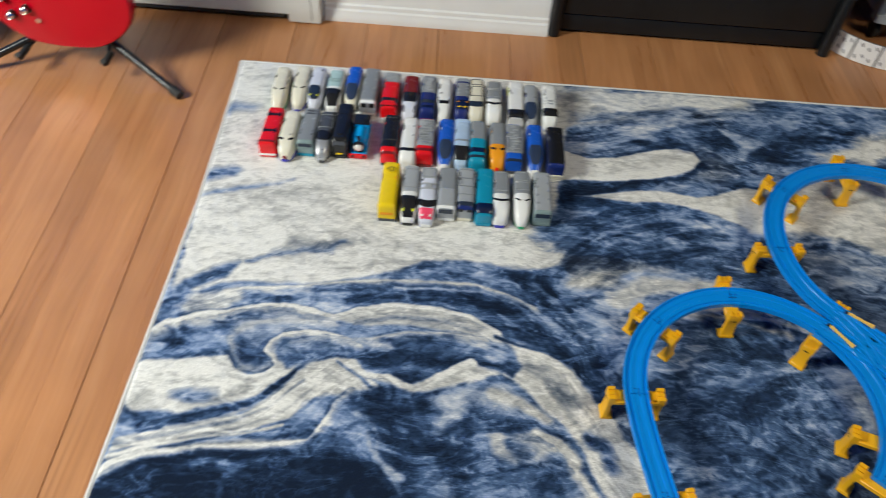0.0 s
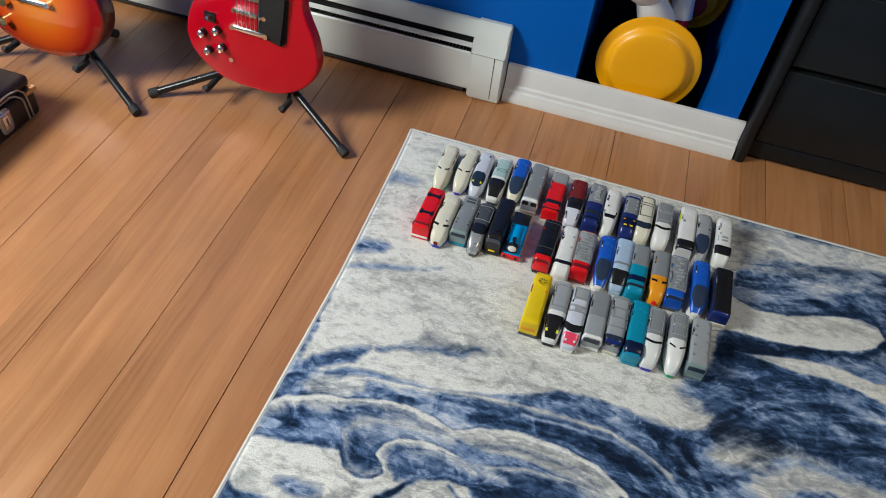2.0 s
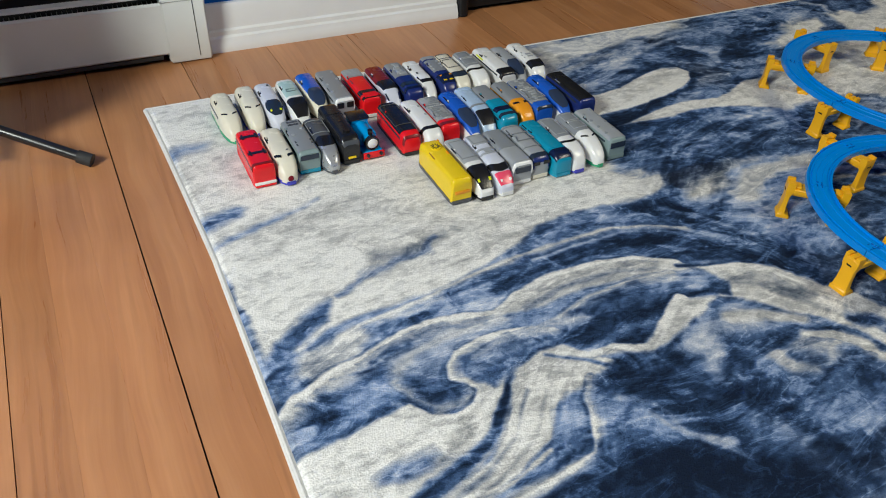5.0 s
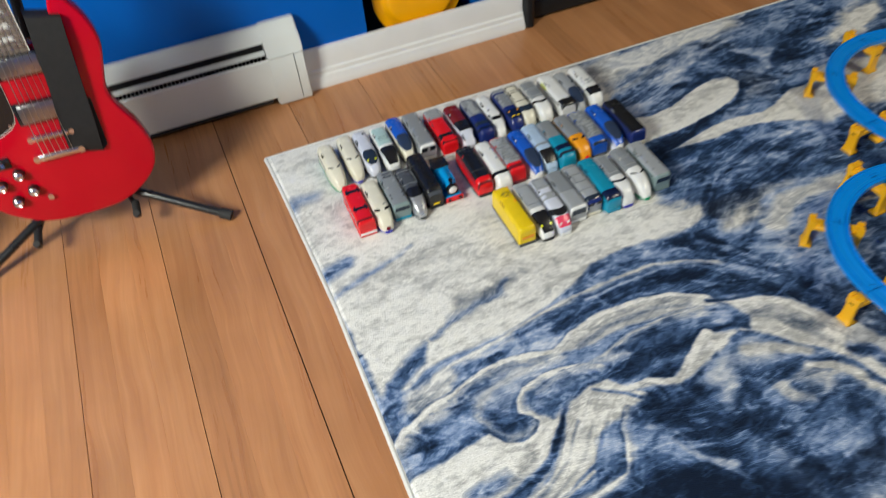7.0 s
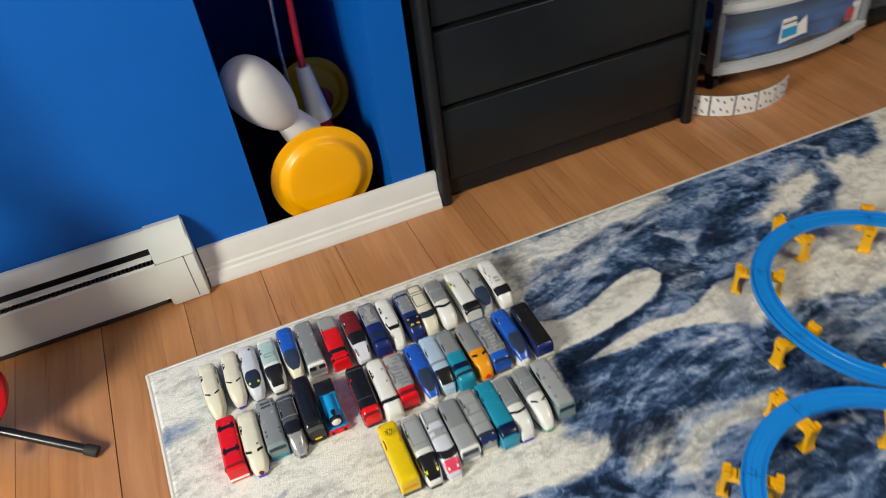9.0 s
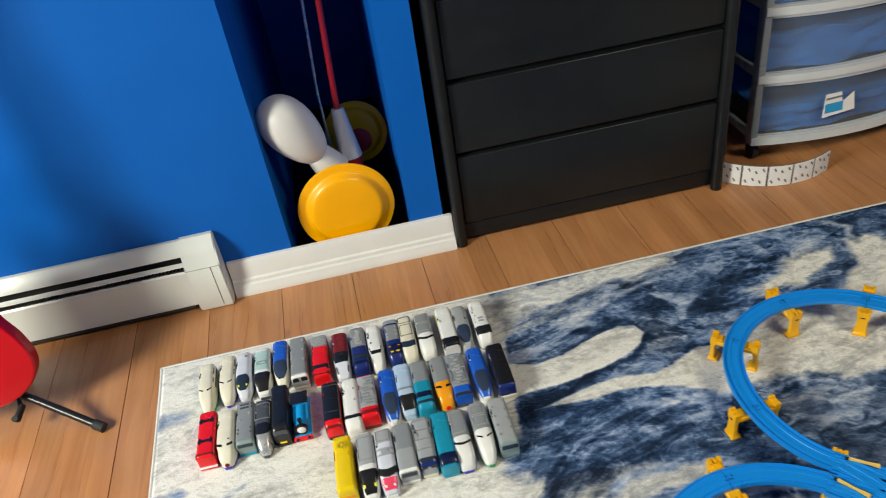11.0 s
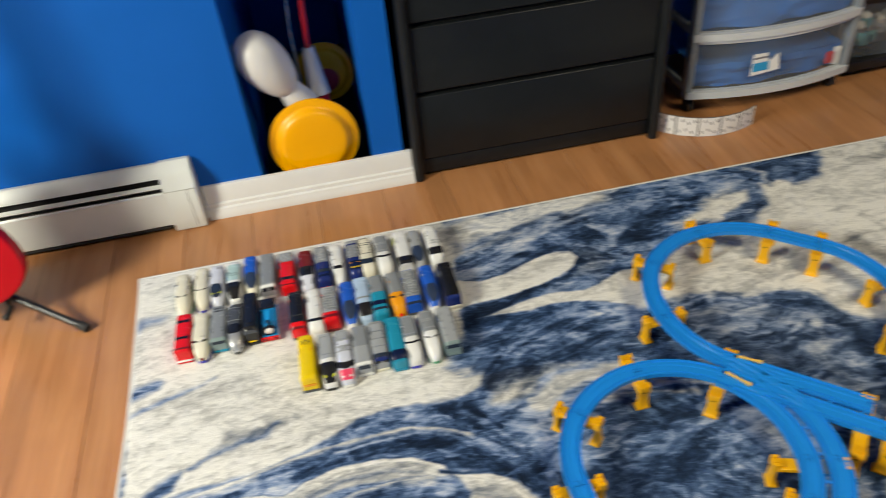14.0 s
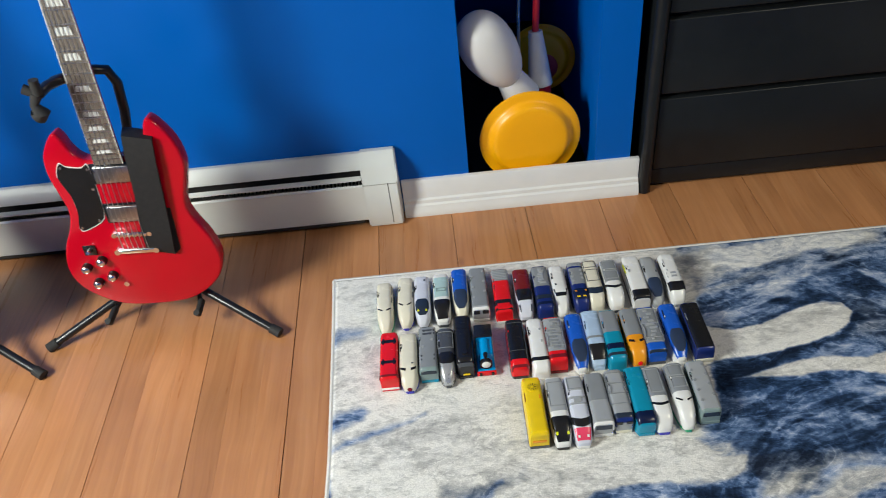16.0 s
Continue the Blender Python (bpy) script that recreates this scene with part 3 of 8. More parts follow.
# ---- plastic drawer towers ----
def bowed(bm, x0, x1, y, z0, z1, bow, depth, n=14):
    """A panel across x whose front swells by bow."""
    f, b = [], []
    for i in range(n + 1):
        u = i / n
        x = x0 + (x1 - x0) * u
        yy = y - bow * (1 - (2 * u - 1) ** 2)
        f.append((bm.verts.new((x, yy, z0)), bm.verts.new((x, yy, z1))))
        b.append((bm.verts.new((x, yy + depth, z0)), bm.verts.new((x, yy + depth, z1))))
    for i in range(n):
        bm.faces.new((f[i][0], f[i + 1][0], f[i + 1][1], f[i][1]))
        bm.faces.new((b[i][0], b[i][1], b[i + 1][1], b[i + 1][0]))
        bm.faces.new((f[i][1], f[i + 1][1], b[i + 1][1], b[i][1]))
        bm.faces.new((f[i][0], b[i][0], b[i + 1][0], f[i + 1][0]))
    bm.faces.new((f[0][0], f[0][1], b[0][1], b[0][0]))
    bm.faces.new((f[n][0], b[n][0], b[n][1], f[n][1]))
    return bm


def crumpled(bm, x0, x1, y0, y1, z0, z1, amp, seed):
    """A heap of soft stuff that fills a box loosely."""
    nx, nz = 26, 12
    g = []
    for i in range(nx + 1):
        row = []
        for k in range(nz + 1):
            u, w = i / nx, k / nz
            n = noise.fractal(Vector((u * 4 + seed, w * 2.2, seed)), 0.8, 2.0, 4)
            row.append(bm.verts.new((x0 + (x1 - x0) * u, y0 - 0.03 * (1 - (2 * u - 1) ** 2) + amp * (0.5 + 0.5 * n), z0 + (z1 - z0) * w * (1 + 0.1 * noise.noise(Vector((u * 5, seed, 1)))))))
        g.append(row)
    back = [bm.verts.new((v.co.x, y1, v.co.z)) for v in (r[-1] for r in g)]
    for i in range(nx):
        for k in range(nz):
            bm.faces.new((g[i][k], g[i + 1][k], g[i + 1][k + 1], g[i][k + 1]))
        bm.faces.new((g[i][-1], g[i + 1][-1], back[i + 1], back[i]))
    return bm


def white_tower():
    x0, x1, y, yb = 1.668, 2.222, 0.318, 0.70
    t = thing("drawer_tower", pose(0, 0, 0), "milky plastic drawer tower full of blue cloth", "storage drawers")
    for a, b in ((x0, x0 + 0.022), (x1 - 0.022, x1)):
        part("front_post", slab(a, b, y - 0.004, y + 0.03, 0.06, 0.72, bevel=0.005), BIN_POST, t)
        part("rear_post", slab(a, b, yb - 0.03, yb, 0.06, 0.72, bevel=0.004), BIN_POST, t)
    for z in (0.075, 0.262, 0.45, 0.638):
        for a in (x0 + 0.003, x1 - 0.018):
            part("side_rail", slab(a, a + 0.015, y + 0.031, yb - 0.031, z, z + 0.024, bevel=0.003), BIN_POST, t)
    for i, z in enumerate((0.062, 0.252, 0.440)):
        dr = part("drawer", bowed(bmesh.new(), x0 + 0.002, x1 - 0.002, y - 0.006, z, z + 0.022, 0.045, 0.03), BIN_FRAME, t, "milky drawer with a bowed front lip")
        part("clear_front", bowed(bmesh.new(), x0 + 0.023, x1 - 0.023, y + 0.004, z + 0.0225, z + 0.176, 0.04, 0.004), CLEAR, dr, "clear plastic drawer front").visible_shadow = False
        part("cloth", crumpled(bmesh.new(), x0 + 0.03, x1 - 0.03, y + 0.006, yb - 0.04, z + 0.024, z + (0.098, 0.125, 0.115)[i], 0.03, 3.1 + i), BIN_BLUE, dr, "crumpled blue cloth inside")
        part("top_lip", bowed(bmesh.new(), x0 + 0.024, x1 - 0.024, y - 0.001, z + 0.177, z + 0.186, 0.042, 0.02), BIN_FRAME, dr)
        if i == 0:
            bm = plate(bmesh.new(), [(-0.047, -0.034), (0.049, -0.028), (0.047, -0.02), (0.042, 0.026), (0.01, 0.004), (0.006, 0.034), (-0.04, 0.036)], -0.0008, 0)
            bmesh.ops.transform(bm, matrix=pose(1.893, 0.2705, 0.166, -2, -3, -1), verts=bm.verts)
            st = part("sticker", bm, PAPER, dr, "white and cyan product sticker", smooth=False)
            part("cyan_patch", slab(-0.04, 0.012, -0.0012, -0.0009, -0.022, 0.006, m=pose(1.893, 0.2705, 0.166, -2, -3, -1)), CYAN, st, smooth=False)
            part("print_bar", slab(-0.038, 0.01, -0.0012, -0.0009, 0.018, 0.024, m=pose(1.893, 0.2705, 0.166, -2, -3, -1)), INK, st, smooth=False)
            part("red_scrap", slab(x1 - 0.085, x1 - 0.06, y - 0.004, y + 0.004, 0.1, 0.14, bevel=0.003), TOY_RED, dr, "red scrap in the drawer")
            part("pale_scrap", slab(x1 - 0.056, x1 - 0.032, y + 0.003, y + 0.011, 0.09, 0.15, bevel=0.003), PAPER, dr, "pale scrap in the drawer")
    for a in (x0 + 0.03, x1 - 0.03):
        for b in (y + 0.03, yb - 0.04):
            c = part("caster", rod(bmesh.new(), (a - 0.009, b, 0.024), (a + 0.009, b, 0.024), 0.023, seg=16), RUBBER, t)
            part("stem", rod(bmesh.new(), (a, b, 0.03), (a, b, 0.061), 0.007), BLACK_METAL, c)
    part("top_board", slab(x0 - 0.005, x1 + 0.005, y - 0.02, yb + 0.005, 0.721, 0.74, bevel=0.006), BIN_FRAME, t)


white_tower()


def grey_tower():
    x0, x1, y, yb = 2.272, 2.63, 0.37, 0.72
    t = thing("drawer_tower", pose(0, 0, 0), "smoked grey drawer tower with small toys inside", "storage drawers")
    part("base", slab(x0 - 0.01, x1 + 0.01, y - 0.012, yb, 0.026, 0.062, bevel=0.006), BLACK_METAL, t, "black base of the tower")
    for a in (x0 + 0.03, x1 - 0.03):
        part("caster", rod(bmesh.new(), (a - 0.008, y + 0.025, 0.013), (a + 0.008, y + 0.025, 0.013), 0.0128, seg=14), RUBBER, t)
        part("caster", rod(bmesh.new(), (a - 0.008, yb - 0.03, 0.013), (a + 0.008, yb - 0.03, 0.013), 0.0128, seg=14), RUBBER, t)
    rnd = random.Random(5)
    greys = [material("small_toy_" + n, c, 0.6, 0, 0.15, 40) for n, c in (("white", (0.6, 0.58, 0.55)), ("grey", (0.25, 0.25, 0.26)), ("sand", (0.5, 0.43, 0.33)), ("teal", (0.12, 0.3, 0.33)))]
    for z in (0.063, 0.262):
        body = part("drawer", bowed(bmesh.new(), x0, x1, y + 0.022, z, z + 0.185, 0.012, 0.005), CLEAR, t, "smoked clear drawer front")
        body.visible_shadow = False
        part("rim", bowed(bmesh.new(), x0 - 0.006, x1 + 0.006, y + 0.012, z + 0.1855, z + 0.198, 0.014, 0.03), BLACK_METAL, body)
        part("tray", slab(x0 + 0.002, x1 - 0.002, y + 0.09, yb - 0.01, z + 0.002, z + 0.17), BIN_GREY, body, smooth=False)
        for i in range(34):
            bm = bmesh.new()
            px, pz = rnd.uniform(x0 + 0.03, x1 - 0.03), rnd.uniform(z + 0.02, z + 0.125)
            s = rnd.uniform(0.012, 0.024)
            box(bm, -s, s, -s * 0.8, s * 0.8, -s * 0.7, s * 0.7, bevel=s * 0.35, m=pose(px, y + 0.055 + rnd.uniform(-0.012, 0.012), pz, rnd.uniform(0, 90), rnd.uniform(0, 90), rnd.uniform(0, 90)))
            part("small_toy", bm, rnd.choice(greys), body)
        if z > 0.2:
            card = part("printed_card", slab(x0 + 0.05, x1 - 0.05, y + 0.03, y + 0.0325, z + 0.004, z + 0.1), PAPER, body, "white printed card with grey and red bars", smooth=False)
            for k in range(4):
                part("print_bar", slab(x0 + 0.065 + 0.055 * k, x0 + 0.1 + 0.055 * k, y + 0.029, y + 0.0298, z + 0.06 - 0.008 * (k % 2), z + 0.072), INK if k % 2 else TOY_RED, card, smooth=False)
            for k in range(3):
                part("print_bar", slab(x0 + 0.07, x1 - 0.08 - 0.03 * k, y + 0.029, y + 0.0298, z + 0.02 + 0.011 * k, z + 0.025 + 0.011 * k), INK, card, smooth=False)


grey_tower()


def basket():
    b = thing("storage_basket", pose(2.86, 0.56, 0), "pale grey plastic basket on short legs", "basket")
    bm = bmesh.new()
    outer = [(0.1, 0.05), (0.115, 0.052), (0.135, 0.3), (0.142, 0.302), (0.142, 0.292), (0.131, 0.29), (0.108, 0.06), (0.0, 0.056)]
    lathe(bm, [(0, 0.05)] + outer, 28, pose(0, 0, 0) @ Matrix.Diagonal((1.2, 0.9, 1, 1)))
    part("tub", bm, BASKET, b)
    for a in range(4):
        sx, sy = (0.095 if a % 2 else -0.095), (0.06 if a // 2 else -0.06)
        part("leg", rod(bmesh.new(), (sx, sy, 0.001), (sx, sy, 0.058), 0.011, 0.015), BIN_FRAME, b)


basket()


def label_strip():
    """A loosely curled strip of printed labels standing on its edge."""
    s = thing("label_strip", pose(0, 0, 0), "curled strip of white printed labels standing on the floor", "label strip")
    c, r = Vector((1.74, 0.40)), 0.225
    a0, a1 = radians(214), radians(299)
    for i in range(5):
        b0, b1 = a0 + (a1 - a0) * i / 5 + 0.012, a0 + (a1 - a0) * (i + 1) / 5 - 0.012
        bm = bmesh.new()
        rows = []
        for k in range(9):
            a = b0 + (b1 - b0) * k / 8
            rr = r * (1 + 0.015 * math.sin(a * 1.9 + 0.6))
            d = Vector((math.cos(a), math.sin(a)))
            rows.append([bm.verts.new((*(c + d * (rr + o)), z)) for o, z in ((0, 0.0015), (0, 0.064), (-0.0012, 0.064), (-0.0012, 0.0015))])
        for p, q in zip(rows, rows[1:]):
            for k in range(4):
                bm.faces.new((p[k], p[(k + 1) % 4], q[(k + 1) % 4], q[k]))
        bm.faces.new(rows[0])
        bm.faces.new(rows[-1][::-1])
        lab = part("label", bm, PAPER, s, smooth=False)
        for k in range(6):
            a = b0 + (b1 - b0) * (0.14 + 0.3 * (k % 3) + 0.12 * (k // 3))
            rr = r * (1 + 0.015 * math.sin(a * 1.9 + 0.6)) + 0.0008
            z = 0.016 + 0.03 * (k // 3) + 0.007 * (k % 2)
            p = c + Vector((math.cos(a), math.sin(a))) * rr
            part("print_mark", slab(-0.0022, 0.0022, -0.0003, 0.0003, -0.0052, 0.0052, m=pose(p.x, p.y, z, 0, 28, math.degrees(a) - 90)), INK, lab, smooth=False)
    bm = bmesh.new()
    pts = [(*(c + Vector((math.cos(a), math.sin(a))) * (r * (1 + 0.015 * math.sin(a * 1.9 + 0.6)) - 0.002)), 0.024) for a in (a0 + (a1 - a0) * k / 40 for k in range(41))]
    for p, q in zip(pts, pts[1:]):
        bm.faces.new([bm.verts.new(v) for v in ((p[0], p[1], 0.0005), (q[0], q[1], 0.0005), (q[0], q[1], 0.0655), (p[0], p[1], 0.0655))])
    bmesh.ops.remove_doubles(bm, verts=bm.verts, dist=1e-5)
    bmesh.ops.solidify(bm, geom=bm.faces[:], thickness=0.0008)
    part("backing_band", bm, BIN_GREY, s, "grey backing of the strip", smooth=False)


label_strip()


# ---- toys in the niche ----
def toy_disc(m, label):
    """A shallow round toy dish, its bottom towards the room."""
    d = thing("toy_dish", m, label, "toy dish")
    prof = [(0, 0.0215), (0.06, 0.0212), (0.084, 0.0205), (0.091, 0.019), (0.097, 0.0145), (0.102, 0.007), (0.106, 0.003), (0.112, 0.0015), (0.123, 0.002), (0.1285, 0.0), (0.129, -0.004), (0.122, -0.0025),
            (0.111, -0.002), (0.104, 0.001), (0.097, 0.007), (0.091, 0.014), (0.084, 0.0165), (0.0, 0.0175)]
    part("dish", lathe(bmesh.new(), prof, 64), DISC_YELLOW, d)
    return d


toy_disc(pose(0.511, 0.299, 0.1555, 90 - 2, 0, 3), "yellow round plastic toy dish leaning in the niche")
far_dish = toy_disc(pose(0.578, 0.56, 0.238, 90 - 12, 0, -8) @ Matrix.Scale(0.7, 4), "yellow toy dish with a red middle, in the shade")
part("red_middle", lathe(bmesh.new(), [(0, 0.028), (0.044, 0.027), (0.05, 0.0235), (0.044, 0.0217), (0, 0.0216)], 32, Matrix.Translation((0.012, -0.03, 0))), TOY_RED, far_dish, "red round middle")


def toy_mallet():
    """White egg-shaped head on a short neck, leaning on the dish."""
    a, b = Vector((0.386, 0.325, 0.462)), Vector((0.505, 0.36, 0.235))
    d = (b - a)
    t = thing("toy_club", Matrix.Translation(a) @ d.to_track_quat("Z", "Y").to_matrix().to_4x4(), "white egg-headed plastic toy club leaning in the niche", "toy club")
    n = 20
    egg = [(0, -0.02)] + [(0.073 * math.sin(math.pi * k / n) ** 0.85 * (1 - 0.14 * math.cos(math.pi * k / n) * -1 - 0.1), -0.02 + 0.215 * (1 - math.cos(math.pi * k / n)) / 2) for k in range(1, n - 1)] + [(0.022, 0.192)]
    part("head", lathe(bmesh.new(), egg, 36), TOY_WHITE, t)
    part("neck", lathe(bmesh.new(), [(0.022, 0.17), (0.034, 0.18), (0.042, 0.222), (0.046, 0.25), (0.042, 0.256), (0, 0.256)], 28), TOY_WHITE, t)


toy_mallet()


def toy_plunger():
    t = thing("toy_rod", pose(0, 0, 0), "red rod with a white tapered socket, standing in the niche", "toy rod")
    top, mid, low = Vector((0.584, 0.47, 1.1)), Vector((0.543, 0.42, 0.385)), Vector((0.552, 0.40, 0.25))
    part("rod", tube(bmesh.new(), [mid, mid.lerp(top, 0.5), top], 0.0085, 12), TOY_RED, t)
    bm = bmesh.new()
    rod(bm, low, mid, 0.031, 0.017, 24)
    part("socket", bm, TOY_WHITE, t, "white tapered socket")
    foot = Vector((0.563, 0.395, 0.0265))
    part("shaft", rod(bmesh.new(), foot, low, 0.02, 0.027, 20), TOY_RED, t)


toy_plunger()


def wire_stick():
    t = thing("thin_stick", pose(0, 0, 0), "thin grey metal stick leaning in the niche", "stick")
    part("shaft", tube(bmesh.new(), [(0.502, 0.43, 0.0265), (0.503, 0.43, 0.43), (0.556, 0.46, 1.15)], 0.004, 8), STEEL, t)


wire_stick()


# ---- guitars and their stands ----
# Local frame of a guitar: x across, z up along the body from its lower end, y away from the room.
def stand(m, label):
    s = thing("guitar_stand", m, label, "guitar stand", "guitar stands")
    hub = Vector((0.0, 0.05, 0.105))
    for foot in ((0.258, -0.092, 0.012), (-0.262, -0.07, 0.012), (0.02, 0.175, 0.012)):
        f = Vector(foot)
        leg = part("leg", tube(bmesh.new(), [hub, hub.lerp(f, 0.12) + Vector((0, 0, 0.006)), f], 0.0092, 12), BLACK_METAL, s)
        d = (f - hub).normalized()
        part("rubber_foot", rod(bmesh.new(), f - d * 0.016, f + d * 0.008, 0.0115, 0.0118, 14), RUBBER, leg)
    part("mast", tube(bmesh.new(), [hub + Vector((0, 0, -0.01)), (0.008, 0.055, 0.3), (0.045, 0.085, 0.50), (0.052, 0.088, 0.56), (0.046, 0.08, 0.592), (0.02, 0.065, 0.603), (-0.01, 0.055, 0.6), (-0.04, 0.035, 0.6)], 0.0098, 12), BLACK_METAL, s)
    part("collar", rod(bmesh.new(), (0.004, 0.052, 0.2), (0.007, 0.054, 0.235), 0.0155), RUBBER, s)
    part("yoke", tube(bmesh.new(), [(0.0, 0.05, 0.6), (-0.02, 0.03, 0.606), (-0.034, 0.0, 0.61), (-0.036, -0.03, 0.612)], 0.0098, 12), BLACK_METAL, s)
    part("yoke_pad", tube(bmesh.new(), [(-0.052, -0.036, 0.572), (-0.042, -0.038, 0.578), (-0.05, -0.036, 0.594), (-0.04, -0.032, 0.612)], [0.0155, 0.0145, 0.008, 0.0105], 12), RUBBER, s)
    part("lock_knob", rod(bmesh.new(), (-0.06, -0.03, 0.624), (-0.04, -0.03, 0.612), 0.0095, 0.0085), RUBBER, s)
    part("lock_knob", rod(bmesh.new(), (-0.034, -0.032, 0.64), (-0.037, -0.032, 0.612), 0.0085, 0.0095), RUBBER, s)
    for sx in (-0.115, 0.085):
        arm = part("cradle_arm", tube(bmesh.new(), [(sx * 0.2, 0.045, 0.098), (sx * 0.85, 0.02, 0.068), (sx, -0.025, 0.056), (sx, -0.056, 0.056)], 0.0055, 10), BLACK_METAL, s)
        part("cradle_pad", tube(bmesh.new(), [(sx, -0.015, 0.056), (sx, -0.056, 0.056), (sx, -0.062, 0.066)], [0.008, 0.008, 0.007], 12), RUBBER, arm)
    return s


def hardware(g, y, z_bridge, chrome, knobs, toggle, jack):
    """Bridge, tailpiece, knobs and the rest that sits on a guitar's top, whose face is at y."""
    br = part("bridge", slab(-0.037, 0.037, y - 0.013, y - 0.002, z_bridge - 0.005, z_bridge + 0.005, bevel=0.002), chrome, g)
    for k in range(6):
        part("saddle", slab(-0.027 + k * 0.0104, -0.021 + k * 0.0104, y - 0.0165, y - 0.0132, z_bridge - 0.004, z_bridge + 0.004, bevel=0.0008), chrome, br)
    part("tailpiece", slab(-0.043, 0.043, y - 0.014, y - 0.003, z_bridge - 0.048, z_bridge - 0.035, bevel=0.004, seg=3), chrome, g)
    for x in (-0.041, 0.041):
        part("stud", rod(bmesh.new(), (x, y - 0.016, z_bridge - 0.041), (x, y, z_bridge - 0.041), 0.0062), chrome, g)
        part("stud", rod(bmesh.new(), (x * 0.9, y - 0.015, z_bridge), (x * 0.9, y, z_bridge), 0.0052), chrome, g)
    for x, z in knobs:
        k = part("knob", rod(bmesh.new(), (x, y, z), (x, y - 0.013, z), 0.0108, 0.0094, 20), BLACK_METAL if chrome is CHROME else chrome, g, "black knob with a silver top")
        part("cap", lathe(bmesh.new(), [(0.0088, 0), (0.0084, 0.0016), (0.007, 0.0026), (0.0062, 0.002), (0.0052, 0.0026), (0.003, 0.0036), (0, 0.004)], 18, pose(x, y - 0.0132, z, 90, 0, 0)), chrome, k)
    if toggle:
        x, z = toggle
        w = part("switch_plate", slab(x - 0.0135, x + 0.0135, y - 0.003, y - 0.0002, z - 0.012, z + 0.012, bevel=0.001), PICKGUARD, g)
        part("switch", rod(bmesh.new(), (x, y - 0.0032, z), (x + 0.003, y - 0.02, z + 0.005), 0.0055, 0.0035), chrome, w)
    if jack:
        part("jack", rod(bmesh.new(), (jack[0], y, jack[1]), (jack[0], y - 0.006, jack[1]), 0.0068, 0.0058, 18), chrome, g)


def pickup(g, y, z, chrome):
    p = part("pickup", slab(-0.036, 0.036, y - 0.011, y - 0.002, z - 0.0185, z + 0.0185, bevel=0.003, seg=3), chrome, g, "chrome-covered pickup")
    part("ring", slab(-0.043, 0.043, y - 0.005, y - 0.0003, z - 0.0225, z + 0.0225, bevel=0.0015), PICKGUARD, p)
    for k in range(6):
        part("pole_screw", rod(bmesh.new(), (-0.0255 + k * 0.0102, y - 0.011, z - 0.011), (-0.0255 + k * 0.0102, y - 0.0122, z - 0.011), 0.0022, seg=8), STEEL, p)


def neck(g, y, z0, z1, bridge_z, inlays=True):
    nk = part("neck", plate(bmesh.new(), [(-0.026, z0), (0.0245, z0), (0.019, z1), (-0.0215, z1)], y - 0.004, y + 0.012, 0.006, 3), GUITAR_RED, g)
    part("fretboard", plate(bmesh.new(), [(-0.0275, z0), (0.0275, z0), (0.0222, z1), (-0.0222, z1)], y - 0.0085, y - 0.0042), ROSEWOOD, nk, "dark rosewood fretboard")
    for sx in (-1, 1):
        part("binding", rod(bmesh.new(), (sx * 0.0276, y - 0.0075, z0), (sx * 0.0224, y - 0.0075, z1), 0.0013, seg=8), PICK_EDGE, nk, "cream edge binding")
    scale = z1 - bridge_z

    def at(n):
        return bridge_z + scale / 2 ** (n / 12)

    for n in range(1, 23):
        z = at(n)
        if z > z0 + 0.004:
            w = 0.0222 + (0.0275 - 0.0222) * (z1 - z) / (z1 - z0)
            part("fret", slab(-w, w, y - 0.0101, y - 0.0086, z - 0.0011, z + 0.0011), STEEL, nk, smooth=False)
            if n in (3, 5, 7, 9, 12, 15, 17, 19, 21):
                a, b = at(n - 1), z
                q = (a - b) * 0.2
                part("inlay", plate(bmesh.new(), [(-0.0155, b + q), (0.0155, b + q), (0.012, a - q), (-0.012, a - q)], y - 0.0092, y - 0.0086), PEARL, nk, smooth=False)
    for k in range(6):
        f = (k - 2.5) / 2.5
        part("string", tube(bmesh.new(), [(f * 0.0175, y - 0.0115, z1 + 0.005), (f * 0.0262, y - 0.0175, bridge_z), (f * 0.0262, y - 0.013, bridge_z - 0.038)], 0.0004 + 0.00012 * (5 - k), 5), STEEL, g)
    return nk


def headstock(g, y, z):
    hs = part("headstock", plate(bmesh.new(), [(-0.022, z), (0.022, z), (0.04, z + 0.06), (0.044, z + 0.15), (0.02, z + 0.165), (0, z + 0.155), (-0.02, z + 0.165), (-0.044, z + 0.15), (-0.04, z + 0.06)], y + 0.002, y + 0.016, 0.002), PICKGUARD, g, "black headstock")
    for k in range(6):
        sx = -1 if k < 3 else 1
        zz = z + 0.05 + 0.04 * (k % 3)
        part("tuner", rod(bmesh.new(), (sx * 0.04, y + 0.01, zz), (sx * 0.062, y + 0.01, zz), 0.005, 0.007), CHROME, hs)


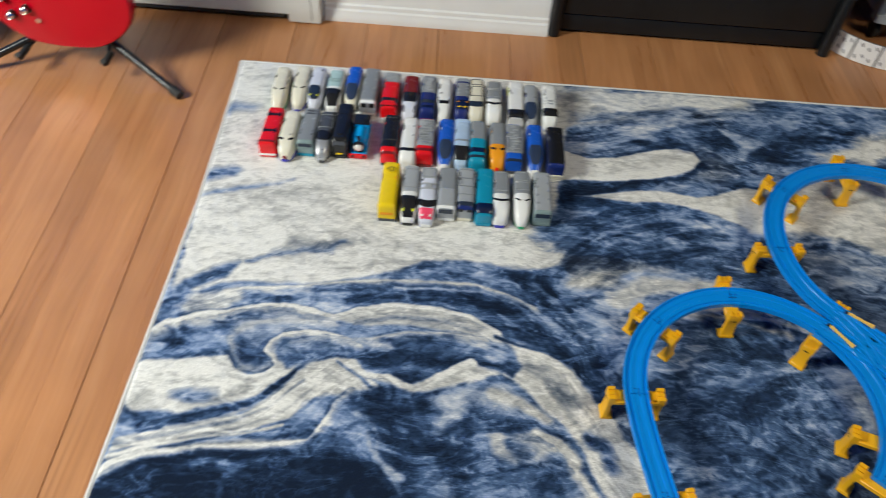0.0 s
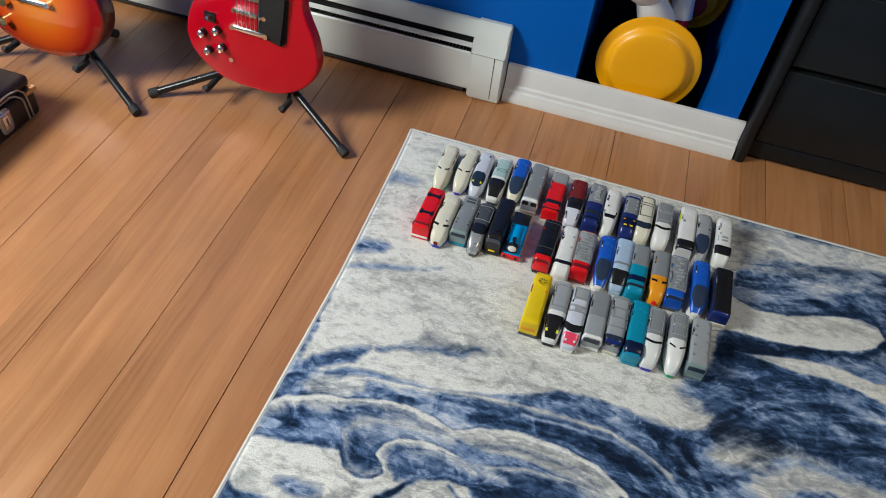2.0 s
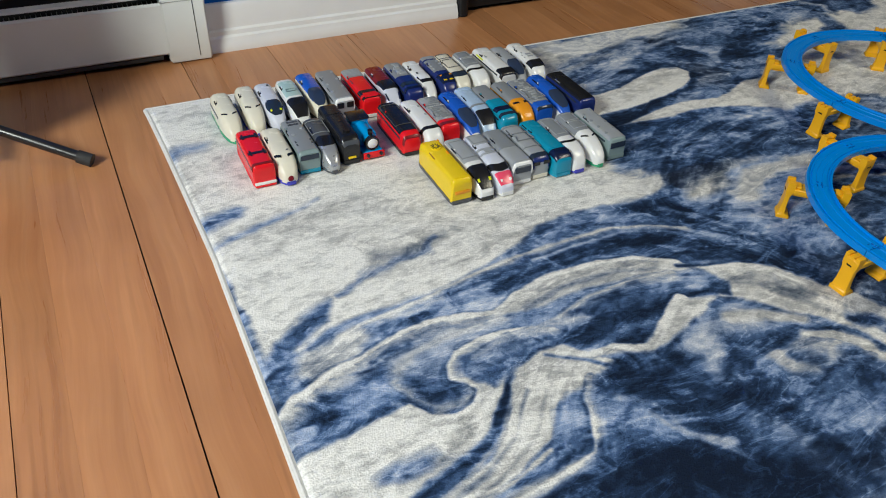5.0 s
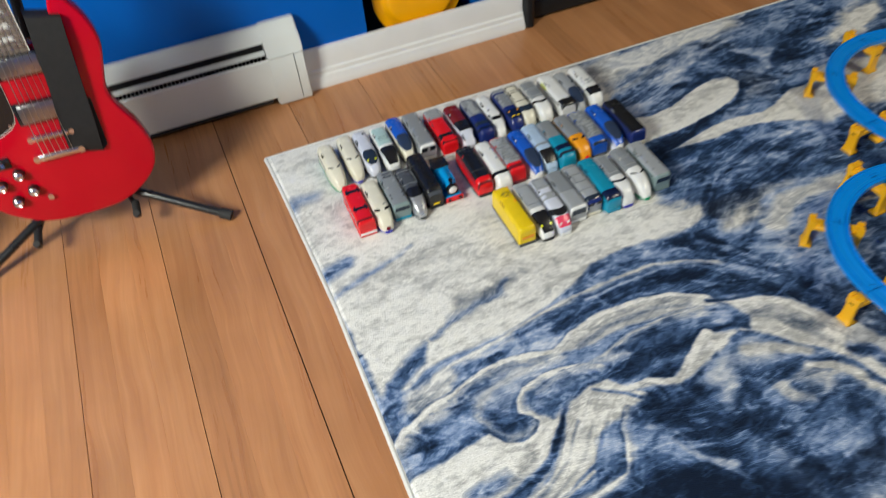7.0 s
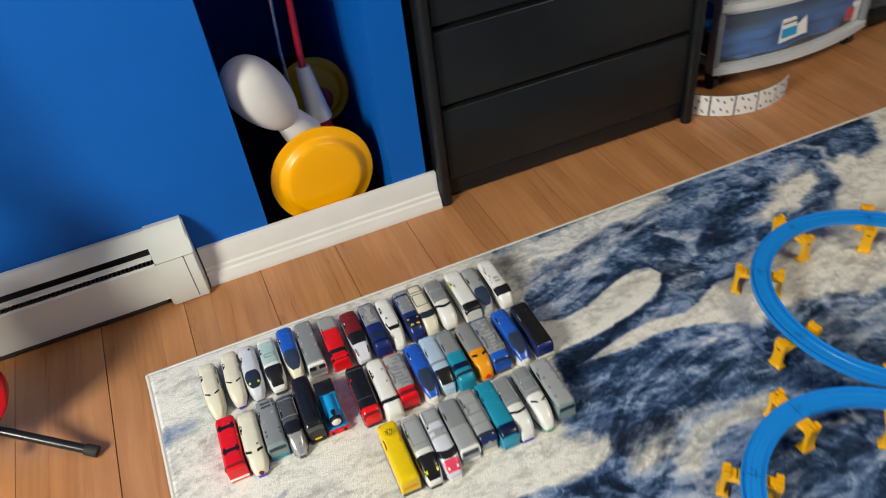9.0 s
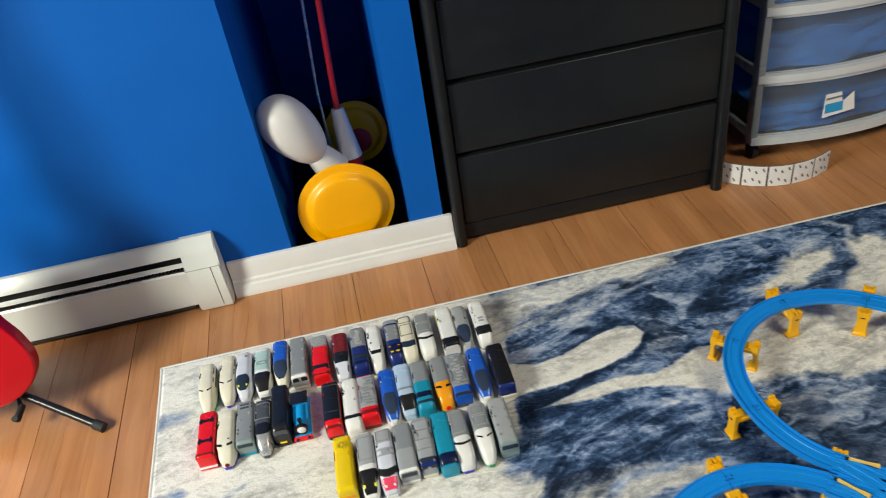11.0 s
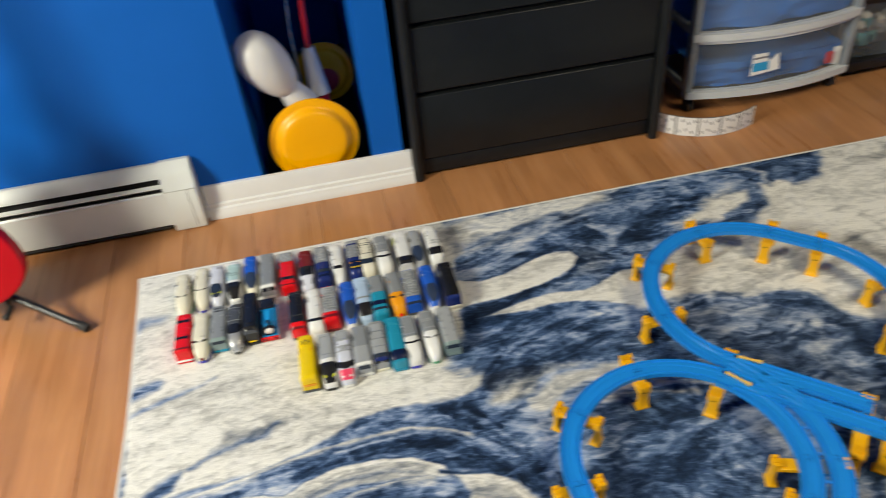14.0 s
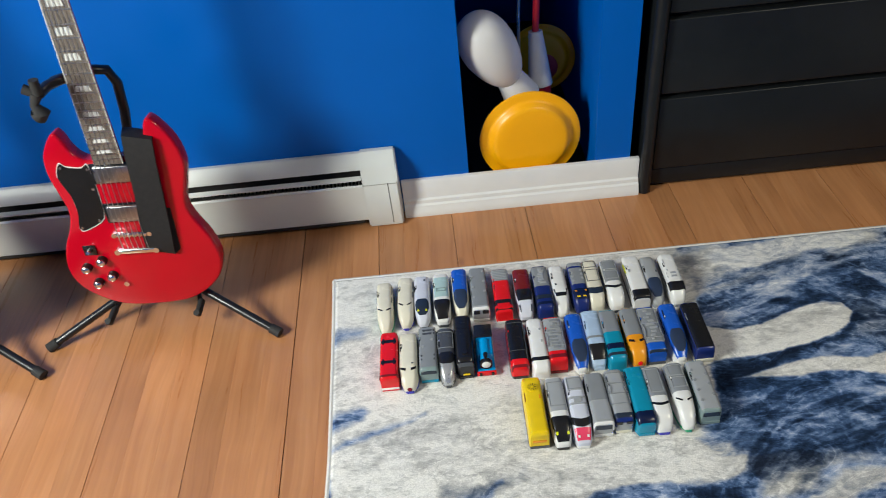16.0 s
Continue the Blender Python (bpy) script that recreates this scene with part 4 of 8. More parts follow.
def double_cut_guitar(m):
    """Solid body with two sharp horns."""
    g = thing("electric_guitar", m, "cherry red double-cutaway electric guitar with a black strap, on a stand", "electric guitar", "electric guitars")
    right = [(0.05, 0.003), (0.105, 0.022), (0.15, 0.062), (0.166, 0.11), (0.155, 0.165), (0.131, 0.215), (0.123, 0.25), (0.133, 0.295), (0.143, 0.34), (0.136, 0.385), (0.118, 0.42),
             (0.098, 0.442), (0.086, 0.436), (0.076, 0.405), (0.058, 0.38), (0.034, 0.366)]
    left = [(-0.034, 0.362), (-0.055, 0.366), (-0.072, 0.385), (-0.083, 0.415), (-0.094, 0.424), (-0.11, 0.408), (-0.128, 0.375), (-0.132, 0.335), (-0.125, 0.29), (-0.119, 0.25),
            (-0.13, 0.21), (-0.155, 0.16), (-0.166, 0.105), (-0.15, 0.058), (-0.105, 0.02), (-0.05, 0.002)]
    bm = plate(bmesh.new(), closed_spline(right + left, 4), -0.0175, 0.0175, 0.006, 4)
    part("body", bm, GUITAR_RED, g)
    y = -0.0178
    guard = [(-0.1, 0.36), (-0.088, 0.352), (-0.06, 0.348), (-0.046, 0.352), (-0.044, 0.28), (-0.05, 0.232), (-0.08, 0.212), (-0.1, 0.205), (-0.106, 0.215), (-0.098, 0.25), (-0.1, 0.29), (-0.112, 0.33)]
    pg = part("pickguard", plate(bmesh.new(), closed_spline(guard, 3), y - 0.0022, y, 0), PICKGUARD, g, "black pickguard with a white edge")
    edge = [(x * 1.0 + (x + 0.078) * 0.035, z + (z - 0.285) * 0.035) for x, z in closed_spline(guard, 3)]
    part("white_edge", plate(bmesh.new(), edge, y - 0.0012, y - 0.0001, 0), PICK_EDGE, pg)
    for x, z in ((-0.099, 0.352), (-0.048, 0.345), (-0.05, 0.3), (-0.06, 0.226), (-0.1, 0.212)):
        part("screw", rod(bmesh.new(), (x, y - 0.0022, z), (x, y - 0.0036, z), 0.003, seg=10), CHROME, pg)
    pickup(g, y, 0.334, PICKUP_METAL)
    pickup(g, y, 0.243, PICKUP_METAL)
    neck(g, y, 0.356, 0.815, 0.194)
    headstock(g, y, 0.815)
    hardware(g, y, 0.194, CHROME, ((-0.085, 0.128), (-0.122, 0.112), (-0.073, 0.088), (-0.108, 0.072)), (-0.103, 0.155), (-0.05, 0.064))
    bm = bmesh.new()
    rows = []
    path = [(0.06, 0.03, 0.40), (0.066, -0.005, 0.415), (0.07, -0.03, 0.41), (0.066, -0.034, 0.36), (0.06, -0.032, 0.28), (0.052, -0.031, 0.2), (0.049, -0.031, 0.155), (0.052, -0.026, 0.142), (0.058, -0.0205, 0.15), (0.062, -0.0205, 0.25)]
    for x, yy, z in path:
        w = 0.028 if z > 0.2 else 0.03 if z > 0.16 else 0.0285 if z > 0.148 else 0.024
        rows.append([bm.verts.new((x + s * w, yy + o, z - s * 0.006)) for s, o in ((-1, 0), (1, 0), (1, 0.005), (-1, 0.005))])
    for p, q in zip(rows, rows[1:]):
        for k in range(4):
            bm.faces.new((p[k], p[(k + 1) % 4], q[(k + 1) % 4], q[k]))
    bm.faces.new(rows[0])
    bm.faces.new(rows[-1][::-1])
    bmesh.ops.bevel(bm, geom=[e for e in bm.edges if e.is_manifold and e.calc_face_angle(0) > 0.6], offset=0.0022, segments=3, affect="EDGES")
    part("strap", bm, STRAP, g, "black woven strap draped over the body")
    return g


def single_cut_guitar(m):
    """Solid carved-top body with one rounded cutaway."""
    g = thing("electric_guitar", m, "cherry sunburst single-cutaway electric guitar on a stand", "electric guitar", "electric guitars")
    pts = [(0.0, 0.0), (0.07, 0.008), (0.13, 0.045), (0.163, 0.105), (0.158, 0.165), (0.125, 0.215), (0.107, 0.26), (0.117, 0.31), (0.13, 0.345), (0.12, 0.372), (0.09, 0.366), (0.06, 0.345), (0.035, 0.36),
           (0.0, 0.372), (-0.05, 0.41), (-0.105, 0.408), (-0.137, 0.37), (-0.132, 0.315), (-0.107, 0.262), (-0.125, 0.215), (-0.158, 0.165), (-0.163, 0.105), (-0.13, 0.045), (-0.07, 0.008)]
    out = closed_spline(pts, 4)
    part("body", plate(bmesh.new(), out, -0.015, 0.033, 0.004, 3), MAHOGANY, g, "dark cherry body sides")
    bm = bmesh.new()
    rings = []
    for s, y in ((0.985, -0.0152), (0.97, -0.0185), (0.86, -0.023), (0.6, -0.029), (0.3, -0.031)):
        rings.append([bm.verts.new((x * s, y, 0.18 + (z - 0.18) * s)) for x, z in out])
    for a, b in zip(rings, rings[1:]):
        for k in range(len(out)):
            bm.faces.new((a[k], a[(k + 1) % len(out)], b[(k + 1) % len(out)], b[k]))
    bm.faces.new(rings[-1])
    part("carved_top", bm, SUNBURST, g, "sunburst carved top, amber to red")
    y = -0.0305
    pickup(g, y, 0.32, GOLD)
    pickup(g, y, 0.235, GOLD)
    neck(g, y + 0.004, 0.35, 0.80, 0.18)
    headstock(g, y + 0.004, 0.80)
    hardware(g, y + 0.003, 0.18, CHROME, (), None, None)
    for x, z in ((-0.075, 0.12), (-0.118, 0.128), (-0.085, 0.07), (-0.122, 0.082)):
        k = part("knob", rod(bmesh.new(), (x, y + 0.008, z), (x, y - 0.012, z), 0.0125, 0.0105, 20), GOLD, g, "gold top-hat knob")
        part("skirt", rod(bmesh.new(), (x, y + 0.0085, z), (x, y + 0.004, z), 0.016, 0.013, 20), GOLD, k)
    return g


stand(pose(-0.375, -0.06, 0.0), "black tubular guitar stand under the red guitar")
stand(pose(-0.892, -0.118, 0.0), "black tubular guitar stand under the sunburst guitar")
double_cut_guitar(pose(-0.378, -0.078, 0.076, -7.0, 2.4, 0))
single_cut_guitar(pose(-0.885, -0.155, 0.076, -9.0, 2.0, 3))


def guitar_case():
    c = thing("guitar_case", pose(0, 0, 0), "black guitar case with silver piping and metal latches", "guitar case")
    x0, x1, y0, y1 = -1.25, -0.832, -1.5, -0.29
    part("bottom_shell", slab(x0, x1, y0, y1, 0.004, 0.082, bevel=0.014, seg=4), CASE_BLACK, c)
    part("lid", slab(x0 + 0.002, x1 - 0.002, y0 + 0.002, y1 - 0.002, 0.0835, 0.112, bevel=0.012, seg=4), CASE_BLACK, c)
    e = x1 + 0.0005
    for dz, dy in ((0.0, 0.0), (-0.0085, -0.012)):
        seam = [(e, y0 + 0.05, 0.103 + dz), (e, y1 - 0.075, 0.103 + dz), (e + 0.001, y1 - 0.05 + dy, 0.098 + dz), (e + 0.001, y1 - 0.036 + dy, 0.084 + dz), (e + 0.001, y1 - 0.032 + dy, 0.066), (e, y1 - 0.03 + dy, 0.014)]
        part("piping", tube(bmesh.new(), seam, 0.0022, 8), CASE_TRIM, c, "silver piping along the edge")
    part("edge_band", slab(e - 0.001, e + 0.0012, y0 + 0.05, y1 - 0.08, 0.0968, 0.1008), PICKGUARD, c)
    part("corner_clip", slab(x1 - 0.03, x1 + 0.003, y1 - 0.03, y1 + 0.003, 0.068, 0.079, bevel=0.002), BRASS, c, "worn brass corner clip")
    for yy in (-0.40, -0.95):
        bm = plate(bmesh.new(), closed_spline([(-0.019, 0.0), (-0.017, 0.022), (-0.01, 0.03), (0.01, 0.03), (0.017, 0.022), (0.019, 0.0), (0.017, -0.022), (0.01, -0.03), (-0.01, -0.03), (-0.017, -0.022)], 4), -0.004, 0.0, 0.0015)
        bmesh.ops.transform(bm, matrix=pose(x1 + 0.0005, yy, 0.054, 0, 0, 90), verts=bm.verts)
        la = part("latch", bm, CASE_TRIM, c, "worn metal latch")
        part("catch", slab(x1 + 0.0046, x1 + 0.009, yy - 0.009, yy + 0.009, 0.034, 0.072, bevel=0.003, seg=3), CHROME, la)
        part("hinge_pin", rod(bmesh.new(), (x1 + 0.007, yy - 0.014, 0.076), (x1 + 0.007, yy + 0.014, 0.076), 0.0035), CHROME, la)
        part("slot", slab(x1 + 0.0091, x1 + 0.0095, yy - 0.0025, yy + 0.0025, 0.042, 0.064), INK, la, smooth=False)
    for yy in (-0.36, -1.4):
        for xx in (x0 + 0.06, x1 - 0.06):
            part("foot", rod(bmesh.new(), (xx, yy, 0), (xx, yy, 0.006), 0.012), RUBBER, c)


guitar_case()


# ---- toy railway ----
DECK = 0.068  # underside of the track on its piers
PROFILE = [(-0.0195, 0.0), (-0.0195, 0.0098), (-0.0168, 0.0098), (-0.0162, 0.0066), (-0.0118, 0.0066), (-0.0112, 0.0088), (-0.0048, 0.0088), (-0.0042, 0.0079),
           (0.0042, 0.0079), (0.0048, 0.0088), (0.0112, 0.0088), (0.0118, 0.0066), (0.0162, 0.0066), (0.0168, 0.0098), (0.0195, 0.0098), (0.0195, 0.0)]


def glide(a, b, n=14):
    """Points and headings of a smooth bend from one (x, y, heading) to another."""
    p0, p1 = Vector(a[:2]), Vector(b[:2])
    d0, d1 = (Vector((math.cos(radians(h)), math.sin(radians(h)))) for h in (a[2], b[2]))
    k = (p1 - p0).length * (1 + abs(a[2] - b[2]) * 0.0007)
    out = []
    for i in range(n + 1):
        t = i / n
        p = p0 * (2 * t ** 3 - 3 * t * t + 1) + d0 * k * (t ** 3 - 2 * t * t + t) + p1 * (3 * t * t - 2 * t ** 3) + d1 * k * (t ** 3 - t * t)
        q = p0 * (6 * t * t - 6 * t) + d0 * k * (3 * t * t - 4 * t + 1) + p1 * (6 * t - 6 * t * t) + d1 * k * (3 * t * t - 2 * t)
        out.append((p, q.normalized()))
    return out


def track_mesh(bm, way, z=DECK, profile=PROFILE):
    rings = []
    for p, d in way:
        nrm = Vector((-d.y, d.x))
        rings.append([bm.verts.new((p.x + nrm.x * u, p.y + nrm.y * u, z + w)) for u, w in profile])
    for a, b in zip(rings, rings[1:]):
        for k in range(len(profile)):
            j = (k + 1) % len(profile)
            bm.faces.new((a[k], a[j], b[j], b[k]))
    bm.faces.new(rings[0])
    bm.faces.new(rings[-1][::-1])
    return bm


def connector(parent, x, y, heading, z=DECK):
    """The small hooked tab where two pieces meet."""
    m = pose(x, y, z, 0, 0, heading)
    bm = bmesh.new()
    for sx, sy, w, l in ((0.006, 0.0035, 0.0014, 0.005), (-0.004, 0.0035, 0.0014, 0.004), (0.001, 0.0035, 0.004, 0.0012), (-0.006, -0.003, 0.004, 0.0012), (0.003, -0.004, 0.0014, 0.004)):
        box(bm, sx - l / 2, sx + l / 2, sy - w / 2, sy + w / 2, 0.0080, 0.0093, m=m)
    part("connector", bm, TRACK_DARK, parent, smooth=False)


def track_piece(a, b, label, joint=True):
    """One piece of blue track between two joints."""
    n = 16 if abs(a[2] - b[2]) > 5 else 3
    way = glide(a, b, n)
    gap = 0.0006
    way[0] = (way[0][0] + way[0][1] * gap, way[0][1])
    way[-1] = (way[-1][0] - way[-1][1] * gap, way[-1][1])
    t = thing("track_piece", pose(0, 0, 0), label, "toy track", "blue toy tracks")
    part("bed", track_mesh(bmesh.new(), way), TRACK_BLUE, t)
    if joint:
        connector(t, b[0] - 0.004 * math.cos(radians(b[2])), b[1] - 0.004 * math.sin(radians(b[2])), b[2])
    return t


def pier(x, y, heading, half=0.0365, label="yellow plastic bridge pier with two posts under the blue track"):
    """Two posts with flared feet and notched heads, joined by a beam that carries the track."""
    p = thing("bridge_pier", pose(x, y, RUG_T, 0, 0, heading), label, "bridge pier", "yellow bridge piers")
    h = DECK - RUG_T
    for s in (-1, 1):
        bm = bmesh.new()
        rows = []
        out = half + 0.011
        for z, t0, t1, w in ((0.0, -0.002, 0.019, 0.0135), (0.006, -0.002, 0.0175, 0.0135), (0.0085, 0.0, 0.0105, 0.0118), (0.022, 0.001, 0.0095, 0.0106), (h - 0.016, 0.0015, 0.0095, 0.0104), (h - 0.007, 0.0, 0.013, 0.0122), (h + 0.004, 0.0, 0.013, 0.0122)):
            rows.append([bm.verts.new((w * a, s * (out - b), z)) for a, b in ((-1, t0), (1, t0), (1, t1), (-1, t1))])
        for a, b in zip(rows, rows[1:]):
            for k in range(4):
                bm.faces.new((a[k], a[(k + 1) % 4], b[(k + 1) % 4], b[k]))
        bm.faces.new(rows[0][::-1])
        bm.faces.new(rows[-1])
        bmesh.ops.bevel(bm, geom=[e for e in bm.edges], offset=0.0011, segments=1, affect="EDGES")
        post = part("post", bm, PIER_YELLOW, p)
        yc = s * (half + 0.011 - 0.0065)
        crown = [(-0.0122, 0.003), (0.0122, 0.003), (0.0122, 0.0095), (0.0058, 0.0095), (0.0058, 0.0058), (0.003, 0.0058), (0.003, 0.008), (-0.003, 0.008), (-0.003, 0.0058), (-0.0058, 0.0058), (-0.0058, 0.0095), (-0.0122, 0.0095)]
        bm = plate(bmesh.new(), [(cx, h + cz) for cx, cz in crown], yc - 0.0062, yc + 0.0062, 0.0007, 1)
        part("notched_head", bm, PIER_YELLOW, post)
        part("slot", slab(-0.004, 0.004, s * out - 0.0003, s * out + 0.0003, h - 0.008, h - 0.0055), BLACK_GAP, post, smooth=False)
    bm = bmesh.new()
    box(bm, -0.0125, 0.0125, -half + 0.0005, half - 0.0005, h - 0.0095, h, bevel=0.0012, seg=1)
    box(bm, -0.003, 0.003, -half + 0.001, half - 0.001, h - 0.0165, h - 0.009)
    for e in (-1, 1):
        box(bm, -0.0085, 0.0085, e * (half - 0.006) - 0.0055, e * (half - 0.006) + 0.0055, h - 0.0001, h + 0.0035, bevel=0.0008, seg=1)
    part("beam", bm, PIER_YELLOW, p)
    return p


UPPER = [(1.2628, -0.7211, 137), (1.194, -0.5668, 94), (1.2461, -0.3968, 49), (1.3955, -0.323, 4), (1.5537, -0.3732, -41), (1.6363, -0.4479, -41), (1.7051, -0.5992, -86), (1.6431, -0.7574, -126), (1.5743, -0.9029, -94), (1.5517, -1.0749, -96)]
LOWER = [(1.2245, -0.7525, 138), (1.0702, -0.6975, 183), (0.9247, -0.7683, 228), (0.8726, -0.9186, 272), (0.8962, -1.0945, 280), (0.9798, -1.2174, 325)]
for a, b in zip(UPPER, UPPER[1:]):
    track_piece(a, b, "curved blue plastic track piece raised on yellow piers" if abs(a[2] - b[2]) > 5 else "straight blue plastic track piece raised on yellow piers")
for a, b in zip(LOWER, LOWER[1:]):
    track_piece(a, b, "curved blue plastic track piece of the lower loop" if abs(a[2] - b[2]) > 12 else "straight blue plastic track piece of the lower loop")
BRANCH = [(1.4328, -0.9402, -42), (1.4505, -0.957, -43), (1.5095, -1.1172, -90)]
track_piece(BRANCH[1], BRANCH[2], "curved blue plastic track piece leading to the far switch")


def double_switch():
    """Two parallel tracks with crossing tongues, from which two curved tracks branch off."""
    s = thing("track_switch", pose(0, 0, 0), "wide blue double switch track with two pale yellow levers", "toy track", "blue toy tracks")
    a1, a2 = Vector((1.2245, -0.7525)), Vector((1.2628, -0.7211))
    d = Vector((math.cos(radians(-42)), math.sin(radians(-42))))
    part("straight_bed", track_mesh(bmesh.new(), [(a2 + d * t, d) for t in (0.0006, 0.09, 0.262)]), TRACK_BLUE, s)
    part("straight_bed", track_mesh(bmesh.new(), [(a1 + d * t, d) for t in (0.0006, 0.12, 0.308)], DECK + 0.0002), TRACK_BLUE, s)
    c = Vector((1.0765, -0.9105))
    for r, z, a0, a1_ in ((0.2113, 0.0004, 48, -40), (0.2604, 0.0006, 48, -46)):
        way = []
        for k in range(25):
            a = radians(a0 + (a1_ - a0) * k / 24)
            way.append((c + Vector((math.cos(a), math.sin(a))) * r, Vector((math.sin(a), -math.cos(a)))))
        part("curved_bed", track_mesh(bmesh.new(), way, DECK + z), TRACK_BLUE, s)
    nrm = Vector((-d.y, d.x))
    deck = bmesh.new()
    mid = (a1 + a2) / 2
    for t0, t1, w0, w1 in ((0.004, 0.135, 0.024, 0.022),):
        lo = [deck.verts.new((*(mid + d * t + nrm * w), DECK + 0.0004)) for t, w in ((t0, -w0), (t1, -w1), (t1, w1), (t0, w0))]
        hi = [deck.verts.new((v.co.x, v.co.y, DECK + 0.0089)) for v in lo]
        deck.faces.new(lo[::-1])
        deck.faces.new(hi)
        for k in range(4):
            deck.faces.new((lo[k], lo[(k + 1) % 4], hi[(k + 1) % 4], hi[k]))
    part("deck", deck, TRACK_BLUE, s, smooth=False)
    # rails that cross on the deck
    ways = [[(0.004, 0.025), (0.134, 0.025)], [(0.004, -0.025), (0.134, -0.025)], [(0.004, -0.025), (0.05, -0.012), (0.1, 0.012), (0.15, 0.025)],
            [(0.004, 0.025), (0.05, 0.012), (0.1, -0.012), (0.15, -0.025)], [(0.004, 0.025), (0.06, 0.005), (0.105, -0.028)]]
    for n_way, way in enumerate(ways):
        for off in (-0.0085, 0.0085):
            up = 0.0001 * (2 * n_way + (off > 0))
            pts = [mid + d * t_ + nrm * (u * 0.95 + off) for t_, u in way]
            for p, q in zip(pts, pts[1:]):
                e = (q - p).normalized()
                n_ = Vector((-e.y, e.x))
                bm = bmesh.new()
                low = [bm.verts.new((*(v + n_ * w), DECK + 0.0086)) for v, w in ((p, -0.0034), (q, -0.0034), (q, 0.0034), (p, 0.0034))]
                top = [bm.verts.new((*(v + n_ * w), DECK + 0.0094 + up)) for v, w in ((p, -0.0025), (q, -0.0025), (q, 0.0025), (p, 0.0025))]
                bm.faces.new(top)
                for k in range(4):
                    bm.faces.new((low[k], low[(k + 1) % 4], top[(k + 1) % 4], top[k]))
                part("rail", bm, TRACK_BLUE, s, smooth=False)
    for t0, u0, t1, u1 in ((0.016, 0.036, 0.062, 0.04), (0.006, -0.016, 0.056, -0.028)):
        p, q = mid + d * t0 + nrm * u0, mid + d * t1 + nrm * u1
        e = (q - p).normalized()
        m = Matrix.Translation((*p, DECK + 0.0106)) @ Matrix.Rotation(math.atan2(e.y, e.x), 4, "Z")
        bm = bmesh.new()
        L = (q - p).length
        f = bm.faces.new([bm.verts.new(v) for v in ((0, -0.0022, 0), (L * 0.6, -0.0014, 0), (L, -0.0034, 0), (L, 0.0034, 0), (L * 0.6, 0.0014, 0), (0, 0.0022, 0))])
        ex = bmesh.ops.extrude_face_region(bm, geom=[f])
        bmesh.ops.translate(bm, verts=[g for g in ex["geom"] if isinstance(g, bmesh.types.BMVert)], vec=(0, 0, 0.004))
        bmesh.ops.transform(bm, matrix=m, verts=bm.verts)
        lever = part("lever", bm, LEVER_CREAM, s, "pale yellow switch lever", smooth=False)
        part("lever_socket", slab(-0.006, -0.001, -0.003, 0.003, -0.0002, 0.0016, m=m), BLACK_GAP, lever, smooth=False)
    # ties between the two curved tracks and between the straights
    for ang in (14, 1, -13, -27, -38):
        a = radians(ang)
        e = Vector((math.cos(a), math.sin(a)))
        p, q = c + e * 0.228, c + e * 0.2438
        part("tie", rod(bmesh.new(), (*p, DECK + 0.004), (*q, DECK + 0.004), 0.003, seg=6), TRACK_BLUE, s)
    for t in (0.195, 0.252):
        p, q = a1 + d * t + nrm * 0.018, a2 + d * t - nrm * 0.018
        part("tie", rod(bmesh.new(), (*p, DECK + 0.004), (*q, DECK + 0.004), 0.0036, seg=6), TRACK_BLUE, s)
    for p, h in ((a2 + d * 0.012, -42), (a1 + d * 0.012, -42), (a1 + d * 0.298, -42), (a2 + d * 0.258, -42)):
        connector(s, p.x, p.y, h, DECK + 0.0004)
    for r, z in ((0.2113, 0.0004), (0.2604, 0.0006)):
        for ang in (-16, -38):
            a = radians(ang)
            connector(s, c.x + r * math.cos(a), c.y + r * math.sin(a), ang - 90, DECK + z + 0.0003)


double_switch()


def far_switch():
    s = thing("track_switch", pose(0, 0, 0), "blue double switch track where two lines run side by side", "toy track", "blue toy tracks")
    a, b = Vector((1.5095, -1.1176)), Vector((1.5517, -1.0754))
    d = Vector((math.cos(radians(-90)), math.sin(radians(-90))))
    part("straight_bed", track_mesh(bmesh.new(), [(a + d * t, d) for t in (0.0006, 0.1, 0.22)]), TRACK_BLUE, s)
    part("straight_bed", track_mesh(bmesh.new(), [(b + d * t, Vector((0.02, -1)).normalized()) for t in (0.0006, 0.1, 0.26)], DECK + 0.0002), TRACK_BLUE, s)
    part("deck", slab(1.5006, 1.5626, -1.3255, -1.1339, DECK + 0.0004, DECK + 0.0087), TRACK_BLUE, s, smooth=False)
    # thin dark bars on the deck paint the shade of rail grooves
    for x0, y0, x1, y1 in ((1.5056, -1.1388, 1.5409, -1.2567), (1.5567, -1.1289, 1.5193, -1.2469), (1.5154, -1.1388, 1.5557, -1.2764)):
        part("groove_shade", tube(bmesh.new(), [(x0, y0, DECK + 0.0088), (x1, y1, DECK + 0.0088)], 0.0011, 6), TRACK_DARK, s)
    connector(s, 1.5517, -1.0837, -94)
    connector(s, 1.5095, -1.126, -90)


far_switch()

for x, y, h in UPPER[1:9]:
    pier(x, y, h)
for x, y, h in LOWER[1:5]:
    pier(x, y, h, label="yellow plastic bridge pier with two posts under the lower loop")
pier(1.4525, -0.9599, -43)
WIDE = "wide yellow bridge pier carrying two tracks of the switch"
pier(1.2353, -0.7476, -42, 0.058, WIDE)
pier(1.4171, -0.9275, -42, 0.066, WIDE)
pier(1.2815, -0.9776, -108, 0.056, WIDE)
pier(1.2579, -1.0621, -128, 0.056, WIDE)
pier(1.5311, -1.0945, -105, 0.062, WIDE)


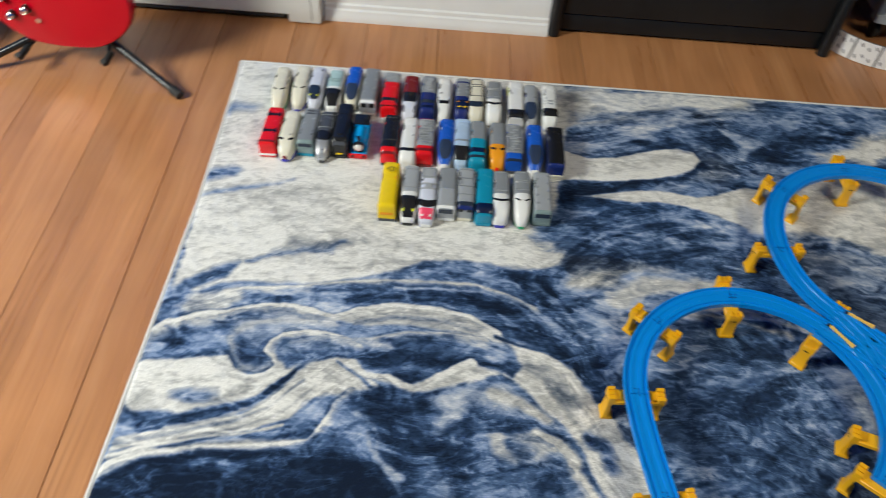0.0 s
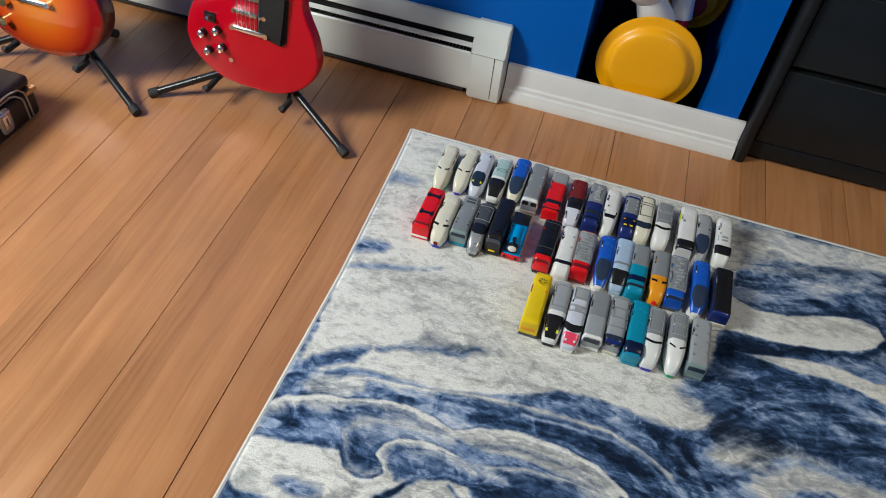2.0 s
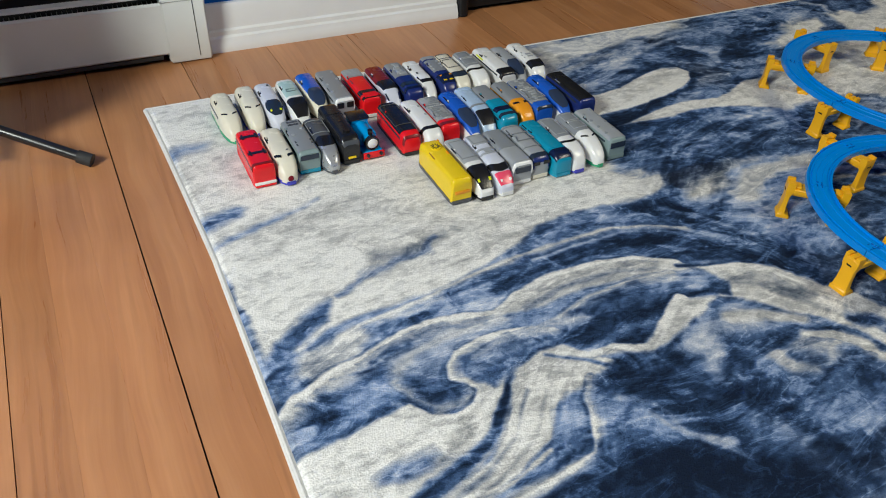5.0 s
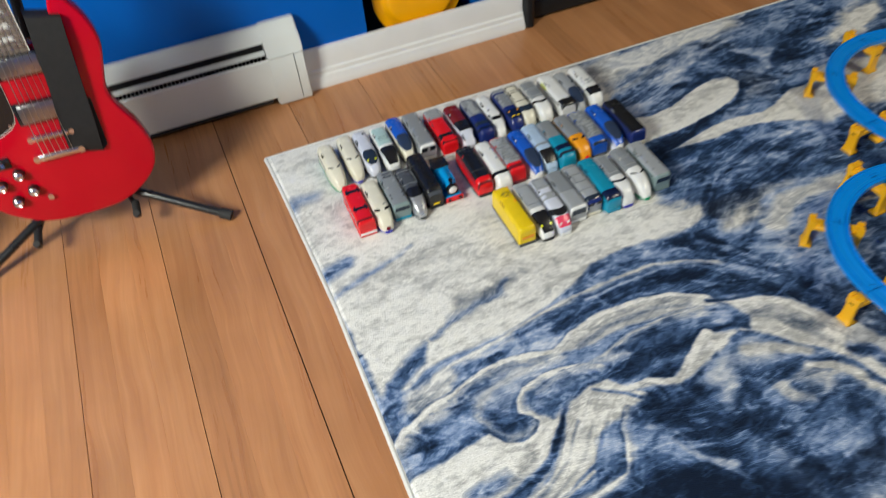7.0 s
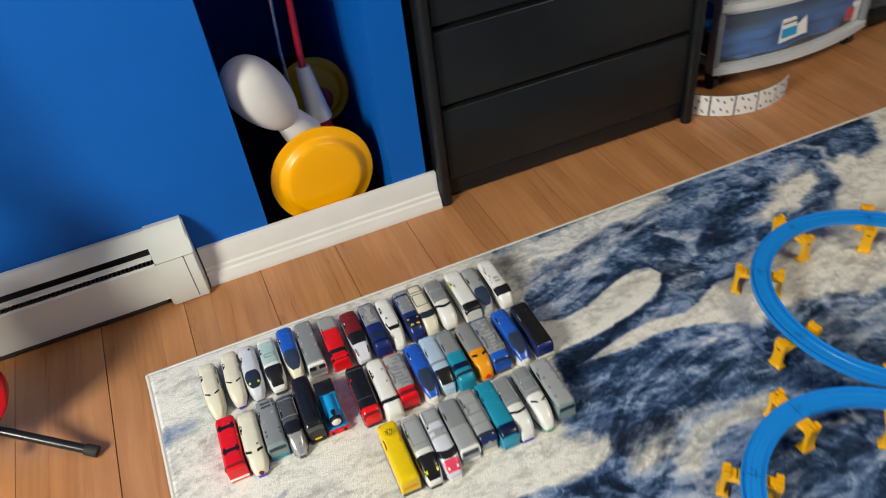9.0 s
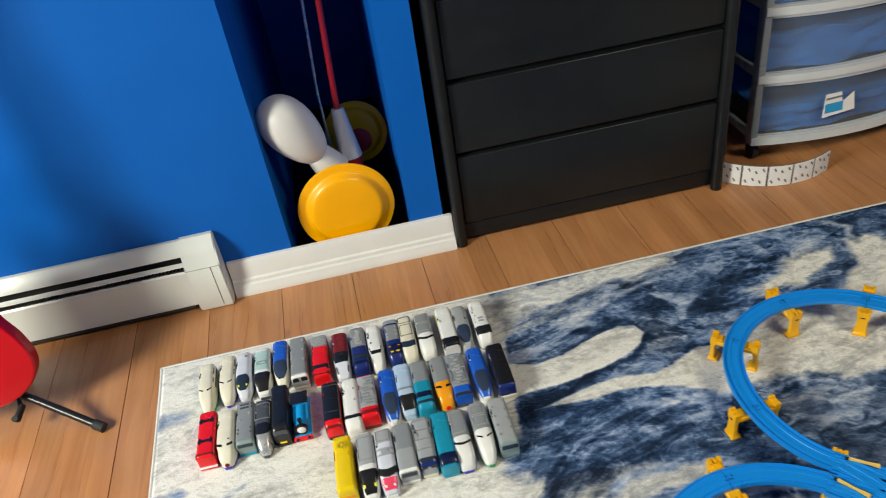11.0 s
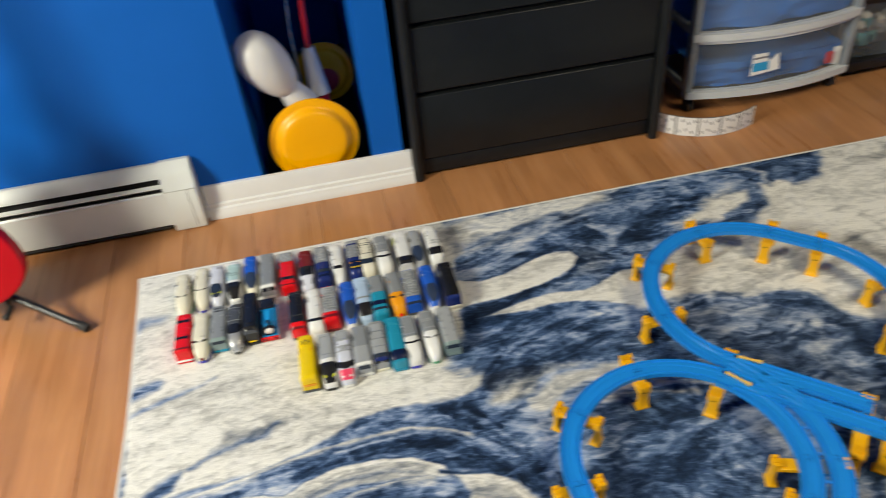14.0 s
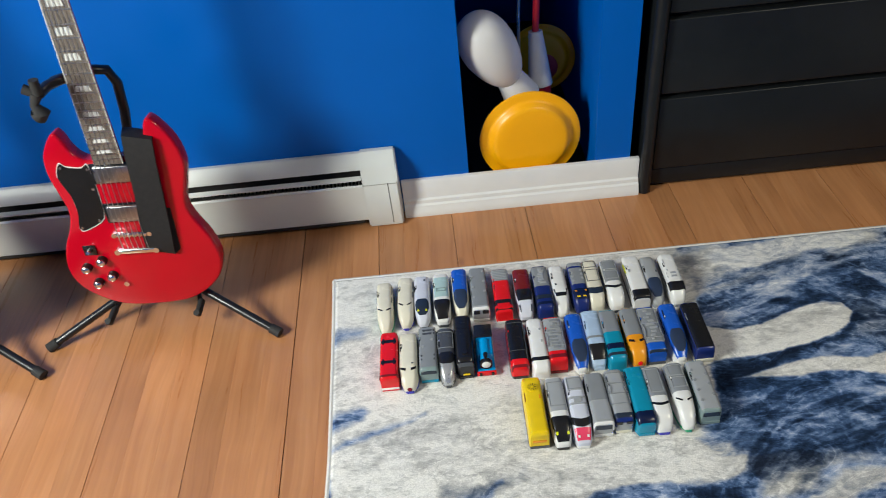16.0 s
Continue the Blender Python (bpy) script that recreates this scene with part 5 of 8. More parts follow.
# ---- toy trains ----
def plastic(name, c, rough=0.24):
    return material(name, c, rough, 0, 0.05, 60, 0.03, 500)


T = {
    "cream": plastic("cream_plastic", (0.72, 0.68, 0.55)), "white": plastic("white_plastic", (0.76, 0.76, 0.74)), "lilac": plastic("pale_lilac_plastic", (0.6, 0.62, 0.7)),
    "grey": plastic("grey_plastic", (0.23, 0.245, 0.26), 0.4), "midgrey": plastic("mid_grey_plastic", (0.33, 0.345, 0.36), 0.4), "dark": plastic("dark_grey_plastic", (0.07, 0.075, 0.085)),
    "black": plastic("black_plastic", (0.012, 0.012, 0.014), 0.24), "smoke": plastic("smoked_window_plastic", (0.02, 0.03, 0.05), 0.12), "red": plastic("red_plastic", (0.72, 0.008, 0.014)),
    "maroon": plastic("maroon_plastic", (0.17, 0.012, 0.016)), "navy": plastic("navy_plastic", (0.012, 0.025, 0.14)), "ink": plastic("ink_blue_plastic", (0.006, 0.012, 0.045), 0.25),
    "blue": plastic("blue_plastic", (0.015, 0.1, 0.52)), "sky": plastic("bright_blue_plastic", (0.01, 0.3, 0.68)), "pale": plastic("pale_blue_plastic", (0.4, 0.52, 0.68)),
    "teal": plastic("teal_plastic", (0.015, 0.26, 0.4)), "mint": plastic("pale_mint_plastic", (0.4, 0.55, 0.54)), "orange": plastic("orange_plastic", (0.8, 0.31, 0.015)),
    "yellow": plastic("yellow_plastic", (0.8, 0.56, 0.01)), "silver": material("silver_plastic", (0.5, 0.51, 0.53), 0.3, 0.6, 0.1, 90), "green": plastic("green_plastic", (0.03, 0.32, 0.15)),
    "violet": plastic("violet_blue_plastic", (0.05, 0.05, 0.42)), "glass": plastic("tinted_canopy_plastic", (0.03, 0.045, 0.085), 0.1), "lime": plastic("lime_plastic", (0.7, 0.75, 0.02)), "pink": plastic("pinkish_red_plastic", (0.75, 0.06, 0.13)),
    "slate": plastic("slate_green_plastic", (0.2, 0.27, 0.27), 0.4),
}


class Shell:
    """A toy carriage's skin: s runs from the nose (0) to the tail (1), a from the left sill (-1) over the roof (0) to the right sill (1)."""

    def __init__(self, length, width, height, nose, drop, pinch, square, dip=0.0):
        self.l, self.w, self.h, self.nose, self.drop, self.pinch, self.e, self.dip = length, width, height, nose, drop, pinch, square, dip

    def at(self, s, a, out=0.0):
        u = min(1.0, s / self.nose)
        k = self.drop + (1 - self.drop) * (1 - (1 - u) ** 2) ** (0.75 + self.dip)
        g = self.pinch + (1 - self.pinch) * (1 - (1 - u) ** 2.2) ** 0.5
        back = 1 - 0.06 * max(0.0, (s - 0.96) / 0.04) ** 2
        f = a * math.pi / 2
        sn, cs = math.sin(f), math.cos(f)
        x = (self.w / 2 * g * back + out) * math.copysign(abs(sn) ** self.e, sn)
        z = (self.h * k * back + out) * max(0.0, cs) ** self.e
        return Vector((x, s * self.l - out * (1 - u), 0.006 + z))

    def skin(self, bm, s0, s1, a0, a1, out, thick, ns=12, na=12, taper=0.0, slant=0.0):
        """A patch of the skin, lifted by out, with its own edge; taper narrows it towards the nose end, slant sweeps its sides back."""
        top, low = [], []
        for i in range(ns + 1):
            s = s0 + (s1 - s0) * i / ns
            if taper == "oval":
                w = max(0.06, math.sin(math.pi * (i + 0.35) / (ns + 0.7))) ** 0.6 * (0.8 + 0.2 * i / ns)
            else:
                w = 1 - taper * (1 - i / ns)
            mid, half = (a0 + a1) / 2, (a1 - a0) / 2 * w
            row = [mid + half * (2 * k / na - 1) for k in range(na + 1)]
            top.append([bm.verts.new(self.at(s + slant * abs(a), a, out)) for a in row])
            low.append([bm.verts.new(self.at(s + slant * abs(a), a, out - thick)) for a in row])
        for g in (top, low):
            for i in range(ns):
                for k in range(na):
                    bm.faces.new((g[i][k], g[i][k + 1], g[i + 1][k + 1], g[i + 1][k]))
        for i in range(ns):
            bm.faces.new((top[i][0], top[i + 1][0], low[i + 1][0], low[i][0]))
            bm.faces.new((top[i][na], low[i][na], low[i + 1][na], top[i + 1][na]))
        for k in range(na):
            bm.faces.new((top[0][k], low[0][k], low[0][k + 1], top[0][k + 1]))
            bm.faces.new((top[ns][k], top[ns][k + 1], low[ns][k + 1], low[ns][k]))
        return bm

    def body(self, bm):
        ns, na = 26, 18
        rows = [[bm.verts.new(self.at((i / ns) ** 1.35, 2 * k / na - 1)) for k in range(na + 1)] for i in range(ns + 1)]
        for i in range(ns):
            for k in range(na):
                bm.faces.new((rows[i][k], rows[i][k + 1], rows[i + 1][k + 1], rows[i + 1][k]))
            bm.faces.new((rows[i][0], rows[i + 1][0], rows[i + 1][na], rows[i][na]))
        bm.faces.new(rows[0])
        bm.faces.new(rows[-1][::-1])
        return bm


BULLET = dict(nose=0.47, drop=0.26, pinch=0.2, square=0.5)
SNUB = dict(nose=0.3, drop=0.34, pinch=0.42, square=0.45)
WEDGE = dict(nose=0.38, drop=0.3, pinch=0.5, square=0.42, dip=0.25)
BOXY = dict(nose=0.06, drop=0.84, pinch=0.88, square=0.29)
ROUNDED = dict(nose=0.13, drop=0.7, pinch=0.72, square=0.36)


def train(x, y, shape, base, label, bits, skirt="dark", length=0.126, width=0.0378, height=0.0372, turn=0.0, lever=True):
    """A toy train car lying on the rug, nose towards -y. bits: (kind, s0, s1, half-angle, colour, taper)."""
    t = thing("toy_train", pose(x, y, RUG_T + 0.0012, 0, 0, turn), label, "toy train", "toy trains in rows")
    sh = Shell(length, width, height, **shape)
    part("body", sh.body(bmesh.new()), T[base], t)
    bm = bmesh.new()
    rows = []
    for i in range(15):
        s = i / 14
        hw = sh.at(s, 1).x * 1.03
        yy = s * length - (0.0012 if i == 0 else 0)
        rows.append([bm.verts.new((u * hw, yy, z)) for u, z in ((-1, 0.002), (1, 0.002), (1, 0.0085), (-1, 0.0085))])
    for a, b in zip(rows, rows[1:]):
        for k in range(4):
            bm.faces.new((a[k], a[(k + 1) % 4], b[(k + 1) % 4], b[k]))
    bm.faces.new(rows[0])
    bm.faces.new(rows[-1][::-1])
    part("skirt", bm, T[skirt], t)
    for sy in (0.2, 0.8):
        part("wheelset", rod(bmesh.new(), (-width * 0.36, sy * length, 0.0052), (width * 0.36, sy * length, 0.0052), 0.0052, seg=12), T["black"], t)
    lift = 0.0006
    # side windows, a dark band on each flank
    if base != "yellow":
        s0 = 0.12 if shape in (BOXY, ROUNDED) else shape["nose"]
        for c in (-0.8, 0.8):
            part("side_window", sh.skin(bmesh.new(), s0, 0.95, c - 0.045, c + 0.045, 0.0004, 0.001, 12, 2), T["smoke"], t)
    for b in bits:
        kind, s0, s1, half, colour = b[:5]
        taper = b[5] if len(b) > 5 else 0.0
        if kind in ("roof_vent", "headlight", "side_window", "cab_window"):
            cx = half if isinstance(half, tuple) else (-half, half)
            for c in cx:
                part(kind, sh.skin(bmesh.new(), s0, s1, c - (0.15 if kind == "cab_window" else 0.045 if kind == "roof_vent" else 0.07), c + (0.15 if kind == "cab_window" else 0.045 if kind == "roof_vent" else 0.07), lift + 0.0005, 0.0014, 2, 3), T[colour], t)
            continue
        if kind == "chevron":  # two swept-back cab windows
            for side in (-1, 1):
                part("cab_window", sh.skin(bmesh.new(), s0, s1, *sorted((side * 0.035, side * half)), lift + 0.0003, 0.0014, 3, 5, 0.0, taper), T[colour], t)
            continue
        if kind == "brow":  # one wrapped windscreen, swept back at its sides
            part("windscreen", sh.skin(bmesh.new(), s0, s1, -half, half, lift + 0.0003, 0.0014, 4, 12, 0.0, taper), T[colour], t)
            continue
        if kind == "outline":  # a thin raised frame on the roof
            ring = [(s0, -half), (s0, half), (s1, half), (s1, -half), (s0, -half)]
            pts = [sh.at(p[0] + (q[0] - p[0]) * k / 4, p[1] + (q[1] - p[1]) * k / 4, lift + 0.0004) for p, q in zip(ring, ring[1:]) for k in range(4)]
            part("roof_frame", tube(bmesh.new(), pts + pts[:1], 0.00075, 6), T[colour], t)
            continue
        if kind == "arms":  # a folded pantograph
            mid = (s0 + s1) / 2
            way = [(s0, -half), (mid, -half * 0.5), (s1, -half), (s1, half), (mid, half * 0.5), (s0, half), (s0, -half)]
            part("pantograph", tube(bmesh.new(), [sh.at(p, q, lift + 0.0022) for p, q in way], 0.0009, 6), T[colour], t)
            continue
        if kind == "ribs":  # raised bars across the roof
            n = int(taper)
            for k in range(n):
                sc = s0 + (s1 - s0) * (k + 0.5) / n
                part("roof_rib", sh.skin(bmesh.new(), sc - 0.008, sc + 0.008, -half, half, lift + 0.0007, 0.0016, 1, 5), T[colour], t)
            continue
        if kind == "dots":  # round vents along the roof
            n = int(taper)
            for k in range(n):
                p = sh.at(s0 + (s1 - s0) * (k + 0.5) / n, half * (1 if k % 2 else -1), lift)
                part("round_vent", lathe(bmesh.new(), [(0, 0.0009), (0.0026, 0.0008), (0.0031, -0.001), (0, -0.001)], 12, Matrix.Translation(p)), T[colour], t)
            continue
        if kind == "roof_gear":
            rnd = random.Random(int(x * 1e4))
            for k in range(9):
                sc = s0 + (s1 - s0) * (k + 0.5) / 9
                p = sh.at(sc, 0, 0.0016)
                w = rnd.uniform(0.003, half)
                ox = rnd.uniform(-0.005, 0.005)
                part("roof_gear", slab(p.x + ox - w, p.x + ox + w, p.y - 0.0028, p.y + 0.0024, p.z - 0.003, p.z + rnd.uniform(0.0, 0.0016), bevel=0.0005, seg=1), T[colour], t)
            continue
        if kind == "fan":
            p = sh.at(s0, 0, 0.0012)
            part("fan_grille", lathe(bmesh.new(), [(0, 0.001), (half, 0.001), (half, -0.002), (0, -0.002)], 20, Matrix.Translation(p)), T[colour], t)
            for k in range(10):
                a = math.pi * 2 * k / 10
                part("fan_slot", slab(half * 0.35, half * 0.9, -0.0006, 0.0006, 0.0009, 0.0016, m=Matrix.Translation(p) @ Matrix.Rotation(a, 4, "Z")), T["black"], t, smooth=False)
            continue
        na = max(4, int(abs(half) * 16))
        part(kind, sh.skin(bmesh.new(), s0, s1, -half, half, lift, 0.0016, 10, na, taper), T[colour], t)
        lift += 0.00035
    if lever:
        p = sh.at(0.72, -0.28, 0.0005)
        part("switch_slot", slab(p.x - 0.0015, p.x + 0.0015, p.y - 0.006, p.y + 0.006, p.z - 0.002, p.z + 0.0003), T["black"], t, smooth=False)
        part("switch_lever", slab(p.x - 0.0011, p.x + 0.0011, p.y - 0.0012, p.y + 0.0022, p.z - 0.001, p.z + 0.003, bevel=0.0005, seg=1), T[base], t)
    return t


def face_windows(t, y, z, colour, xs=(-0.0095, 0.0095), w=0.0058, h=0.008):
    for cx in xs:
        part("front_window", slab(cx - w, cx + w, y, y + 0.0014, z - h / 2, z + h / 2, bevel=0.0005, seg=1), T[colour], t)


A_X = (0.130, 0.174, 0.212, 0.2555, 0.2975, 0.339, 0.3885, 0.4355, 0.478, 0.515, 0.558, 0.5905, 0.6325, 0.684, 0.719, 0.764)
A_Y = (-0.201, -0.190, -0.191, -0.190, -0.178, -0.183, -0.196, -0.199, -0.199, -0.199, -0.194, -0.192, -0.196, -0.196, -0.200, -0.196)
SLITS = ("chevron", 0.3, 0.325, 0.36, "black", 0.16)
CANOPY = ("windscreen", 0.1, 0.46, 0.5, "glass", "oval")
SLOT = ("roof_vent", 0.66, 0.78, (-0.36,), "black")
EDGES = [("roof_vent", 0.52, 0.64, (0.5,), "dark"), ("roof_vent", 0.72, 0.9, (0.5,), "dark")]


def a(i, *args, **k):
    return train(A_X[i], A_Y[i], *args, **k)


a(0, BULLET, "cream", "cream white bullet train toy with a green skirt", [SLITS, SLOT] + EDGES, "green", turn=1)
a(1, BULLET, "cream", "cream white bullet train toy with a violet skirt", [SLITS, SLOT] + EDGES, "violet", turn=-1)
a(2, BULLET, "lilac", "pale lilac bullet train toy with a dark cockpit", [("windscreen", 0.12, 0.42, 0.52, "smoke", "oval"), ("headlight", 0.185, 0.215, 0.17, "lime"), ("roof_vent", 0.62, 0.76, (-0.4,), "black"), ("roof_vent", 0.86, 0.9, (0.1,), "dark")])
a(3, WEDGE, "white", "white train toy with a pale mint roof", [("roof_panel", 0.42, 0.9, 0.42, "mint"), ("windscreen", 0.2, 0.35, 0.62, "black", 0.25), ("nose_panel", 0.04, 0.205, 0.42, "black", 0.35), SLOT, ("outline", 0.55, 0.62, 0.1, "slate")], "dark")
a(4, BULLET, "cream", "cream and blue bullet train toy with a smoked cockpit", [("roof_panel", 0.2, 0.98, 0.56, "blue", 0.3), CANOPY, SLOT], "dark", length=0.125)
t_ = a(5, BOXY, "midgrey", "grey commuter train toy with a white face", [("roof_panel", 0.06, 0.97, 0.5, "grey"), ("dots", 0.2, 0.95, 0.12, "midgrey", 6), ("roof_vent", 0.3, 0.42, (-0.4, 0.4), "dark"), ("roof_vent", 0.66, 0.78, (-0.4, 0.4), "dark"), ("front_mask", 0.0, 0.03, 0.97, "white")], "white", length=0.128)
face_windows(t_, -0.0016, 0.03, "black", w=0.0065, h=0.011)
t_ = a(6, BOXY, "red", "red railcar toy with a black windscreen and grey rear roof", [("roof_panel", 0.7, 0.98, 0.58, "grey"), ("ribs", 0.72, 0.96, 0.5, "midgrey", 6), ("windscreen", 0.02, 0.24, 0.62, "black"), ("front_hatch", 0.03, 0.15, 0.16, "red"), ("chevron", 0.05, 0.1, 0.6, "red", 0.0), ("roof_vent", 0.5, 0.6, (-0.3,), "dark")], "white", length=0.13)
a(7, WEDGE, "lilac", "white nosed train toy with a maroon roof", [("roof_panel", 0.47, 0.98, 0.6, "maroon"), ("windscreen", 0.24, 0.48, 0.56, "black", 0.35), ("headlight", 0.07, 0.17, 0.3, "ink"), SLOT])
t_ = a(8, ROUNDED, "navy", "navy blue locomotive toy with a grey roof", [("roof_panel", 0.5, 0.96, 0.5, "grey"), ("roof_gear", 0.55, 0.92, 0.008, "midgrey"), ("front_panel", 0.3, 0.48, 0.62, "navy"), ("windscreen", 0.2, 0.28, 0.6, "smoke", 0.1), ("front_stripe", 0.08, 0.12, 0.7, "ink")], length=0.13)
a(9, BULLET, "white", "white bullet train toy with a small black cockpit", [("windscreen", 0.26, 0.42, 0.4, "black", 0.45), ("canopy_hump", 0.33, 0.44, 0.26, "white", 0.2), ("roof_vent", 0.66, 0.8, (-0.25,), "black"), ("roof_vent", 0.5, 0.53, (-0.1,), "dark")], "midgrey")
a(10, SNUB, "navy", "navy train toy with a grey roof panel and yellow marks", [("roof_panel", 0.44, 0.84, 0.4, "grey"), ("dots", 0.5, 0.8, 0.14, "midgrey", 6), ("ribs", 0.88, 0.98, 0.42, "midgrey", 3), ("windscreen", 0.12, 0.32, 0.56, "ink", 0.25), ("headlight", 0.255, 0.275, 0.16, "orange"), ("headlight", 0.15, 0.17, 0.08, "yellow")], "black")
a(11, SNUB, "cream", "cream train toy with outlined roof and black windscreen", [("outline", 0.46, 0.74, 0.26, "dark"), ("outline", 0.8, 0.95, 0.3, "dark"), ("brow", 0.17, 0.29, 0.46, "smoke", 0.08)], "midgrey")
a(12, SNUB, "white", "white train toy with a grey roof and slanted windscreens", [("roof_panel", 0.45, 0.97, 0.5, "grey"), ("outline", 0.5, 0.7, 0.3, "midgrey"), ("outline", 0.74, 0.94, 0.3, "midgrey"), ("brow", 0.27, 0.32, 0.66, "black", 0.15)], "dark")
a(13, BOXY, "white", "white rounded-face train toy with a black front and lime mark", [("windscreen", 0.0, 0.05, 0.8, "black"), ("windscreen", 0.05, 0.17, 0.6, "black", 0.0), ("side_window", 0.62, 0.82, (-0.62,), "lime"), ("roof_vent", 0.6, 0.66, (-0.1,), "midgrey")], "dark", length=0.13)
a(14, BULLET, "midgrey", "silver grey bullet train toy with a smoked cockpit", [CANOPY, ("roof_vent", 0.62, 0.76, (-0.3,), "black"), ("roof_vent", 0.6, 0.64, (0.2,), "dark")], "white")
a(15, SNUB, "white", "white train toy with grey roof grilles and black windscreen", [("brow", 0.12, 0.28, 0.62, "black", 0.04), ("roof_vent", 0.4, 0.44, (-0.3, 0.0, 0.3), "midgrey"), ("roof_vent", 0.48, 0.52, (-0.3, 0.0, 0.3), "midgrey"), ("roof_vent", 0.56, 0.6, (-0.15, 0.3), "midgrey"), ("roof_vent", 0.75, 0.85, (-0.2, 0.3), "midgrey")], "midgrey")

B_X = (0.140, 0.1795, 0.2205, 0.2575, 0.2955, 0.3365, 0.4035, 0.4455, 0.4815, 0.527, 0.5625, 0.5985, 0.642, 0.678, 0.725, 0.7705)
B_Y = (-0.350, -0.362, -0.338, -0.357, -0.336, -0.337, -0.350, -0.361, -0.345, -0.358, -0.348, -0.357, -0.353, -0.346, -0.355, -0.353)


def b(i, *args, **k):
    return train(B_X[i], B_Y[i], *args, **k)


t_ = b(0, BOXY, "red", "red box-shaped railcar toy with two black roof vents", [("roof_pad", 0.3, 0.36, 0.3, "black"), ("roof_vent", 0.27, 0.39, (-0.1, 0.1), "black"), ("roof_pad", 0.75, 0.81, 0.3, "black"), ("roof_vent", 0.72, 0.84, (-0.1, 0.1), "black"), ("front_stripe", 0.03, 0.06, 0.8, "maroon")], "red", length=0.122, lever=False)
part("bumper", slab(-0.018, 0.018, -0.002, 0.001, 0.006, 0.011, bevel=0.001), T["white"], t_, "white front stripe")
t_ = b(1, dict(SNUB, nose=0.4, pinch=0.3), "cream", "cream round-nosed bullet train toy with a blue skirt", [("chevron", 0.22, 0.26, 0.42, "black", 0.1), ("roof_vent", 0.62, 0.78, (-0.36,), "black"), ("roof_vent", 0.34, 0.36, (0.1,), "dark")], "violet", width=0.0395)
part("nose_cap", lathe(bmesh.new(), [(0, 0.0035), (0.004, 0.003), (0.0056, 0), (0, -0.001)], 16, pose(0, 0.0012, 0.0145, 65, 0, 0)), T["maroon"], t_, "dark red round nose cap")
t_ = b(2, BOXY, "slate", "grey-green commuter train toy with a dark front", [("roof_panel", 0.05, 0.98, 0.56, "grey"), ("dots", 0.45, 0.75, 0.05, "midgrey", 2), ("roof_vent", 0.2, 0.24, (-0.15, 0.15), "dark"), ("roof_vent", 0.29, 0.33, (-0.15, 0.15), "dark"), ("roof_vent", 0.8, 0.84, (0.0, 0.2), "dark"), ("roof_vent", 0.88, 0.92, (0.0, 0.2), "dark"), ("roof_vent", 0.55, 0.7, (-0.42,), "black"), ("front_mask", 0.0, 0.025, 0.9, "slate")], "teal", length=0.115)
face_windows(t_, -0.0014, 0.032, "smoke", xs=(0.0,), w=0.0155, h=0.009)
b(3, BULLET, "silver", "dark grey bullet train toy with a silver nose", [("roof_panel", 0.42, 0.98, 0.95, "dark"), ("windscreen", 0.26, 0.47, 0.62, "black", "oval"), ("roof_vent", 0.6, 0.72, (-0.3,), "black"), ("outline", 0.56, 0.9, 0.4, "grey")], "dark")
t_ = b(4, ROUNDED, "black", "black steam locomotive toy", [("roof_panel", 0.7, 0.98, 0.6, "black"), ("front_plate", 0.0, 0.03, 0.5, "dark")], "black", length=0.13, height=0.045, lever=False)
part("chimney", lathe(bmesh.new(), [(0, 0.0535), (0.0062, 0.0535), (0.005, 0.043), (0, 0.041)], 18, pose(0, 0.026, 0)), T["black"], t_)
part("dome", lathe(bmesh.new(), [(0, 0.052), (0.005, 0.0505), (0.0072, 0.046), (0.0072, 0.041), (0, 0.041)], 18, pose(0, 0.062, 0)), T["black"], t_)
part("name_bar", slab(-0.007, 0.007, -0.002, -0.0005, 0.012, 0.0155), T["yellow"], t_, "small pale bar on the front", smooth=False)


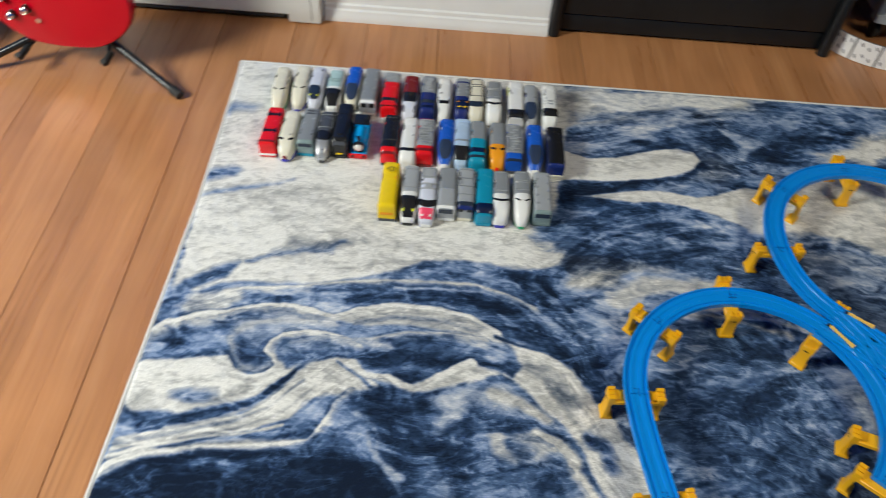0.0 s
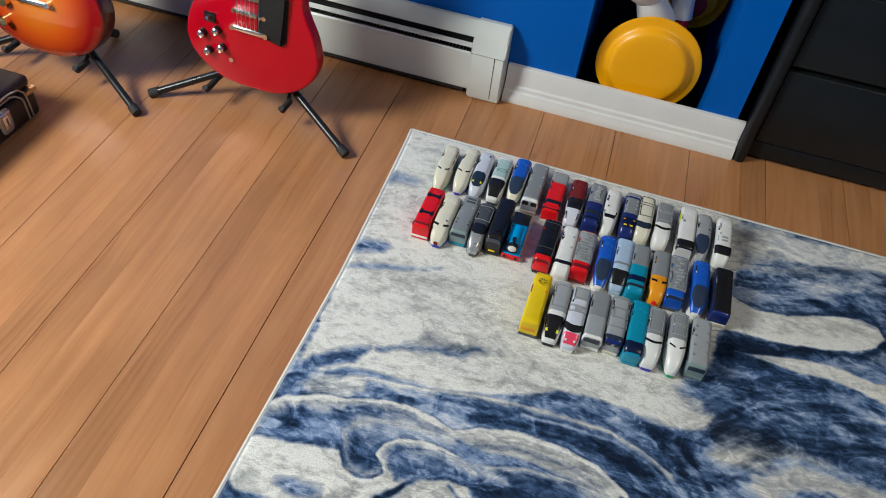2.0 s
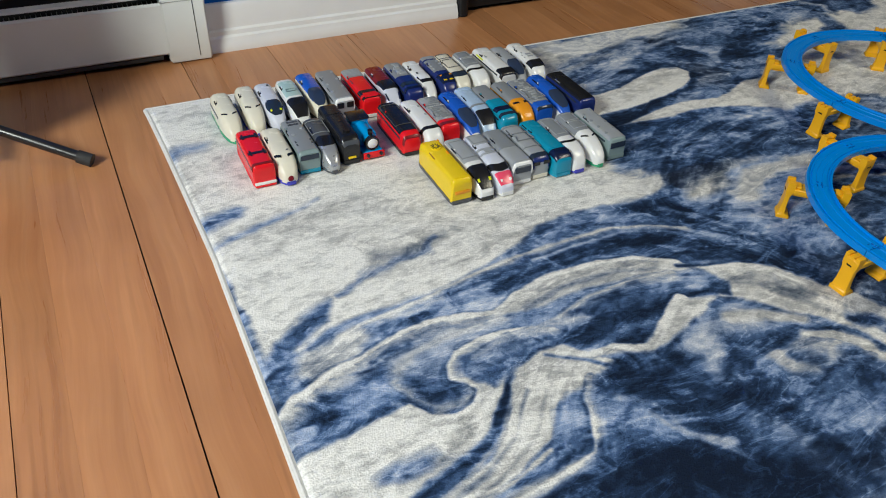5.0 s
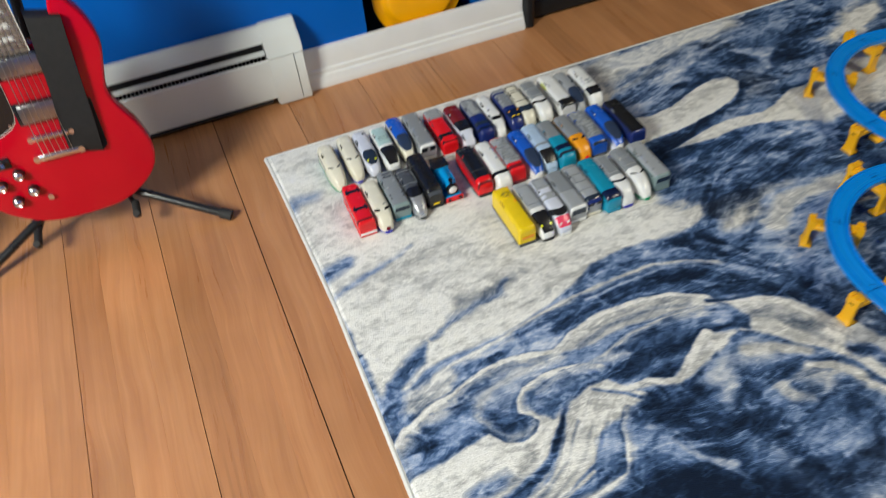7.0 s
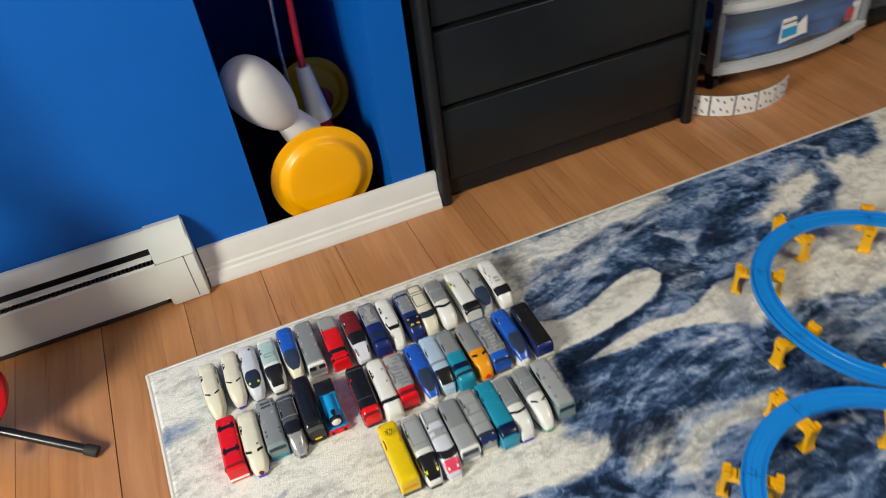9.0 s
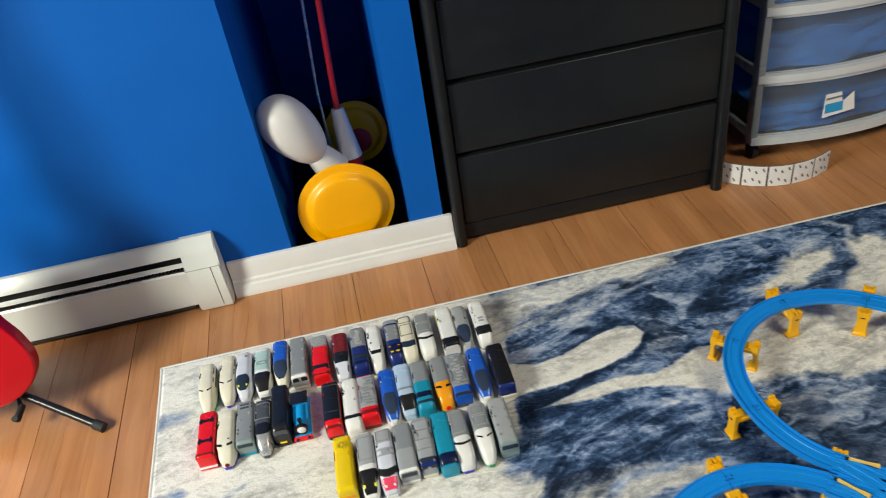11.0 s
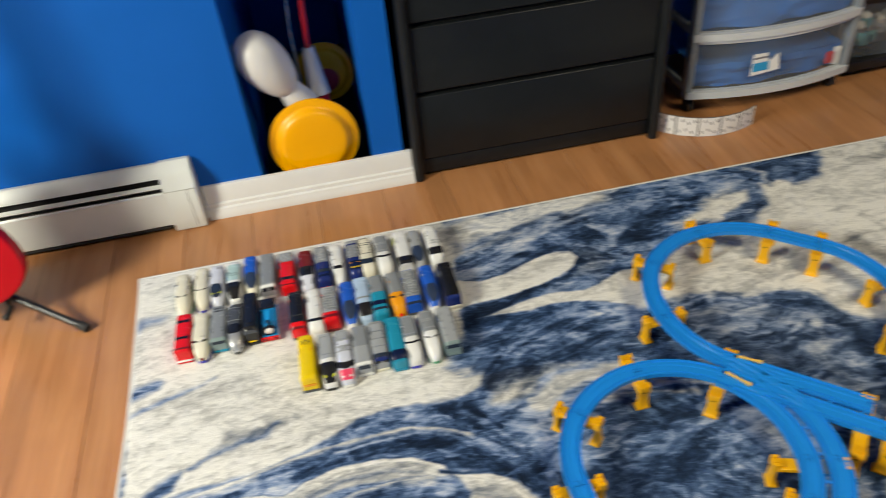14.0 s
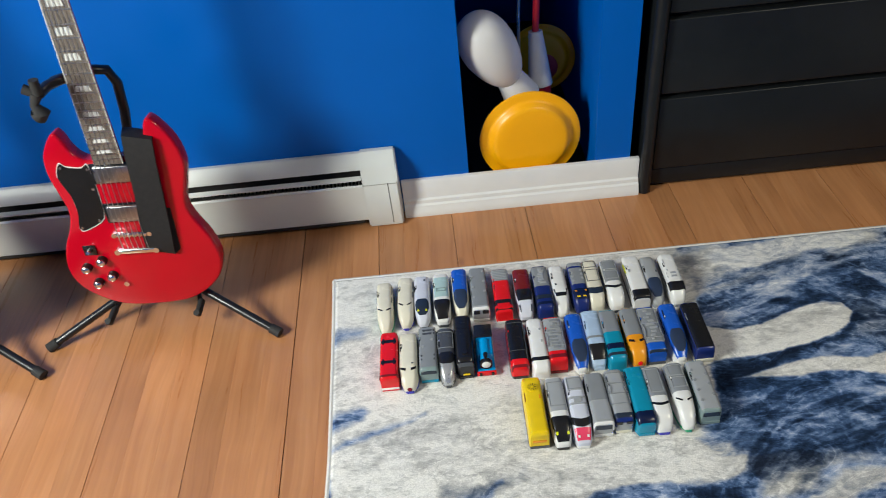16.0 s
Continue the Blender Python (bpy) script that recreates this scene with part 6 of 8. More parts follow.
def tank_engine(x, y):
    """A stubby blue tank engine, with a plain round front."""
    t = thing("toy_engine", pose(x, y, RUG_T + 0.0012), "bright blue toy tank engine with red buffer beam", "toy train", "toy trains in rows")
    part("footplate", slab(-0.018, 0.018, 0.004, 0.112, 0.009, 0.0125, bevel=0.001), T["sky"], t)
    part("buffer_beam", slab(-0.0195, 0.0195, 0.0, 0.0045, 0.003, 0.0145, bevel=0.0012), T["red"], t, "red buffer beam")
    for s in (-0.012, 0.012):
        part("buffer", rod(bmesh.new(), (s, -0.0035, 0.011), (s, 0.0005, 0.011), 0.003), T["black"], t)
    part("boiler", rod(bmesh.new(), (0, 0.016, 0.027), (0, 0.07, 0.027), 0.0125, seg=24), T["sky"], t)
    part("smokebox", rod(bmesh.new(), (0, 0.0085, 0.027), (0, 0.0162, 0.027), 0.0128, seg=24), T["black"], t)
    part("round_front", lathe(bmesh.new(), [(0, 0.0025), (0.006, 0.002), (0.0092, 0.0), (0, -0.001)], 24, pose(0, 0.0082, 0.0275, 90, 0, 0)), T["white"], t, "plain pale disc on the front")
    part("chimney", lathe(bmesh.new(), [(0, 0.0485), (0.0046, 0.0485), (0.0038, 0.038), (0, 0.036)], 16, pose(0, 0.02, 0)), T["black"], t)
    for s in (-1, 1):
        part("side_tank", slab(s * 0.0105 - 0.0055, s * 0.0105 + 0.0055, 0.03, 0.072, 0.0128, 0.0335, bevel=0.0018), T["sky"], t)
    part("cab", slab(-0.0165, 0.0165, 0.0725, 0.1, 0.0128, 0.041, bevel=0.0015), T["sky"], t)
    part("cab_roof", slab(-0.0185, 0.0185, 0.07, 0.104, 0.0412, 0.0445, bevel=0.0015), T["black"], t, "black cab roof")
    for yy in (0.028, 0.052, 0.088):
        part("wheelset", rod(bmesh.new(), (-0.0155, yy, 0.0062), (0.0155, yy, 0.0062), 0.0062, seg=14), T["black"], t)


tank_engine(B_X[5], B_Y[5])
b(6, ROUNDED, "red", "red train toy with a long black roof", [("roof_panel", 0.13, 0.97, 0.62, "black"), ("outline", 0.3, 0.9, 0.42, "dark"), ("front_stripe", 0.01, 0.04, 0.9, "maroon")], "black")
b(7, dict(SNUB, nose=0.2, drop=0.5, pinch=0.7), "white", "white train toy with a wrapped black windscreen", [("brow", 0.14, 0.2, 0.78, "black", 0.05), ("roof_vent", 0.66, 0.84, (-0.4,), "black"), ("roof_vent", 0.5, 0.54, (0.1,), "midgrey"), ("roof_vent", 0.74, 0.78, (0.1,), "midgrey")], "white", length=0.133)
b(8, BOXY, "red", "red electric locomotive toy with silver roof gear", [("roof_panel", 0.2, 0.96, 0.55, "midgrey"), ("roof_gear", 0.24, 0.94, 0.011, "grey"), ("arms", 0.3, 0.62, 0.32, "silver"), ("outline", 0.22, 0.94, 0.48, "silver"), ("windscreen", 0.05, 0.12, 0.55, "maroon")], "maroon", length=0.116)
b(9, BULLET, "white", "blue and white bullet train toy with a tinted cockpit", [("roof_panel", 0.03, 0.985, 0.68, "blue"), ("windscreen", 0.1, 0.46, 0.46, "glass", "oval"), ("roof_vent", 0.72, 0.86, (-0.3,), "black")], "white", length=0.133)
t_ = b(10, WEDGE, "pale", "pale blue express toy with a big dark windscreen", [("roof_panel", 0.45, 0.97, 0.6, "pale"), ("brow", 0.06, 0.28, 0.46, "black", 0.02), ("roof_vent", 0.6, 0.7, (-0.35,), "black"), ("roof_bar", 0.4, 0.44, 0.7, "grey"), ("ribs", 0.9, 0.99, 0.5, "pale", 2)], "pale", length=0.127)
b(11, ROUNDED, "teal", "teal train toy with a grey rear roof", [("roof_panel", 0.54, 0.97, 0.62, "grey"), ("roof_vent", 0.62, 0.72, (-0.3,), "black"), ("front_hood", 0.34, 0.52, 0.62, "teal"), ("windscreen", 0.2, 0.3, 0.58, "ink", 0.1), ("front_stripe", 0.08, 0.12, 0.66, "smoke")], "teal", length=0.133)
t_ = b(12, SNUB, "orange", "orange nosed train toy with a grey roof", [("roof_panel", 0.42, 0.98, 0.62, "grey"), ("chevron", 0.26, 0.3, 0.4, "black", 0.1), ("roof_vent", 0.7, 0.84, (-0.3,), "dark")], "grey", length=0.129)
part("nose_cap", lathe(bmesh.new(), [(0, 0.003), (0.0035, 0.0025), (0.005, 0), (0, -0.001)], 16, pose(0, 0.0, 0.017, 60, 0, 0)), T["red"], t_, "red round nose cap")
b(13, BOXY, "blue", "blue electric locomotive toy with grey roof gear", [("roof_panel", 0.18, 0.96, 0.55, "grey"), ("roof_gear", 0.22, 0.94, 0.011, "midgrey"), ("arms", 0.28, 0.6, 0.32, "silver"), ("outline", 0.2, 0.94, 0.48, "midgrey"), ("windscreen", 0.0, 0.03, 0.55, "smoke")], "dark", length=0.12)
b(14, BULLET, "white", "blue roofed white bullet train toy with a dark cockpit", [("roof_panel", 0.03, 0.985, 0.68, "blue"), ("windscreen", 0.1, 0.46, 0.46, "glass", "oval"), ("roof_vent", 0.72, 0.86, (-0.3,), "black")], "white", length=0.133)
t_ = b(15, BOXY, "navy", "dark navy passenger coach toy with a cream lower front", [("roof_panel", 0.04, 0.97, 0.55, "black"), ("roof_vent", 0.62, 0.76, (-0.3,), "grey")], "cream", length=0.128)
part("front_sill", slab(-0.018, 0.018, -0.002, 0.002, 0.006, 0.0125, bevel=0.001), T["cream"], t_, "cream strip under the front")

C_X = (0.4175, 0.461, 0.4985, 0.538, 0.577, 0.6165, 0.6495, 0.6945, 0.7365)
C_Y = (-0.516, -0.524, -0.525, -0.503, -0.499, -0.510, -0.512, -0.511, -0.497)


def c(i, *args, **k):
    return train(C_X[i], C_Y[i], *args, **k)


t_ = c(0, BOXY, "yellow", "yellow diesel railcar toy with a roof fan", [("fan", 0.8, 0.8, 0.0095, "yellow"), ("roof_vent", 0.93, 0.97, (-0.2, 0.2), "orange"), ("roof_vent", 0.56, 0.72, (-0.36,), "maroon"), ("roof_vent", 0.6, 0.66, (0.12,), "orange"), ("front_step", 0.04, 0.1, 0.8, "yellow")], "dark", length=0.13, height=0.042, lever=False)
part("front_grille", slab(-0.013, 0.013, -0.0016, 0.001, 0.02, 0.026, bevel=0.0006), T["orange"], t_)
c(1, WEDGE, "white", "white train toy with a grey roof and black face", [("roof_panel", 0.42, 0.97, 0.46, "midgrey"), ("outline", 0.5, 0.9, 0.28, "grey"), ("windscreen", 0.18, 0.33, 0.62, "black", 0.1), ("nose_panel", 0.03, 0.185, 0.44, "black", 0.4), ("headlight", 0.1, 0.135, 0.17, "lime"), SLOT], "black", length=0.137)
c(2, WEDGE, "lilac", "pale lilac train toy with a pink nose and black windscreen", [("brow", 0.17, 0.27, 0.64, "black", 0.1), ("nose_panel", 0.03, 0.165, 0.5, "pink", 0.1), ("headlight", 0.06, 0.085, 0.14, "white"), ("roof_bar", 0.5, 0.53, 0.5, "midgrey"), ("roof_bar", 0.6, 0.63, 0.5, "midgrey"), ("roof_vent", 0.53, 0.6, (0.0,), "midgrey"), ("roof_panel", 0.74, 0.96, 0.3, "midgrey"), ("outline", 0.76, 0.94, 0.2, "grey")], "white", length=0.137)
t_ = c(3, BOXY, "midgrey", "grey commuter train toy with a white framed windscreen", [("roof_panel", 0.45, 0.97, 0.6, "grey"), ("roof_panel", 0.05, 0.42, 0.6, "midgrey"), ("front_mask", 0.0, 0.03, 0.97, "white"), ("roof_vent", 0.62, 0.74, (-0.3,), "black")], "white", length=0.117)
face_windows(t_, -0.0016, 0.029, "smoke", xs=(0.0,), w=0.0145, h=0.011)
t_ = c(4, ROUNDED, "midgrey", "grey train toy with a navy and cream front", [("front_mask", 0.0, 0.05, 0.9, "navy"), ("windscreen", 0.05, 0.12, 0.66, "smoke"), ("arms", 0.5, 0.7, 0.3, "grey"), ("roof_vent", 0.5, 0.62, (0.4,), "dark"), ("roof_vent", 0.75, 0.86, (0.4, -0.3), "dark"), ("outline", 0.3, 0.92, 0.5, "grey")], "cream", length=0.117)
face_windows(t_, -0.0012, 0.031, "black", w=0.006, h=0.007)
c(5, ROUNDED, "teal", "teal train toy with a dark windscreen", [("roof_panel", 0.22, 0.99, 0.5, "teal"), ("windscreen", 0.02, 0.19, 0.66, "ink", 0.05), ("roof_vent", 0.8, 0.92, (-0.4,), "black")], "teal", length=0.13)
c(6, SNUB, "white", "white bullet train toy with a grey roof and blue skirt", [("roof_panel", 0.46, 0.98, 0.62, "grey"), ("outline", 0.52, 0.94, 0.22, "midgrey"), ("roof_vent", 0.6, 0.72, (-0.42,), "black"), ("brow", 0.28, 0.32, 0.6, "black", 0.12)], "violet", length=0.128)
c(7, BULLET, "white", "white bullet train toy with a grey roof and green skirt", [("roof_panel", 0.48, 0.98, 0.62, "grey"), ("outline", 0.55, 0.72, 0.3, "midgrey"), ("outline", 0.76, 0.94, 0.3, "midgrey"), ("chevron", 0.31, 0.335, 0.4, "black", 0.14)], "green", length=0.132)
t_ = c(8, BOXY, "slate", "grey commuter train toy with a dark framed front", [("roof_panel", 0.04, 0.97, 0.58, "midgrey"), ("dots", 0.15, 0.95, 0.1, "grey", 8), ("roof_vent", 0.6, 0.74, (-0.4,), "dark")], "slate", length=0.118)
face_windows(t_, -0.0014, 0.03, "smoke", xs=(0.0,), w=0.0155, h=0.011)


# ---- rug ----
def rug_tone(X, Y):
    """The woven pattern: pale foam, blue and navy water, laid down shape by shape. Plan coordinates in centimetres."""
    def fbm(x, y, seed, octaves=5):
        rs = np.random.RandomState(seed)
        total, amp, norm = np.zeros_like(x), 1.0, 0.0
        for _ in range(octaves):
            g = rs.rand(256, 256)
            xi, yi = np.floor(x).astype(int), np.floor(y).astype(int)
            fx, fy = x - xi, y - yi
            fx, fy = fx * fx * (3 - 2 * fx), fy * fy * (3 - 2 * fy)
            a, b = g[xi % 256, yi % 256], g[(xi + 1) % 256, yi % 256]
            c, d = g[xi % 256, (yi + 1) % 256], g[(xi + 1) % 256, (yi + 1) % 256]
            total += amp * ((a * (1 - fx) + b * fx) * (1 - fy) + (c * (1 - fx) + d * fx) * fy)
            norm += amp
            amp *= 0.55
            x, y = x * 2.03 + 17.1, y * 2.03 + 5.7
        return total / norm * 2 - 1

    wx, wy = fbm(X / 9, Y / 7, 3, 5), fbm(X / 9, Y / 7, 4, 5)
    qx, qy = fbm(X / 26, Y / 15, 14, 4), fbm(X / 26, Y / 15, 15, 4)
    px, py = fbm(X / 15 + 2.6 * qx, Y / 7 + 2.6 * qy, 16, 4), fbm(X / 15 + 2.6 * qx, Y / 7 + 2.6 * qy, 17, 4)
    marble = fbm(X / 11 + 2.2 * px, Y / 4.5 + 2.2 * py, 18, 6)
    streak = fbm(X / 16 + 0.3 * wy, Y / 3.2 + 1.1 * wx, 5, 6)
    blotch = fbm(X / 7 + 0.5 * wx, Y / 4.5 + 0.5 * wy, 6, 6)
    fleck = fbm(X / 1.6, Y / 1.1, 9, 4)
    fine = fbm(X / 3.5 + 1.4 * px, Y / 1.3 + 1.4 * py, 12, 5)
    vein = 1 - np.abs(fbm(X / 15 + 1.9 * qx, Y / 5 + 2.3 * px, 7, 5)) * 8
    vein = np.clip(vein, 0, 1) * np.clip(0.4 + 1.8 * marble, 0, 1)
    grain = 0.4 * marble + 0.16 * streak + 0.14 * fine + 0.06 * fleck
    tone = 0.36 + 1.15 * grain
    warm = np.clip(0.22 + 1.2 * qx, 0, 0.7)

    def inside(pts, x, y):
        hit = np.zeros(x.shape, bool)
        dist = np.full(x.shape, 1e9)
        for (x0, y0), (x1, y1) in zip(pts, pts[1:] + pts[:1]):
            cross = ((y0 > y) != (y1 > y)) & (x < (x1 - x0) * (y - y0) / ((y1 - y0) or 1e-9) + x0)
            hit ^= cross
            dx, dy = x1 - x0, y1 - y0
            t = np.clip(((x - x0) * dx + (y - y0) * dy) / (dx * dx + dy * dy + 1e-9), 0, 1)
            dist = np.minimum(dist, np.hypot(x - x0 - t * dx, y - y0 - t * dy))
        return np.where(hit, dist, -dist)

    def lay(mask, value, grey):
        nonlocal tone, warm
        rough = np.interp(value, [0.0, 0.15, 0.4, 0.6, 0.95], [0.4, 0.65, 1.0, 0.9, 0.5])
        tone = tone * (1 - mask) + (value + rough * grain) * mask
        warm = warm * (1 - mask) + grey * mask

    def combed(pts, reach, amp, seed, side=0, fine=1.0):
        """Streaks that run along a bend, as the yarn was swept."""
        nonlocal tone
        x, y = X + 1.2 * wx, Y + 1.2 * wy
        best, along, run = np.full(X.shape, 1e9), np.zeros_like(X), 0.0
        for (x0, y0), (x1, y1) in zip(pts, pts[1:]):
            dx, dy = x1 - x0, y1 - y0
            size = math.hypot(dx, dy)
            t = np.clip(((x - x0) * dx + (y - y0) * dy) / (size * size), 0, 1)
            d = np.hypot(x - x0 - t * dx, y - y0 - t * dy)
            signed = d * np.sign(dx * (y - y0) - dy * (x - x0))
            near = d < np.abs(best)
            best, along = np.where(near, signed, best), np.where(near, run + t * size, along)
            run += size
        s = fbm(along / 17 + 40, best / (1.5 * fine) + 40 + 0.9 * wx, seed, 4) * 1.5 + 0.5 * fbm(along / 9 + 70, best / (0.55 * fine) + 70, seed + 1, 3)
        fade = np.clip(1.4 - np.abs(best) / reach, 0, 1)
        if side:
            fade = fade * np.clip(0.5 + side * best / 2, 0, 1)
        tone = tone + amp * fade * s

    def fill(pts, value, soft, warp, warm=None, rim=0):
        x, y = X + 2.1 * warp * wx, Y + 1.7 * warp * wy
        d = inside(pts, x, y) + 0.9 * warp * streak + 0.22 * fleck
        if rim:
            thin = np.clip(1 - np.abs(d + 0.2) / 0.24, 0, 1) * np.clip(0.4 + 2.2 * px, 0, 1)
            lay(rim * thin, 0.2, 0.3)
        lay(np.clip(d / (2 * soft) + 0.5, 0, 1), value, warm if warm is not None else (1.0 if value > 0.6 else 0.1))

    def stroke(pts, w0, w1, value, soft, warp, side=0, warm=None):
        """A swept line; with a side it is crisp there and fades away on the other."""
        x, y = X + 1.5 * warp * wx, Y + 1.3 * warp * wy
        near, signed, width = np.full(X.shape, 1e9), np.zeros_like(X), np.full(X.shape, w0)
        n = len(pts) - 1
        for i, ((x0, y0), (x1, y1)) in enumerate(zip(pts, pts[1:])):
            dx, dy = x1 - x0, y1 - y0
            t = np.clip(((x - x0) * dx + (y - y0) * dy) / (dx * dx + dy * dy + 1e-9), 0, 1)
            d = np.hypot(x - x0 - t * dx, y - y0 - t * dy)
            closer = d < near
            near = np.where(closer, d, near)
            signed = np.where(closer, np.sign(dx * (y - y0) - dy * (x - x0)), signed)
            width = np.where(closer, w0 + (w1 - w0) * (i + t) / n, width)
        width = width * np.clip(1 + 1.1 * px, 0.35, 1.7)
        d = width - near + 0.4 * warp * soft * streak + 0.12 * fleck
        mask = np.clip(d / (2 * soft) + 0.5, 0, 1)
        if side:
            fading = np.clip(1 - near / (width * 2.6 + 0.6), 0, 1) * np.clip(0.75 + 1.3 * fine, 0, 1)
            mask = np.where(signed * side > 0, mask, np.maximum(mask * 0.6, fading))
            rim = np.clip(1 - np.abs(d + 0.2) / 0.24, 0, 1) * np.clip(0.5 + 2 * qy + px, 0, 1) * (signed * side > 0)
            lay(0.55 * rim, 0.18, 0.3)
        lay(mask, value, warm if warm is not None else (1.0 if value > 0.6 else 0.1))

    fill([(-2.3, 2.2), (81.3, -0.4), (82.0, -11.5), (78.3, -33.7), (77.0, -48.9), (84.0, -49.3), (76.7, -54.3), (78.7, -56.0), (77.0, -59.6), (73.6, -61.1), (66.9, -61.5), (62.4, -60.2), (50.1, -61.4), (48.6, -63.0), (42.7, -65.0), (34.3, -67.9), (26.1, -70.2), (16.7, -71.6), (4.6, -79.0)], 0.9, 0.45, 0.5, rim=0.5)  # pale field
    stroke([(-0.7, -21.3), (3.2, -18.3), (7.2, -18.3)], 1.8, 1.2, 0.45, 1.5, 1.0)
    stroke([(2.2, -42.3), (4.8, -40.8), (8.2, -39.5)], 1.6, 1.2, 0.3, 1, 1.0)
    stroke([(2.9, -47.4), (10.5, -44.5), (20.7, -41.3)], 0.5, 0.3, 0.6, 0.6, 1.0)
    stroke([(24.0, -59.2), (30.9, -59.7), (37.3, -57.1)], 1.6, 0.6, 0.62, 1, 0.6, warm=0.9)
    stroke([(16.3, -65.0), (20.4, -63.4), (24.5, -61.7), (29.9, -60.7), (34.6, -58.2)], 0.3, 0.12, 0.35, 0.5, 1.3)
    stroke([(21.4, -62.7), (26.7, -61.3), (32.1, -60.2)], 1.0, 0.5, 0.5, 0.9, 1.3, warm=0.4)
    fill([(2.5, -74.0), (5.6, -69.9), (10.2, -67.0), (14.8, -65.4), (13.4, -68.9), (8.4, -72.1), (7.0, -74.9), (2.1, -79.3)], 0.26, 0.7, 0.7)  # bands
    fill([(2.4, -83.0), (3.9, -75.2), (13.2, -70.3), (30.1, -68.7), (44.9, -65.3), (49.6, -61.9), (62.4, -60.5), (67.4, -62.0), (78.2, -59.8), (83.9, -71.8), (82.6, -87.7), (77.0, -82.4), (71.0, -79.5), (65.8, -77.3), (59.5, -74.0), (45.6, -72.7), (31.3, -75.9), (18.7, -75.8)], 0.37, 0.5, 0.5)
    fill([(5.3, -76.4), (8.7, -73.4), (16.2, -71.7), (18.3, -73.9), (14.7, -76.2), (7.9, -78.2)], 0.7, 0.8, 0.7, warm=0.8)
    fill([(26.4, -71.8), (34.4, -68.7), (44.0, -67.4), (44.4, -70.8), (39.4, -73.9), (33.5, -76.4), (29.1, -75.2)], 0.64, 0.8, 0.5, warm=0.1)
    fill([(15.1, -78.1), (19.1, -72.5), (24.2, -71.7), (31.0, -74.0), (27.0, -75.0), (21.7, -74.9)], 0.36, 0.5, 0.5)
    stroke([(13.7, -72.4), (17.8, -71.5), (26.1, -70.3), (34.4, -68.3), (42.9, -67.1), (51.6, -66.7), (60.3, -66.5), (66.9, -68.3), (72.2, -70.9)], 0.45, 0.3, 0.78, 0.3, 0.4, side=1)
    stroke([(30.4, -70.3), (41.0, -69.3), (51.7, -68.6), (61.5, -68.8), (69.0, -71.8), (75.1, -77.7)], 0.8, 1.4, 0.27, 0.6, 0.5)
    stroke([(37.0, -71.9), (45.4, -70.5), (55.0, -69.6), (62.6, -71.1), (70.0, -76.2)], 1.2, 1.6, 0.2, 0.7, 0.6)
    stroke([(45.2, -68.6), (53.9, -68.1), (62.5, -68.1), (70.1, -71.1), (76.2, -76.3)], 0.25, 0.2, 0.6, 0.25, 0.4, warm=0.3)
    stroke([(65.8, -62.5), (72.4, -64.7), (78.6, -72.2), (82.1, -81.9)], 1.8, 2.6, 0.12, 1.2, 0.9)
    stroke([(62.6, -70.4), (69.0, -73.1), (75.0, -80.1), (80.6, -87.9)], 1.6, 2.6, 0.12, 1.0, 0.7)
    stroke([(71.3, -64.8), (76.6, -69.8), (81.4, -77.1)], 0.6, 0.4, 0.45, 0.6, 0.8, warm=0.2)
    combed([(14.0, -73.6), (30.8, -72.7), (45.3, -69.5), (59.3, -68.7), (70.0, -73.0), (78.0, -82.3), (84.1, -93.0)], 8, 0.15, 21, 0, 1.0)
    fill([(3.5, -88.8), (3.0, -82.3), (11.1, -78.7), (18.9, -76.4), (27.0, -75.4), (35.6, -76.4), (47.9, -74.0), (61.6, -75.7), (69.9, -83.0), (77.4, -93.6), (84.6, -107.1), (2.2, -113.3)], 0.42, 0.6, 0.5, warm=0.08)  # inside the wave
    fill([(5.7, -84.6), (11.1, -82.2), (16.7, -80.2), (18.3, -82.7), (16.9, -85.5), (10.3, -86.6)], 0.6, 1.2, 0.8, warm=0.05)
    stroke([(6.1, -82.6), (7.6, -84.2), (8.9, -81.8)], 1.2, 0.6, 0.26, 0.9, 1.0)
    stroke([(14.0, -79.7), (18.2, -77.8), (27.1, -75.9), (34.6, -77.0)], 0.9, 0.6, 0.2, 0.4, 0.4)
    fill([(34.6, -77.0), (39.5, -74.5), (45.7, -73.0), (54.2, -73.3), (59.5, -74.4), (64.8, -77.3), (66.8, -79.2), (61.7, -78.9), (55.4, -77.6), (48.1, -77.0), (40.9, -77.9)], 0.72, 0.35, 0.35, warm=0.9, rim=0.6)  # crest
    stroke([(38.8, -77.4), (45.9, -75.5), (54.3, -75.2), (61.7, -77.4)], 0.5, 0.4, 0.46, 0.3, 0.3, warm=0.7)
    stroke([(39.7, -76.1), (46.8, -74.2), (55.3, -74.1)], 0.25, 0.3, 0.55, 0.2, 0.3, warm=0.9)
    stroke([(3.1, -82.2), (5.5, -80.3), (10.1, -78.6), (14.9, -77.3), (18.7, -75.8), (22.7, -74.9), (26.9, -74.8), (30.8, -75.9), (34.8, -76.8), (39.5, -74.4), (45.6, -72.9), (54.1, -73.2), (59.5, -74.3), (65.0, -77.3)], 0.7, 0.8, 0.93, 0.22, 0.3, side=1)
    stroke([(17.9, -80.9), (20.5, -78.8), (25.3, -77.5), (31.5, -77.3)], 1.0, 0.5, 0.66, 0.8, 0.6, warm=0.7)
